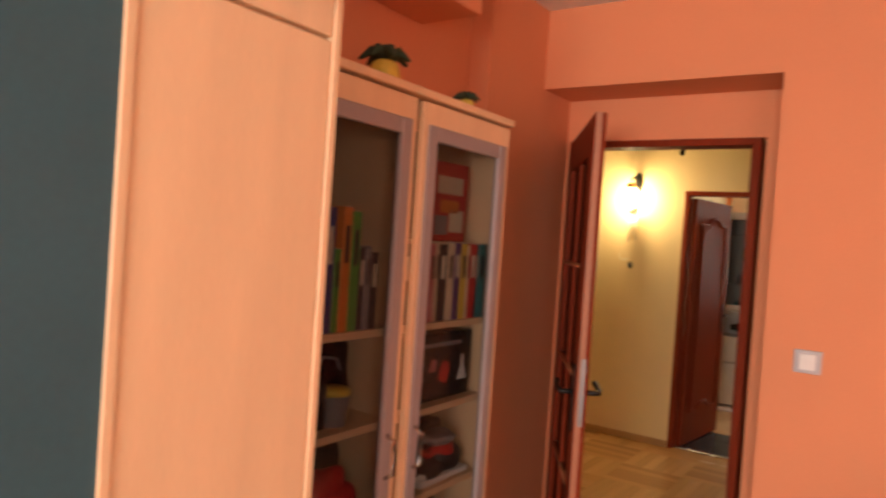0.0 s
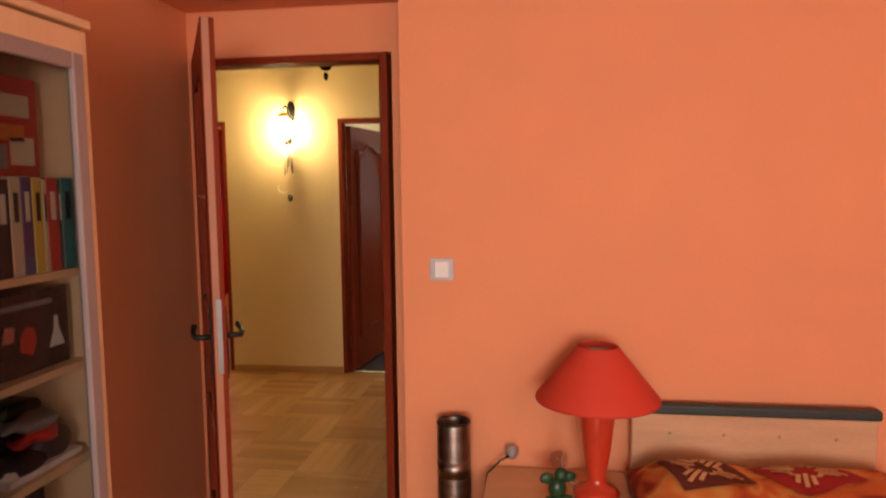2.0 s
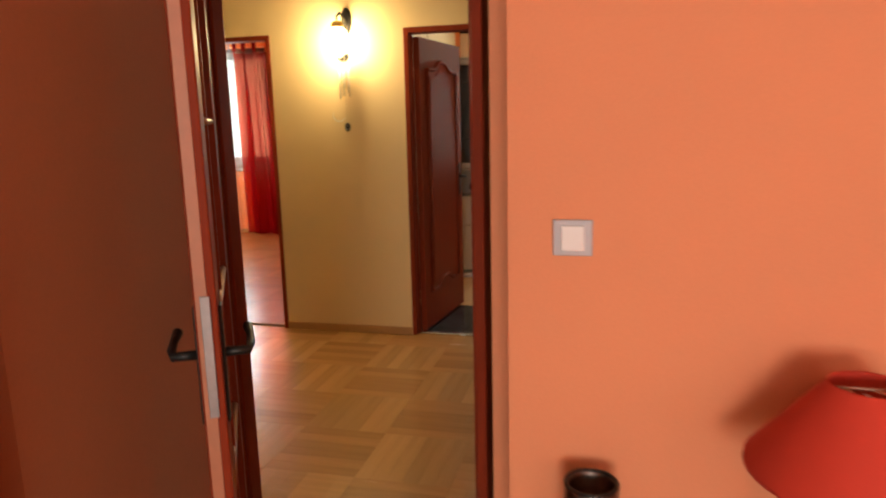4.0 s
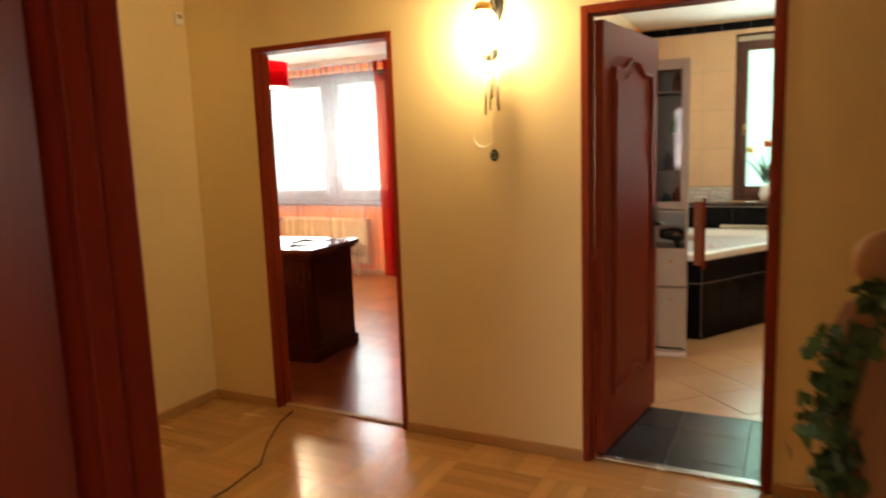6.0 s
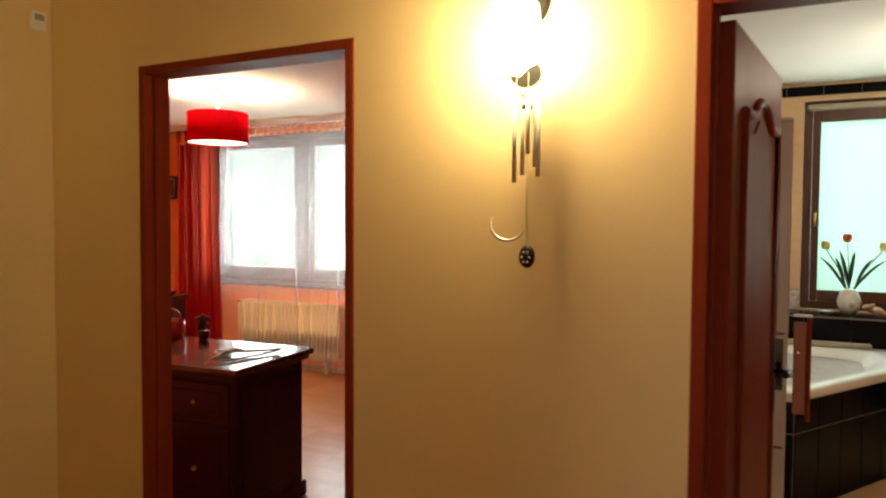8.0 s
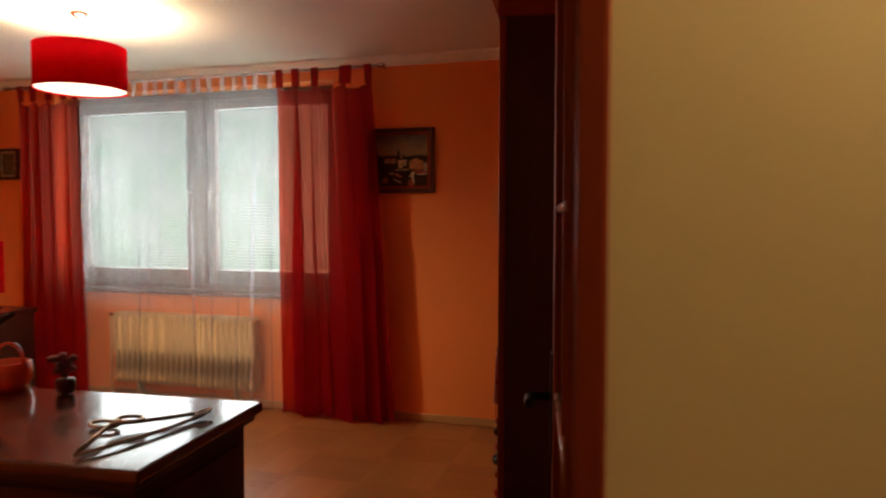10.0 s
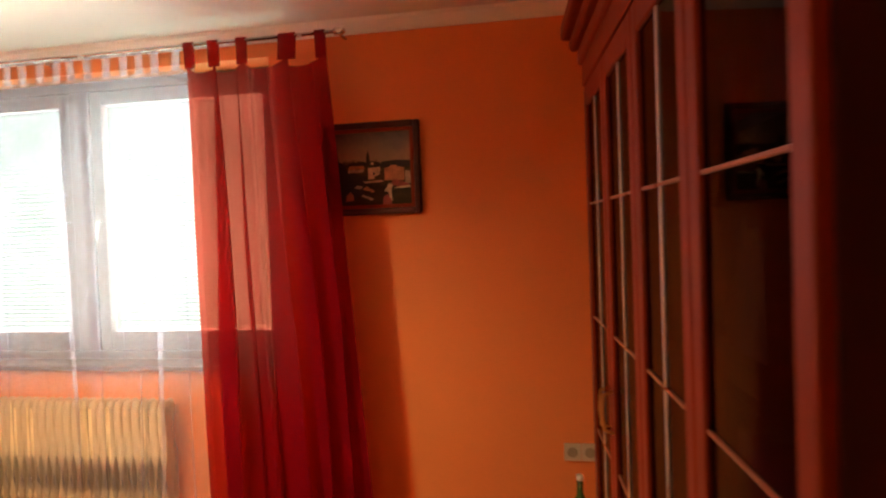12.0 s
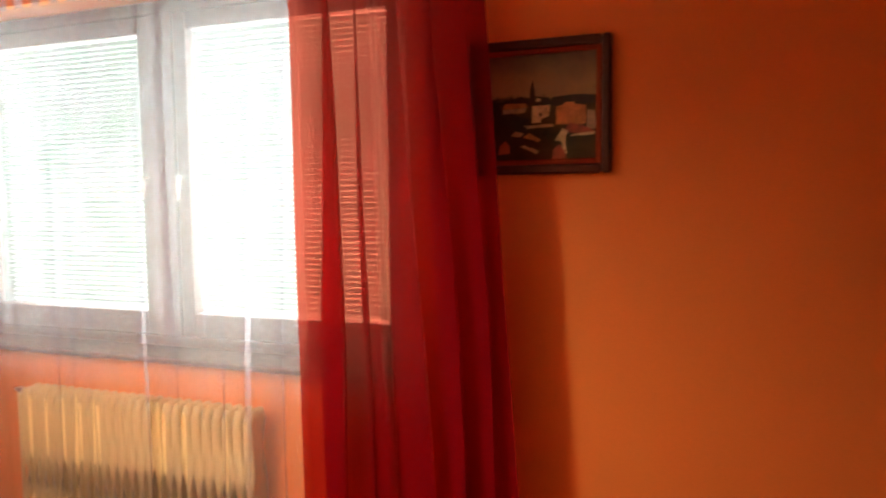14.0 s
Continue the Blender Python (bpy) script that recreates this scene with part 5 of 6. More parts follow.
def townscape_material():
    m = bpy.data.materials.new("townscape_paint")
    m.use_nodes = True
    nt = m.node_tree
    b = nt.nodes["Principled BSDF"]
    b.inputs["Roughness"].default_value = 0.75
    b.inputs["Specular IOR Level"].default_value = 0.1
    co = nt.nodes.new("ShaderNodeTexCoord")
    sp = nt.nodes.new("ShaderNodeSeparateXYZ")
    nt.links.new(co.outputs["Object"], sp.inputs[0])
    n = nt.nodes.new("ShaderNodeTexNoise")
    n.inputs["Scale"].default_value, n.inputs["Detail"].default_value, n.inputs["Distortion"].default_value = 14, 5, 0.6
    nt.links.new(co.outputs["Object"], n.inputs[0])
    a = nt.nodes.new("ShaderNodeMath")
    a.operation = "MULTIPLY_ADD"
    nt.links.new(n.outputs[0], a.inputs[0])
    a.inputs[1].default_value = 0.16
    nt.links.new(sp.outputs[2], a.inputs[2])
    r = nt.nodes.new("ShaderNodeValToRGB")
    els = r.color_ramp.elements
    els[0].position, els[0].color = 0.06, (0.012, 0.012, 0.008, 1)
    els[1].position, els[1].color = 0.52, (0.10, 0.095, 0.085, 1)
    for p, c in ((0.16, (0.05, 0.035, 0.018, 1)), (0.22, (0.022, 0.022, 0.014, 1)), (0.30, (0.08, 0.06, 0.03, 1)), (0.335, (0.02, 0.022, 0.015, 1)), (0.355, (0.30, 0.22, 0.13, 1)), (0.43, (0.20, 0.16, 0.11, 1))):
        els.new(p).color = c
    nt.links.new(a.outputs[0], r.inputs[0])
    nt.links.new(r.outputs[0], b.inputs["Base Color"])
    return m


town = framed("townscape_painting", "dark framed painting of a town with a church spire", (-4.01, 9.48, 1.63), 0, 0.50, 0.46, townscape_material(), DARKWOOD, 0.032, CHERRY)
ROOF = mat("painted_roof", (0.45, 0.18, 0.06), 0.5, 0.3, 30, 90, 0.1)
PALEW = mat("painted_house_wall", (0.38, 0.27, 0.16), 0.6, 0.3, 30, 90, 0.1)
CREAMW = mat("painted_cream_wall", (0.55, 0.43, 0.24), 0.6, 0.3, 40, 120, 0.1)
DUSKY = mat("painted_dark_foliage", (0.012, 0.014, 0.009), 0.7, 0.4, 30, 90, 0.1)
REDROOF = mat("painted_red_roof", (0.26, 0.05, 0.03), 0.6, 0.3, 40, 120, 0.1)
for k, (nm, mm, pts) in enumerate((
        ("painted_hill", DUSKY, [(0.30, 0.235), (0.30, 0.262), (0.38, 0.268), (0.455, 0.262), (0.455, 0.235)]),
        ("painted_tree", DUSKY, [(0.05, 0.06), (0.05, 0.24), (0.075, 0.27), (0.10, 0.262), (0.125, 0.225), (0.19, 0.20), (0.22, 0.19), (0.20, 0.11), (0.13, 0.06)]),
        ("painted_roof", ROOF, [(0.125, 0.228), (0.135, 0.246), (0.205, 0.248), (0.215, 0.23)]),
        ("painted_wall", PALEW, [(0.125, 0.212), (0.125, 0.227), (0.21, 0.23), (0.205, 0.214)]),
        ("painted_trees", DUSKY, [(0.15, 0.247), (0.155, 0.27), (0.165, 0.262), (0.19, 0.27), (0.225, 0.262), (0.225, 0.247)]),
        ("painted_spire", DUSKY, [(0.222, 0.25), (0.224, 0.29), (0.231, 0.325), (0.238, 0.29), (0.242, 0.25)]),
        ("painted_church_roof", DUSKY, [(0.238, 0.236), (0.245, 0.268), (0.29, 0.262), (0.305, 0.236)]),
        ("painted_gable", CREAMW, [(0.242, 0.252), (0.248, 0.264), (0.262, 0.258), (0.258, 0.248)]),
        ("painted_house", CREAMW, [(0.23, 0.178), (0.23, 0.234), (0.292, 0.236), (0.29, 0.20), (0.262, 0.192), (0.26, 0.178)]),
        ("painted_window", DUSKY, [(0.255, 0.198), (0.255, 0.21), (0.265, 0.21), (0.265, 0.198)]),
        ("painted_hall", ROOF, [(0.314, 0.168), (0.314, 0.23), (0.34, 0.236), (0.345, 0.243), (0.375, 0.243), (0.38, 0.235), (0.416, 0.23), (0.416, 0.168)]),
        ("painted_wall", PALEW, [(0.418, 0.15), (0.42, 0.215), (0.445, 0.21), (0.448, 0.15)]),
        ("painted_red_roof", REDROOF, [(0.34, 0.145), (0.36, 0.172), (0.40, 0.166), (0.445, 0.142), (0.41, 0.132)]),
        ("painted_eave", CREAMW, [(0.36, 0.128), (0.37, 0.134), (0.445, 0.14), (0.445, 0.131)]),
        ("painted_lane", PALEW, [(0.20, 0.168), (0.30, 0.172), (0.31, 0.162), (0.21, 0.158)]),
        ("painted_gable", CREAMW, [(0.31, 0.115), (0.335, 0.155), (0.355, 0.148), (0.345, 0.12), (0.352, 0.07), (0.338, 0.07), (0.332, 0.11)]),
        ("painted_dome", REDROOF, [(0.30, 0.05), (0.305, 0.085), (0.325, 0.10), (0.345, 0.08), (0.35, 0.05)]),
        ("painted_bush", TERRA, [(0.11, 0.07), (0.115, 0.10), (0.135, 0.118), (0.15, 0.10), (0.15, 0.075)]),
        ("painted_roof_strip", PALEW, [(0.19, 0.095), (0.20, 0.103), (0.255, 0.082), (0.245, 0.07)]),
        ("painted_roof_strip", PALEW, [(0.155, 0.135), (0.17, 0.15), (0.20, 0.143), (0.19, 0.13)]),
        ("painted_roof_strip", ROOF, [(0.20, 0.13), (0.22, 0.143), (0.26, 0.12), (0.25, 0.11)]))):
    part(nm, prism(bmesh.new(), ragged(pts, k + 20, 0.003, 3), -0.0122 - 0.00015 * k, -0.0118), mm, town)
framed("small_picture", "small dark framed picture on the orange wall", (-7.41, 9.48, 1.775), 0, 0.22, 0.265, ROCK, DARKWOOD, 0.025, PALEW)

PENDRED = cloth("red_shade_cloth", (0.60, 0.006, 0.015), (0.75, 0.01, 0.015), 0.0, 0.12)
pd = thing("pendant_lamp", "lit red drum pendant lamp hanging from the ceiling", "lamp", (-5.15, 8.02, 0))
part("ceiling_rose", lathe(bmesh.new(), [(0.05, 2.6), (0.052, 2.585), (0.03, 2.57), (0.006, 2.565)][::-1], 24), STEEL, pd)
part("flex", tube(bmesh.new(), [(0, 0, 2.57), (0, 0, 2.36)], 0.003, 6), WHITEPL, pd)
part("shade", lathe(bmesh.new(), [(0.238, 2.165), (0.24, 2.163), (0.24, 2.405), (0.238, 2.405), (0.237, 2.165)], 48, cap=False), PENDRED, pd, "red fabric drum shade")
part("diffuser", lathe(bmesh.new(), [(0.0, 2.172), (0.234, 2.172), (0.234, 2.176), (0.0, 2.176)], 48), glow("lit_diffuser", (1.0, 0.90, 0.66), 4.0), pd, "glowing white diffuser").visible_shadow = False
for k in range(3):
    a = k * 2.094
    part("spoke", tube(bmesh.new(), [(0, 0, 2.36), (0.238 * math.cos(a), 0.238 * math.sin(a), 2.395)], 0.002, 5), STEEL, pd)

# desk
dk = thing("desk", "dark mahogany desk with panelled side and moulded top", "desk", (-3.30, 6.235, 0), 4)
W, D = 1.45, 0.665      # local x runs negative from the near corner
part("top", bx(-W, 0, 0.79, 0, D, 0.825, bevel=0.008, seg=2), mat("polished_mahogany", (0.10, 0.022, 0.013), 0.12, 0.12, 4, 50, 0.01, coat=0.6, stretch=(0.6, 5, 5)), dk, "polished dark top")
part("under_moulding", bx(-W + 0.02, 0.02, 0.765, -0.02, D - 0.02, 0.79, bevel=0.006, seg=2), DARKWOOD, dk)
for xa, xb in ((-0.50, -0.045), (-W + 0.045, -W + 0.50)):
    part("pedestal", bx(xa, 0.05, 0.07, xb, D - 0.05, 0.765, bevel=0.004), DARKWOOD, dk)
    part("plinth", bx(xa - 0.02, 0.03, 0.0, xb + 0.02, D - 0.03, 0.085, bevel=0.012, seg=2), DARKWOOD, dk)
    for z0, z1 in ((0.11, 0.52), (0.545, 0.74)):
        fr = part("drawer_front" if z0 > 0.5 else "cupboard_door", bx(xa + 0.03, 0.036, z0, xb - 0.03, 0.05, z1, bevel=0.004), DARKWOOD, dk)
        part("field", bx(xa + 0.075, 0.030, z0 + 0.04, xb - 0.075, 0.038, z1 - 0.04, bevel=0.004), DARKWOOD, fr)
        part("knob", lathe(bmesh.new(), [(0.006, 0), (0.014, 0.012), (0.01, 0.02)], 12, ((xa + xb) / 2, 0.030, (z0 + z1) / 2), Matrix.Rotation(radians(90), 4, "X")), BRASS, fr)
part("end_panel", bx(-0.045, 0.10, 0.14, -0.038, D - 0.10, 0.71, bevel=0.003), DARKWOOD, dk)
part("modesty_panel", bx(-W + 0.5, D - 0.09, 0.2, -0.5, D - 0.07, 0.765), DARKWOOD, dk)

tg = thing("iron_tongs", "old wrought iron tongs lying on the desk", "tongs", (-3.46, 6.47, 0.826), 0)
AGED = mat("aged_iron", (0.36, 0.28, 0.19), 0.4, 0.25, 20, 90, 0.1, metal=0.8)
part("rod", tube(bmesh.new(), [(-0.05, -0.22, 0.012), (0.0, -0.05, 0.01), (0.03, 0.10, 0.01), (0.04, 0.21, 0.012)], 0.006, 8), AGED, tg)
part("arm", tube(bmesh.new(), [(-0.06, -0.20, 0.012), (-0.09, -0.10, 0.022), (-0.13, 0.0, 0.025), (-0.08, 0.06, 0.02), (-0.02, 0.12, 0.02), (0.03, 0.21, 0.014)], 0.0065, 8), AGED, tg)
part("finger_ring", tube(bmesh.new(), [(-0.18 + 0.045 * math.cos(k / 18 * 6.283), 0.03 + 0.03 * math.sin(k / 18 * 6.283), 0.012) for k in range(18)], 0.006, 6, closed=True), AGED, tg)
part("finger_ring", tube(bmesh.new(), [(-0.10 + 0.04 * math.cos(k / 18 * 6.283), 0.045 + 0.028 * math.sin(k / 18 * 6.283), 0.03) for k in range(18)], 0.006, 6, closed=True), AGED, tg)
part("end_loop", tube(bmesh.new(), [(0.04 + 0.012 * math.cos(k / 12 * 6.283), 0.20 + 0.035 * math.sin(k / 12 * 6.283), 0.02) for k in range(12)], 0.005, 6, closed=True), AGED, tg)

fp = thing("dried_flowers", "small dark pot of dried flowers on the desk", "flower pot", (-4.07, 6.79, 0.826))
part("pot", lathe(bmesh.new(), [(0.022, 0), (0.03, 0.01), (0.034, 0.05), (0.028, 0.055)], 16), DARKWOOD, fp)
rg = random.Random(9)
for k in range(12):
    a, r = rg.uniform(0, 6.28), rg.uniform(0.01, 0.06)
    top = (r * math.cos(a), r * math.sin(a), rg.uniform(0.08, 0.15))
    s = part("stem", tube(bmesh.new(), [(0, 0, 0.05), top], 0.0015, 5), LEAFDARK, fp)
    part("bloom", ball(bmesh.new(), top, 0.016, 1, (1, 1, 0.8)), mat("dried_bloom", (0.10, 0.02, 0.02), 0.8, 0.2, 30, 90, 0.1) if k == 0 else bpy.data.materials["dried_bloom"], s)
rb = thing("red_basket", "small red basket with a looped handle on the desk", "basket", (-4.31, 6.78, 0.826))
part("body", lathe(bmesh.new(), [(0.0, 0), (0.06, 0), (0.075, 0.04), (0.07, 0.10), (0.062, 0.105), (0.062, 0.03), (0.0, 0.02)], 20), REDGLAZE, rb)
part("loop", tube(bmesh.new(), [(0.066 * math.cos(k / 10 * math.pi), 0, 0.10 + 0.07 * math.sin(k / 10 * math.pi)) for k in range(11)], 0.006, 6), REDGLAZE, rb)
dl = thing("desk_lamp", "black jointed desk lamp at the back of the desk", "lamp", (-4.45, 6.80, 0.826))
part("base", lathe(bmesh.new(), [(0, 0), (0.07, 0), (0.07, 0.015), (0, 0.02)], 20), GLOSSBLACK, dl)
part("arm", tube(bmesh.new(), [(0, 0, 0.015), (-0.03, 0, 0.15), (0.03, 0.02, 0.26)], 0.008, 8), GLOSSBLACK, dl)
part("head", tube(bmesh.new(), [(-0.10, 0.0, 0.16), (0.0, 0.02, 0.21), (0.10, 0.04, 0.27)], [0.03, 0.022, 0.008], 12), GLOSSBLACK, dl)

# side cabinet and lit lamp in the far corner
sc = thing("side_cabinet", "dark wooden side cabinet in the corner of the study", "cabinet", (-7.25, 8.75, 0))
part("body", bx(0, 0, 0.06, 0.5, 0.42, 0.70, bevel=0.004), DARKWOOD, sc)
part("top", bx(-0.02, -0.02, 0.70, 0.52, 0.44, 0.735, bevel=0.006, seg=2), DARKWOOD, sc)
part("plinth", bx(0.01, 0.01, 0, 0.49, 0.41, 0.06), DARKWOOD, sc)
part("door", bx(0.02, -0.015, 0.09, 0.48, 0, 0.68, bevel=0.004), DARKWOOD, sc)
rl = thing("red_table_lamp", "lit red cylinder table lamp on the side cabinet", "lamp", (-6.97, 9.0, 0.736))
part("stand", lathe(bmesh.new(), [(0, 0), (0.055, 0), (0.055, 0.015), (0.012, 0.025), (0.012, 0.14)], 18), GLOSSBLACK, rl)
part("shade", lathe(bmesh.new(), [(0.078, 0.13), (0.08, 0.13), (0.08, 0.53), (0.078, 0.53), (0.077, 0.13)], 28, cap=False), PENDRED, rl, "glowing red fabric shade")


# glazed bookcase in the study
def display_cabinet():
    root = thing("display_cabinet", "mahogany display cabinet with four leaded glass doors", "cabinet", (-2.54, 6.92, 0), 5.7)
    L, d, h = 1.905, 0.42, 2.16       # local y along the front, front face at x = 0, back at positive x
    part("near_side", bx(0.022, 0, 0.1, d, 0.025, h, bevel=0.002), DARKWOOD, root)
    part("far_side", bx(0.022, L - 0.025, 0.1, d, L, h, bevel=0.002), DARKWOOD, root)
    part("back", bx(d - 0.012, 0.025, 0.1, d, L - 0.025, h), DARKWOOD, root)
    part("plinth", bx(-0.01, -0.01, 0, d, L + 0.01, 0.1, bevel=0.006), DARKWOOD, root)
    part("frieze", bx(-0.004, -0.004, h - 0.10, d, L + 0.004, h, bevel=0.004), CHERRY, root)
    for k, (o, z0, z1) in enumerate(((0.02, h - 0.02, h + 0.04), (0.045, h + 0.04, h + 0.09), (0.075, h + 0.09, h + 0.15))):
        part("cornice", bx(-o, -o, z0, d, L + o, z1, bevel=0.015, seg=3), CHERRY, root)
    for z in (0.5, 0.86, 1.25, 1.68):
        part("shelf", bx(0.06, 0.025, z, d - 0.012, L - 0.025, z + 0.018), DARKWOOD, root)
    part("centre_wall", bx(0.03, L / 2 - 0.01, 0.1, d - 0.012, L / 2 + 0.01, h - 0.1), DARKWOOD, root)
    n = 4
    dw = L / n
    for k in range(n):
        a, b = k * dw + 0.003, (k + 1) * dw - 0.003
        door = part("door", bx(0, a, 0.12, 0.022, a + 0.058, h - 0.105, bevel=0.005, seg=2), CHERRY, root, "cherry door frame with leaded glass")
        part("stile", bx(0, b - 0.058, 0.12, 0.022, b, h - 0.105, bevel=0.005, seg=2), CHERRY, door)
        part("top_rail", bx(0, a + 0.058, h - 0.18, 0.022, b - 0.058, h - 0.105, bevel=0.004), CHERRY, door)
        part("bottom_rail", bx(0, a + 0.058, 0.12, 0.022, b - 0.058, 0.19, bevel=0.004), CHERRY, door)
        ga, gb = a + 0.058, b - 0.058
        for z0, z1 in ((0.19, 0.36), (0.36, 0.78), (0.78, 1.20), (1.20, 1.62), (1.62, h - 0.18)):
            part("pane", bx(0.010, ga, z0, 0.0125, gb, z1), CABGLASS, door).visible_shadow = False
        for z in (0.36, 0.78, 1.20, 1.62):
            part("lead_bar", bx(0.004, ga, z - 0.004, 0.016, gb, z + 0.004, bevel=0.002), MUNTIN, door)
        if k:
            part("brass_strip", bx(0.005, (ga + gb) / 2 - 0.005, 0.19, 0.0095, (ga + gb) / 2 + 0.005, h - 0.18, bevel=0.001), SILVER, door, "bright metal strip down the glass")
        hy = b - 0.028 if k % 2 == 0 else a + 0.028
        part("pull", tube(bmesh.new(), [(0.0, hy, 0.90), (-0.028, hy, 0.91), (-0.032, hy, 0.965), (-0.028, hy, 1.02), (0.0, hy, 1.03)], 0.0055, 8), BRASS, door)
    return root


cab = display_cabinet()
CABM = cab.matrix_world.copy()
rg = random.Random(21)
for z, hi in ((0.52, 0.24), (0.88, 0.28), (1.27, 0.3), (1.70, 0.25)):
    for y0, y1 in ((0.05, 0.90), (1.0, 1.85)):
        y = y0 + rg.uniform(0.0, 0.1)
        while y < y1 - 0.1:
            if rg.random() < 0.8:
                th, hh, dp = rg.uniform(0.02, 0.05), hi * rg.uniform(0.65, 0.95), rg.uniform(0.14, 0.2)
                c = rg.choice((0, 1, 4, 9, 5, 0))
                b = thing("book", f"{COLNAME[c]} book standing in the display cabinet", "book", (0, 0, 0), 0, "books in the display cabinet")
                b.matrix_world = CABM @ pose(0.16, y, z)
                part("cover", bx(0, 0, 0, dp, th, hh, bevel=0.002), BOOKCOL[c], b)
                part("pages", bx(0.004, 0.003, hh - 0.001, dp - 0.004, th - 0.003, hh + 0.0015), PAGES, b)
                y += th + 0.003
            else:
                v = thing("vase", "small glazed vase in the display cabinet", "vase", (0, 0, 0))
                v.matrix_world = CABM @ pose(0.2, y + 0.06, z)
                r = rg.uniform(0.03, 0.05)
                part("body", lathe(bmesh.new(), [(0, 0), (r * 0.7, 0), (r, hi * 0.25), (r * 0.8, hi * 0.4), (r * 0.4, hi * 0.5), (r * 0.5, hi * 0.58)], 16), rg.choice((REDGLAZE, BOOKCOL[5])), v)
                y += 0.14

BEAD = mat("red_bead", (0.30, 0.012, 0.012), 0.3, 0.15, 20, 90, 0.02)
bd = thing("bead_string", "string of red and black beads hung on the cabinet handle", "bead string", (0, 0, 0))
bd.matrix_world = CABM @ pose(-0.045, 0.50, 0.99)
part("cord", tube(bmesh.new(), [(0.02, 0, 0.0), (0, 0, -0.03), (0, 0, -0.78)], 0.002, 5), GLOSSBLACK, bd)
part("cord", tube(bmesh.new(), [(0.02, 0, 0.0), (-0.012, 0.01, -0.08), (-0.012, 0.012, -0.30), (0, 0, -0.36)], 0.002, 5), BEAD, bd)
for k, (z, r, m) in enumerate(((-0.10, 0.012, BEAD), (-0.20, 0.018, BEAD), (-0.32, 0.014, BEAD), (-0.36, 0.020, GLOSSBLACK), (-0.42, 0.016, BEAD), (-0.47, 0.024, GLOSSBLACK), (-0.53, 0.016, BEAD), (-0.60, 0.018, BEAD), (-0.68, 0.014, BEAD), (-0.74, 0.018, GLOSSBLACK))):
    part("bead", ball(bmesh.new(), (0, 0, z), r, 2), m, bd)
ts = thing("tassel", "red tassel hanging from a cabinet handle", "tassel", (0, 0, 0))
ts.matrix_world = CABM @ pose(-0.035, 0.44, 0.96)
part("knot", ball(bmesh.new(), (0, 0, 0), 0.014, 2), BEAD, ts)
part("fringe", lathe(bmesh.new(), [(0.01, 0), (0.018, -0.06), (0.024, -0.2), (0.0, -0.2)], 14), BEAD, ts)

SOCKETCREAM = mat("cream_plastic", (0.66, 0.55, 0.38), 0.4, 0.05, 6, 60, 0.0)
# Darker copy of the plate's cream: the wells' shade is in the colour.
WELLSHADED = mat("shaded_cream_plastic", (0.40, 0.32, 0.21), 0.4, 0.05, 6, 60, 0.0)
ou = thing("wall_socket", "cream double wall socket on the orange wall", "socket", (-2.86, 9.48, 0.415))
for k in range(2):
    p = part("plate", bx(0.082 * k, -0.012, 0, 0.08 + 0.082 * k, 0, 0.085, bevel=0.004, seg=2), SOCKETCREAM, ou)
    part("well", lathe(bmesh.new(), [(0.024, 0), (0.024, 0.003), (0.018, 0.003)], 18, (0.04 + 0.082 * k, -0.012, 0.042), Matrix.Rotation(radians(90), 4, "X")), WELLSHADED, p)
bt = thing("bottle", "green glass bottle standing on the floor by the wall", "bottle", (-2.79, 9.36, 0))
part("body", lathe(bmesh.new(), [(0, 0), (0.04, 0), (0.042, 0.02), (0.042, 0.22), (0.035, 0.26), (0.016, 0.30), (0.014, 0.37)], 20), mat("green_glass", (0.05, 0.13, 0.04), 0.1, 0.1, 8, 60, 0.0), bt)
part("cap", lathe(bmesh.new(), [(0.016, 0.365), (0.016, 0.39), (0, 0.392)], 14), WHITEPL, bt)

# ---- bathroom ----
bw = tagged(new("window_2"), "dark brown bathroom window with frosted glass", "", "", "structure")
for n, a in (("window_frame", (-0.87, 9.80, 0.885, -0.81, 9.88, 2.47)), ("window_frame", (-0.13, 9.80, 0.885, -0.07, 9.88, 2.47)), ("window_frame", (-0.81, 9.80, 0.885, -0.13, 9.88, 0.945)), ("window_frame", (-0.81, 9.80, 2.41, -0.13, 9.88, 2.47))):
    part(n, bx(*a, bevel=0.005), WINWOOD, bw)
for n, a in (("sash_stile", (-0.808, 9.785, 0.947, -0.755, 9.85, 2.408)), ("sash_stile", (-0.20, 9.785, 0.947, -0.132, 9.85, 2.408)), ("sash_rail", (-0.755, 9.786, 0.947, -0.20, 9.85, 1.03)), ("sash_rail", (-0.755, 9.786, 2.315, -0.20, 9.85, 2.408))):
    part(n, bx(*a, bevel=0.006, seg=2), WINWOOD, bw)
FROST = cloth("frosted_glass", (0.56, 0.72, 0.65), (0.46, 0.63, 0.56), 0.40, 0.28)
part("pane", bx(-0.755, 9.815, 1.03, -0.20, 9.819, 2.315), FROST, bw, "frosted pane").visible_shadow = False
part("window_handle", tube(bmesh.new(), [(-0.782, 9.785, 1.62), (-0.782, 9.755, 1.62), (-0.782, 9.75, 1.56), (-0.782, 9.75, 1.52)], 0.009, 8), BRASS, bw)
part("roller_box", bx(-0.85, 9.765, 2.40, -0.09, 9.80, 2.45, bevel=0.01), IVORY, bw)

GROUTDARK = mat("grey_grout", (0.34, 0.31, 0.28), 0.9, 0.1, 10, 90, 0.1)
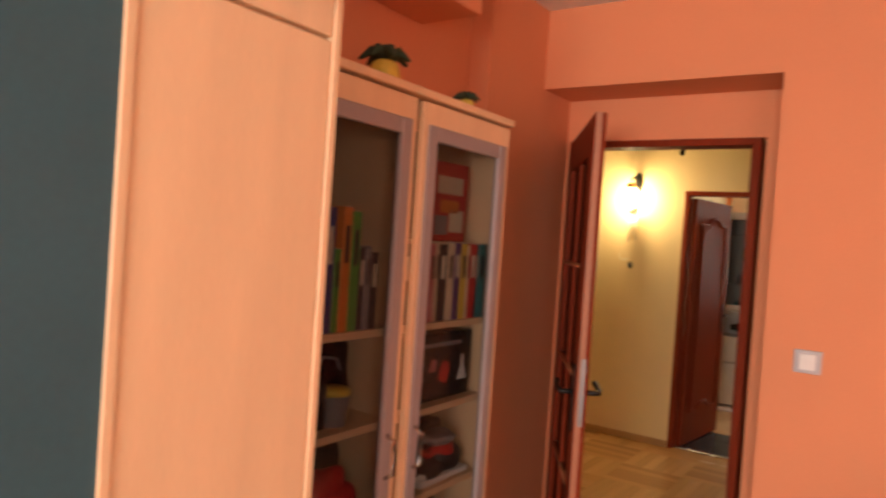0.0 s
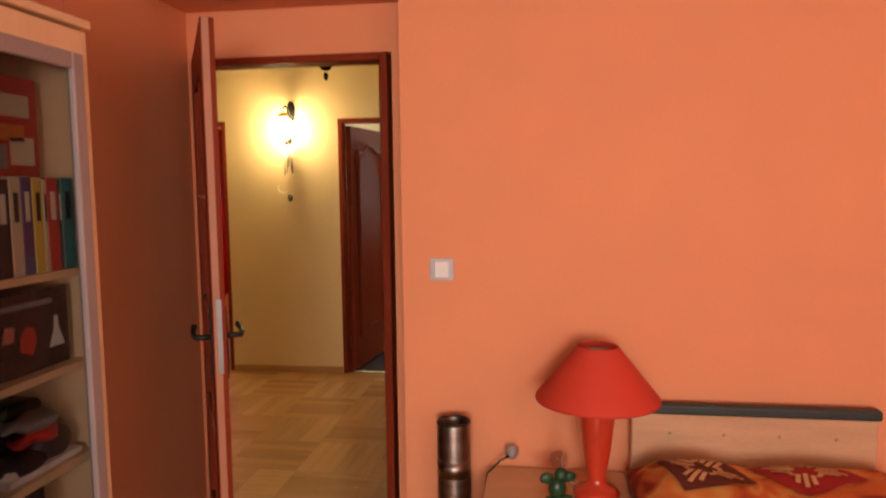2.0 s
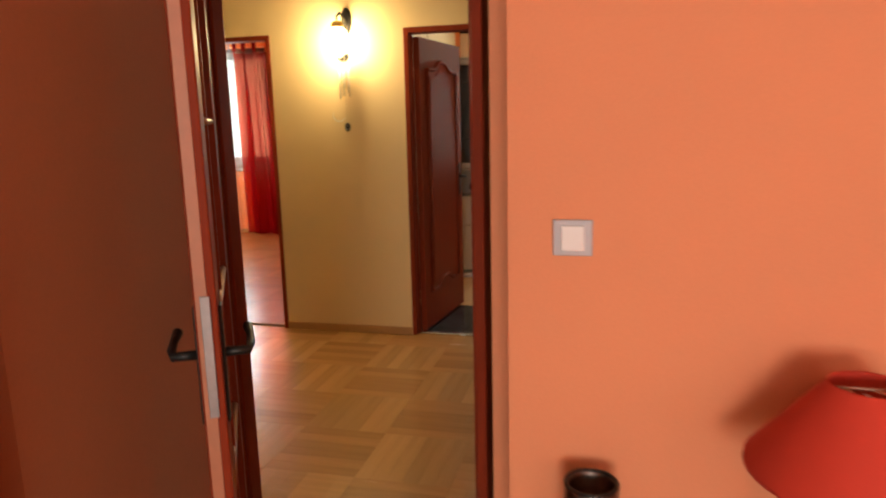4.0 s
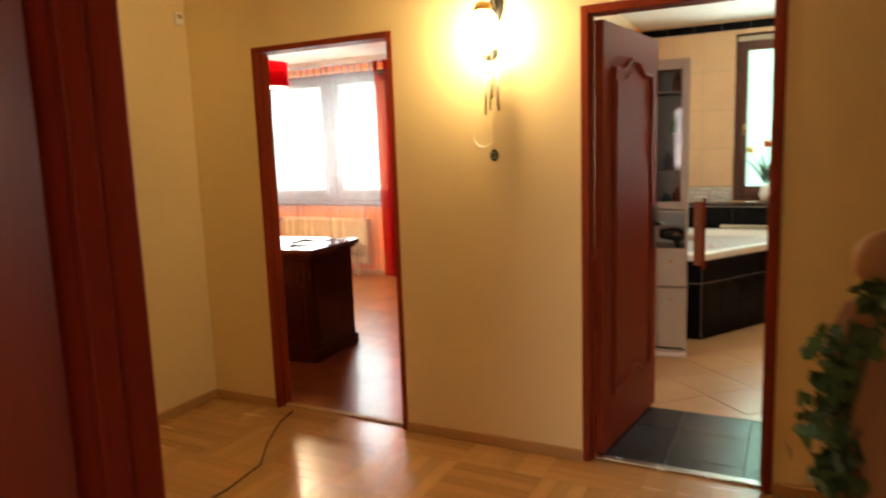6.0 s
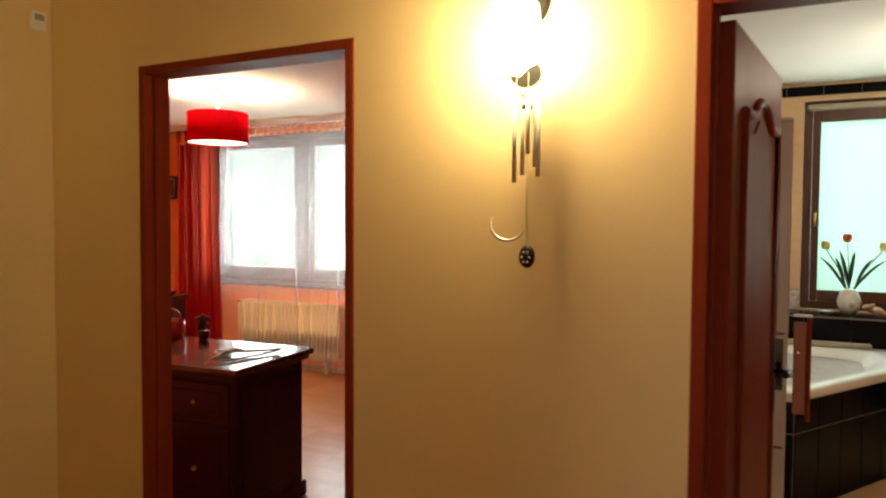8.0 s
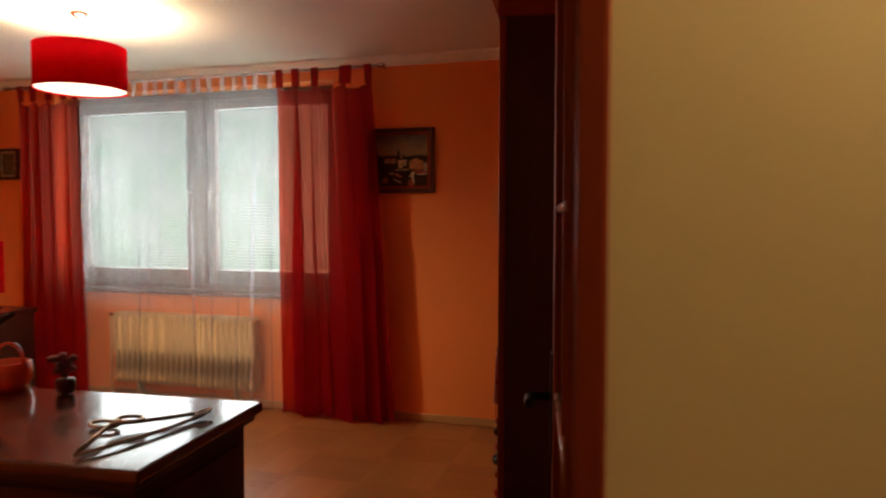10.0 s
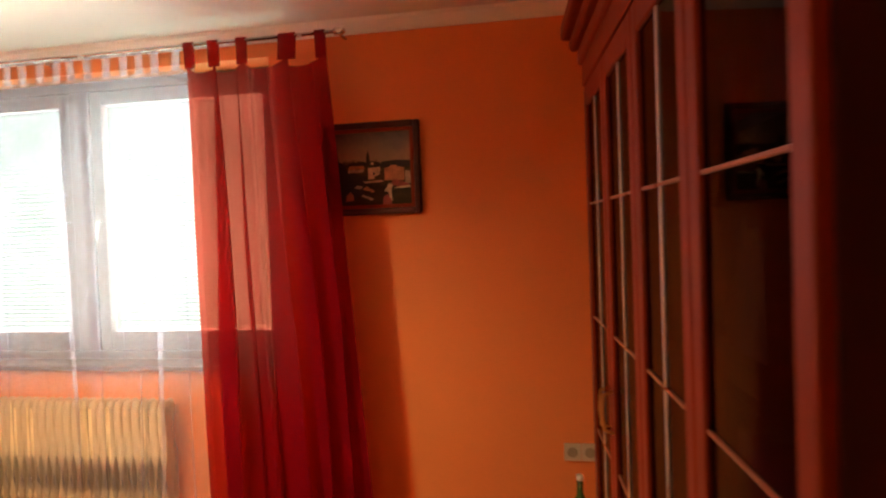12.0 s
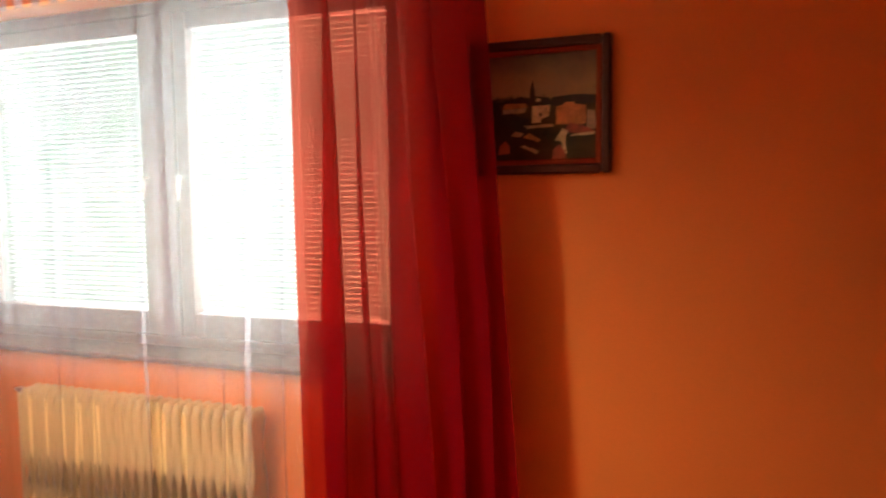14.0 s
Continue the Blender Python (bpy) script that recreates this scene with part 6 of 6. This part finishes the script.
# tiled ledge along the window wall
structure("ledge", bx(-1.748, 9.515, 0.0, 1.298, 9.748, 0.862), GROUTDARK, "black tiled ledge below the bathroom window")
LEDGE = bpy.data.objects["ledge"]


def tile_piece(parent, me, m):
    s = new("tile", me)
    s.parent = parent
    s.matrix_local = m
    return s


tile_a = mesh("tile", bx(0, -0.007, 0, 0.297, 0, 0.197, bevel=0.0025), BLACKTILE)
for i in range(10):
    for j in range(4):
        tile_piece(LEDGE, tile_a, pose(-1.745 + 0.30 * i, 9.515, 0.05 + 0.20 * j))
tile_t = mesh("tile", bx(0, 0, 0, 0.297, 0.24, 0.012, bevel=0.003), BLACKTILE)
for i in range(10):
    tile_piece(LEDGE, tile_t, pose(-1.745 + 0.30 * i, 9.505, 0.862))
# black border under the ceiling, patterned border above the ledge
border = structure("trim_3", bx(-1.748, 9.744, 2.51, 1.298, 9.749, 2.585), GROUTDARK, "black tile border under the bathroom ceiling")
tile_b = mesh("tile", bx(0, -0.006, 0, 0.247, 0, 0.071, bevel=0.002), BLACKTILE)
for i in range(12):
    tile_piece(border, tile_b, pose(-1.746 + 0.25 * i, 9.744, 2.512))
DECO = mat("white_border_tile", (0.72, 0.70, 0.66), 0.2, 0.25, 28, 60, 0.02, dark=(0.25, 0.27, 0.33))
deco = structure("trim_4", bx(-1.748, 9.744, 0.876, -0.875, 9.749, 1.03), GROUT, "white patterned tile border beside the window")
tile_d = mesh("tile", bx(0, -0.006, 0, 0.197, 0, 0.148, bevel=0.002), DECO)
for i in range(4):
    tile_piece(deco, tile_d, pose(-1.672 + 0.2 * i, 9.744, 0.879))
# large peach wall tiles
wt = structure("trim_5", bx(-1.748, 9.7455, 1.032, -0.875, 9.749, 2.508), GROUT, "large peach wall tiles beside the window")
tile_e = mesh("tile", bx(0, -0.004, 0, 0.288, 0, 0.366, bevel=0.0015), PEACH)
for i in range(3):
    for j in range(4):
        tile_piece(wt, tile_e, pose(-1.742 + 0.29 * i, 9.7455, 1.035 + 0.3685 * j))

# corner bathtub
TUB = [(-1.745, 7.78), (-0.93, 7.80), (-0.335, 8.775), (-0.30, 9.49), (-1.745, 9.49)]


def flat(bm, pts, z0, z1):
    a = [bm.verts.new((x, y, z0)) for x, y in pts]
    b = [bm.verts.new((x, y, z1)) for x, y in pts]
    bm.faces.new(a[::-1])
    bm.faces.new(b)
    for i in range(len(a)):
        j = (i + 1) % len(a)
        bm.faces.new((a[i], a[j], b[j], b[i]))
    return bm


def shrink(pts, k, c):
    return [(c[0] + (x - c[0]) * k, c[1] + (y - c[1]) * k) for x, y in pts]


def rounded(pts, n=8, cut=0.3):
    out = []
    for i in range(len(pts)):
        p0, p1, p2 = (Vector(pts[i - 1]), Vector(pts[i]), Vector(pts[(i + 1) % len(pts)]))
        a, b = p1 + (p0 - p1) * cut, p1 + (p2 - p1) * cut
        for k in range(n + 1):
            t = k / n
            out.append(tuple((1 - t) ** 2 * a + 2 * t * (1 - t) * p1 + t * t * b))
    return out


tub = thing("corner_bathtub", "white corner bathtub in a black tiled surround", "bathtub", (0, 0, 0))
part("surround", flat(bmesh.new(), TUB, 0.0, 0.60), GROUTDARK, tub, "grey-jointed surround under the tub")
cen = (-1.05, 8.75)
bm = bmesh.new()
outer = rounded([(x, y) for x, y in shrink(TUB, 1.015, cen)], 6, 0.06)
rim_in = rounded(shrink(TUB, 0.84, cen), 6, 0.32)
mid = rounded(shrink(TUB, 0.74, cen), 6, 0.36)
low = rounded(shrink(TUB, 0.55, cen), 6, 0.4)
rings = []
for pts, z in ((outer, 0.602), (outer, 0.64), (shrink(outer, 0.99, cen), 0.65), (rim_in, 0.652), (mid, 0.60), (shrink(mid, 0.93, cen), 0.42), (low, 0.22)):
    rings.append([bm.verts.new((min(x, 9) if x > -1.745 else -1.744, min(y, 9.495), z)) for x, y in pts])
for a, b in zip(rings, rings[1:]):
    for i in range(len(a)):
        j = (i + 1) % len(a)
        bm.faces.new((a[i], a[j], b[j], b[i])).smooth = True
bm.faces.new(rings[-1])
part("basin", bm, ENAMEL, tub, "glossy white acrylic basin")
part("headrest", bx(-0.95, 9.40, 0.652, -0.42, 9.47, 0.69, bevel=0.012, seg=2), IVORY, tub, "cream headrest")
part("tap", tube(bmesh.new(), [(-1.02, 8.05, 0.65), (-1.02, 8.05, 0.74), (-1.03, 8.08, 0.77), (-1.05, 8.14, 0.77), (-1.06, 8.16, 0.74)], 0.012, 10), STEEL, tub)
part("jet_knob", lathe(bmesh.new(), [(0.02, 0.652), (0.02, 0.67), (0.012, 0.675)], 14, (-0.90, 8.1, 0)), STEEL, tub)
for (ax, ay), (bx_, by) in zip(TUB[:3], TUB[1:4]):
    v = Vector((bx_ - ax, by - ay))
    ang = math.degrees(math.atan2(v.y, v.x))
    n = max(1, round(v.length / 0.25))
    w = v.length / n
    for z0, hh in ((0.0, 0.425), (0.43, 0.165)):
        me = mesh("tile", bx(0.002, -0.008, 0.002, w - 0.002, 0, hh, bevel=0.0025), BLACKTILE)
        for k in range(n):
            tile_piece(tub, me, pose(ax + v.x * k / n, ay + v.y * k / n, z0, 0, 0, ang))

# tall bathroom cabinet
bc = thing("bathroom_cabinet", "tall ivory bathroom cabinet with a glazed upper door", "cabinet", (-1.374, 7.26, 0), 7)
part("side_panel", bx(0, 0.015, 0.05, 0.018, 0.34, 2.00), IVORY, bc)
part("side_panel", bx(0.387, 0.015, 0.05, 0.405, 0.34, 2.00), IVORY, bc)
part("back_panel", bx(0.018, 0.33, 0.05, 0.387, 0.34, 2.00), IVORY, bc)
part("top", bx(0, 0.0, 2.00, 0.405, 0.34, 2.02, bevel=0.003), IVORY, bc)
for z in (0.05, 0.76, 1.02):
    part("board", bx(0.018, 0.01, z - 0.018, 0.387, 0.33, z), IVORY, bc)
for z in (1.28, 1.53, 1.80):
    part("glass_shelf", bx(0.02, 0.02, z, 0.385, 0.325, z + 0.008), IVORY, bc)
dr = part("glazed_door", bx(0.0, -0.004, 1.03, 0.05, 0.014, 2.00, bevel=0.003), IVORY, bc)
for a in ((0.355, 1.03, 0.405, 2.00), (0.05, 1.03, 0.355, 1.08), (0.05, 1.95, 0.355, 2.00)):
    part("door_rail", bx(a[0], -0.004, a[1], a[2], 0.014, a[3], bevel=0.003), IVORY, dr)
part("glass", bx(0.05, 0.004, 1.08, 0.355, 0.008, 1.95), DIMGLASS, dr).visible_shadow = False
for z0, z1, n in ((0.50, 0.75, "drawer"), (0.07, 0.49, "lower_door")):
    d2 = part(n, bx(0.002, -0.004, z0, 0.403, 0.014, z1, bevel=0.004), IVORY, bc)
    part("knob", lathe(bmesh.new(), [(0.006, 0), (0.012, 0.012), (0.009, 0.02)], 12, (0.30, -0.004, z1 - 0.08), Matrix.Rotation(radians(90), 4, "X")), BRASS, d2)
part("plinth", bx(-0.005, -0.01, 0, 0.41, 0.32, 0.035, bevel=0.006), WHITEPL, bc)
for (x, z, r, h, m) in ((0.26, 1.289, 0.03, 0.12, BOOKCOL[9]), (0.33, 1.289, 0.025, 0.09, WHITEPL), (0.30, 1.539, 0.03, 0.15, BOOKCOL[2]), (0.31, 1.809, 0.025, 0.13, TERRA), (0.25, 1.03, 0.03, 0.1, BOOKCOL[5]), (0.32, 1.03, 0.028, 0.14, TERRA)):
    o = thing("toiletry_bottle", "small toiletry bottle in the bathroom cabinet", "bottle", (-1.374 + x, 7.38, z))
    part("body", lathe(bmesh.new(), [(0, 0), (r, 0), (r, h * 0.7), (r * 0.4, h * 0.82), (r * 0.4, h)], 14), m, o)
hd = thing("hair_dryer", "black hair dryer lying in the open cabinet niche", "hair dryer", (-1.07, 7.36, 0.761))
part("barrel", tube(bmesh.new(), [(-0.09, 0, 0.09), (0.0, 0, 0.09), (0.07, 0, 0.085)], [0.03, 0.045, 0.035], 14), GLOSSBLACK, hd)
part("grip", tube(bmesh.new(), [(0.02, 0, 0.06), (0.03, 0, 0.0)], 0.02, 10), GLOSSBLACK, hd)

wp = thing("wooden_rack", "small varnished wooden rack beside the bathtub", "rack", (-0.948, 7.42, 0.60))
part("panel", bx(0.0, 0, 0.03, 0.055, 0.016, 0.47, bevel=0.004), MUNTIN, wp)
part("post", bx(0.055, -0.004, 0.0, 0.075, 0.02, 0.495, bevel=0.004), CHERRY, wp)
part("peg", tube(bmesh.new(), [(0.02, 0, 0.33), (0.02, -0.03, 0.33)], 0.006, 8), STEEL, wp)
part("cap", bx(-0.003, -0.006, 0.495, 0.078, 0.022, 0.507, bevel=0.003), WHITEPL, wp)
part("bracket", bx(-0.045, 0.002, 0.2, 0.0, 0.012, 0.24), STEEL, wp)

va = thing("vase", "white oval vase with artificial tulips on the ledge", "vase", (-0.552, 9.63, 0.875))
part("body", lathe(bmesh.new(), [(0, 0), (0.045, 0), (0.075, 0.06), (0.08, 0.10), (0.06, 0.155), (0.035, 0.185), (0.03, 0.185)], 24), ENAMEL, va, "white ceramic body with a round hole")
# No real opening: a grey disc paints the shaded depth of the hole.
part("hole", lathe(bmesh.new(), [(0.0, 0), (0.02, 0.0), (0.02, 0.003), (0, 0.003)], 16, (0.01, -0.079, 0.07), Matrix.Rotation(radians(90), 4, "X")), GREYFRAME, va)
TUL = [mat("orange_tulip", (0.80, 0.12, 0.02), 0.5, 0.15, 20, 90, 0.05), mat("yellow_tulip", (0.80, 0.70, 0.20), 0.5, 0.1, 20, 90, 0.05)]
for dx, dz, k in ((-0.16, 0.485, 1), (-0.02, 0.54, 0), (0.21, 0.48, 1)):
    tu = part("tulip", tube(bmesh.new(), [(dx * 0.1, 0, 0.17), (dx * 0.45, 0, 0.17 + (dz - 0.17) * 0.5), (dx, 0, dz)], 0.004, 6), LEAFDARK, va, "artificial tulip")
    bm = bmesh.new()
    for p in range(6):
        a = p * math.pi / 3
        ball(bm, (dx + 0.014 * math.cos(a), 0.014 * math.sin(a), dz + 0.02), 0.024, 2, (0.7, 0.7, 1.35))
    part("flower", bm, TUL[k], tu)
    for s in (-1, 1):
        b2 = bmesh.new()
        ring = []
        for q in range(9):
            t = q / 8
            c = Vector((dx * 0.15 + (dx * 0.75 + s * 0.05) * t, 0.01 * s, 0.18 + (dz - 0.26) * t + 0.03 * math.sin(t * 3)))
            w = 0.014 * math.sin(math.pi * (0.08 + 0.92 * t)) ** 0.7
            ring.append((b2.verts.new(c + Vector((-w, 0.006, 0.004))), b2.verts.new(c + Vector((0, -0.006, 0))), b2.verts.new(c + Vector((w, 0.006, 0.004)))))
        for r0, r1 in zip(ring, ring[1:]):
            for q in range(2):
                b2.faces.new((r0[q], r0[q + 1], r1[q + 1], r1[q])).smooth = True
        lf = part("leaf", b2, LEAFDARK, tu)
        so = lf.modifiers.new("thick", "SOLIDIFY")
        so.thickness = 0.003
sh = thing("sea_shell", "large pinkish sea shell on the ledge", "shell", (-0.415, 9.62, 0.875))
bm = bmesh.new()
for k in range(9):
    ball(bm, (0.05 * math.cos(k * 0.7) * (1 - k / 11), 0.03 * math.sin(k * 0.7), 0.03 + 0.006 * k), 0.035 * (1 - k / 14), 2, (1, 0.8, 0.85))
part("body", bm, mat("shell", (0.70, 0.42, 0.28), 0.5, 0.25, 25, 90, 0.2), sh)
so_ = thing("soap_dish", "small white dish on the ledge", "dish", (-0.70, 9.60, 0.875))
part("bowl", lathe(bmesh.new(), [(0, 0), (0.03, 0), (0.06, 0.02), (0.055, 0.022), (0.0, 0.008)], 20), ENAMEL, so_)
bl_ = thing("ceiling_lamp", "round lit bathroom ceiling lamp", "lamp", (-0.2, 8.35, 2.6))
part("base", lathe(bmesh.new(), [(0.0, -0.03), (0.09, -0.03), (0.10, 0.0)], 28), BRASS, bl_)
part("globe", lathe(bmesh.new(), [(0.0, -0.11), (0.05, -0.10), (0.08, -0.06), (0.085, -0.03)], 28), OPAL, bl_, "glowing glass dome").visible_shadow = False

# outside: hazy bright garden beyond both windows
bdp = structure("backdrop", bx(-26, 16, -0.345, 12, 16.1, 13), GARDEN, "bright hazy trees far outside the windows")

# ---- floors ----
def parquet(name, x0, x1, y0, y1, ox, oy, s, rows, near, woods, gap, label):
    """Basket-weave parquet: squares of s, each of `rows` staves, alternating in direction and in painted sheen."""
    root = structure(name, bx(x0, y0, -0.3, x1, y1, -0.006), gap, label)
    g = 0.0003
    w = s / rows
    pair = [mesh("stave", bx(g, g, -0.006, s - g, w - g, 0.0, bevel=0.0004), wood) for wood in woods]
    count = 0
    verts, faces, tones = [], [], []
    for i in range(math.floor((x0 - ox) / s), math.ceil((x1 - ox) / s)):
        for j in range(math.floor((y0 - oy) / s), math.ceil((y1 - oy) / s)):
            sx, sy = ox + i * s, oy + j * s
            for k in range(rows):
                a, b, c, d = (sx, sy + k * w, sx + s, sy + (k + 1) * w) if (i + j) % 2 else (sx + k * w, sy, sx + (k + 1) * w, sy + s)
                inside = a >= x0 - 1e-6 and b >= y0 - 1e-6 and c <= x1 + 1e-6 and d <= y1 + 1e-6
                cx, cy = (a + c) / 2, (b + d) / 2
                if inside and near(cx, cy) and count < 300:
                    o = new("stave", pair[(i + j) % 2])
                    o.parent = root
                    o.matrix_world = pose(sx, sy + k * w, 0) if (i + j) % 2 else pose(sx + (k + 1) * w, sy, 0, 0, 0, 90)
                    count += 1
                else:
                    a, b, c, d = max(a, x0) + g, max(b, y0) + g, min(c, x1) - g, min(d, y1) - g
                    if c - a > 0.004 and d - b > 0.004:
                        n = len(verts)
                        verts += [(a, b, -0.006), (c, b, -0.006), (c, d, -0.006), (a, d, -0.006), (a, b, 0), (c, b, 0), (c, d, 0), (a, d, 0)]
                        faces += [(n + 4, n + 5, n + 6, n + 7), (n, n + 1, n + 5, n + 4), (n + 1, n + 2, n + 6, n + 5), (n + 2, n + 3, n + 7, n + 6), (n + 3, n, n + 4, n + 7)]
                        tones += [(i + j) % 2] * 5
    me2 = bpy.data.meshes.new("staves")
    me2.from_pydata(verts, [], faces)
    for wood in woods:
        me2.materials.append(wood)
    me2.polygons.foreach_set("material_index", tones)
    o = new("staves", me2)
    o.parent = root
    tagged(o, "further oak staves of the same parquet", "", "", "stuff")


parquet("floor_2", -3.727, 3.0, 2.95, 5.55, -1.74, 5.26, 0.42, 6, lambda x, y: -3.0 < x < -0.2 and y > 3.6, OAK, DARKGAP, "varnished oak parquet in basket weave, hall")
parquet("floor_3", -8.0, -1.85, 5.55, 9.8, -4.02, 8.70, 0.42, 6, lambda x, y: -4.7 < x < -2.6 and y > 6.9, REDOAK, REDGAP, "varnished reddish oak parquet in basket weave, study")
base = structure("floor_4", bx(-1.85, 5.552, -0.3, 3.0, 9.8, -0.008), GROUT, "tiled bathroom floor, dark by the door and beige beyond")
tile_s = mesh("tile", bx(0.002, 0.002, -0.006, 0.333, 0.333, 0.001, bevel=0.0015), SLATE)
tile_s2 = mesh("tile", bx(0.002, 0.002, -0.006, 0.333, 0.274, 0.001, bevel=0.0015), SLATE)
for i in range(-2, 5):
    x = -0.843 + 0.335 * i
    tile_piece(base, tile_s, pose(x, 5.692, 0))
    tile_piece(base, tile_s2, pose(x, 6.027, 0))
tile_j = mesh("tile", bx(0.002, 0.002, -0.006, 0.333, 0.115, 0.001, bevel=0.0015), SLATE)
for i in range(-2, 5):
    tile_piece(base, tile_j, pose(-0.843 + 0.335 * i, 5.577, 0))
t = 0.33
tile_l = mesh("tile", bx(0.0015, 0.0015, -0.006, t - 0.0015, t - 0.0015, 0.0, bevel=0.0012), LIGHTTILE)
r2 = math.sqrt(0.5)
for i in range(-16, 17):
    for j in range(-16, 17):
        cx, cy = -0.767 + (i - j) * t * r2, 6.84 + (i + j) * t * r2
        if -1.75 < cx < 1.25 and 6.305 + t * r2 - 0.01 < cy < 9.5:
            tile_piece(base, tile_l, pose(cx, cy - t * r2, 0, 0, 0, 45))
part("edge_tiles", bx(-1.75, 6.304, -0.0075, 1.3, 9.5, -0.0035), LIGHTTILE, base, "cut beige tiles along the edges")
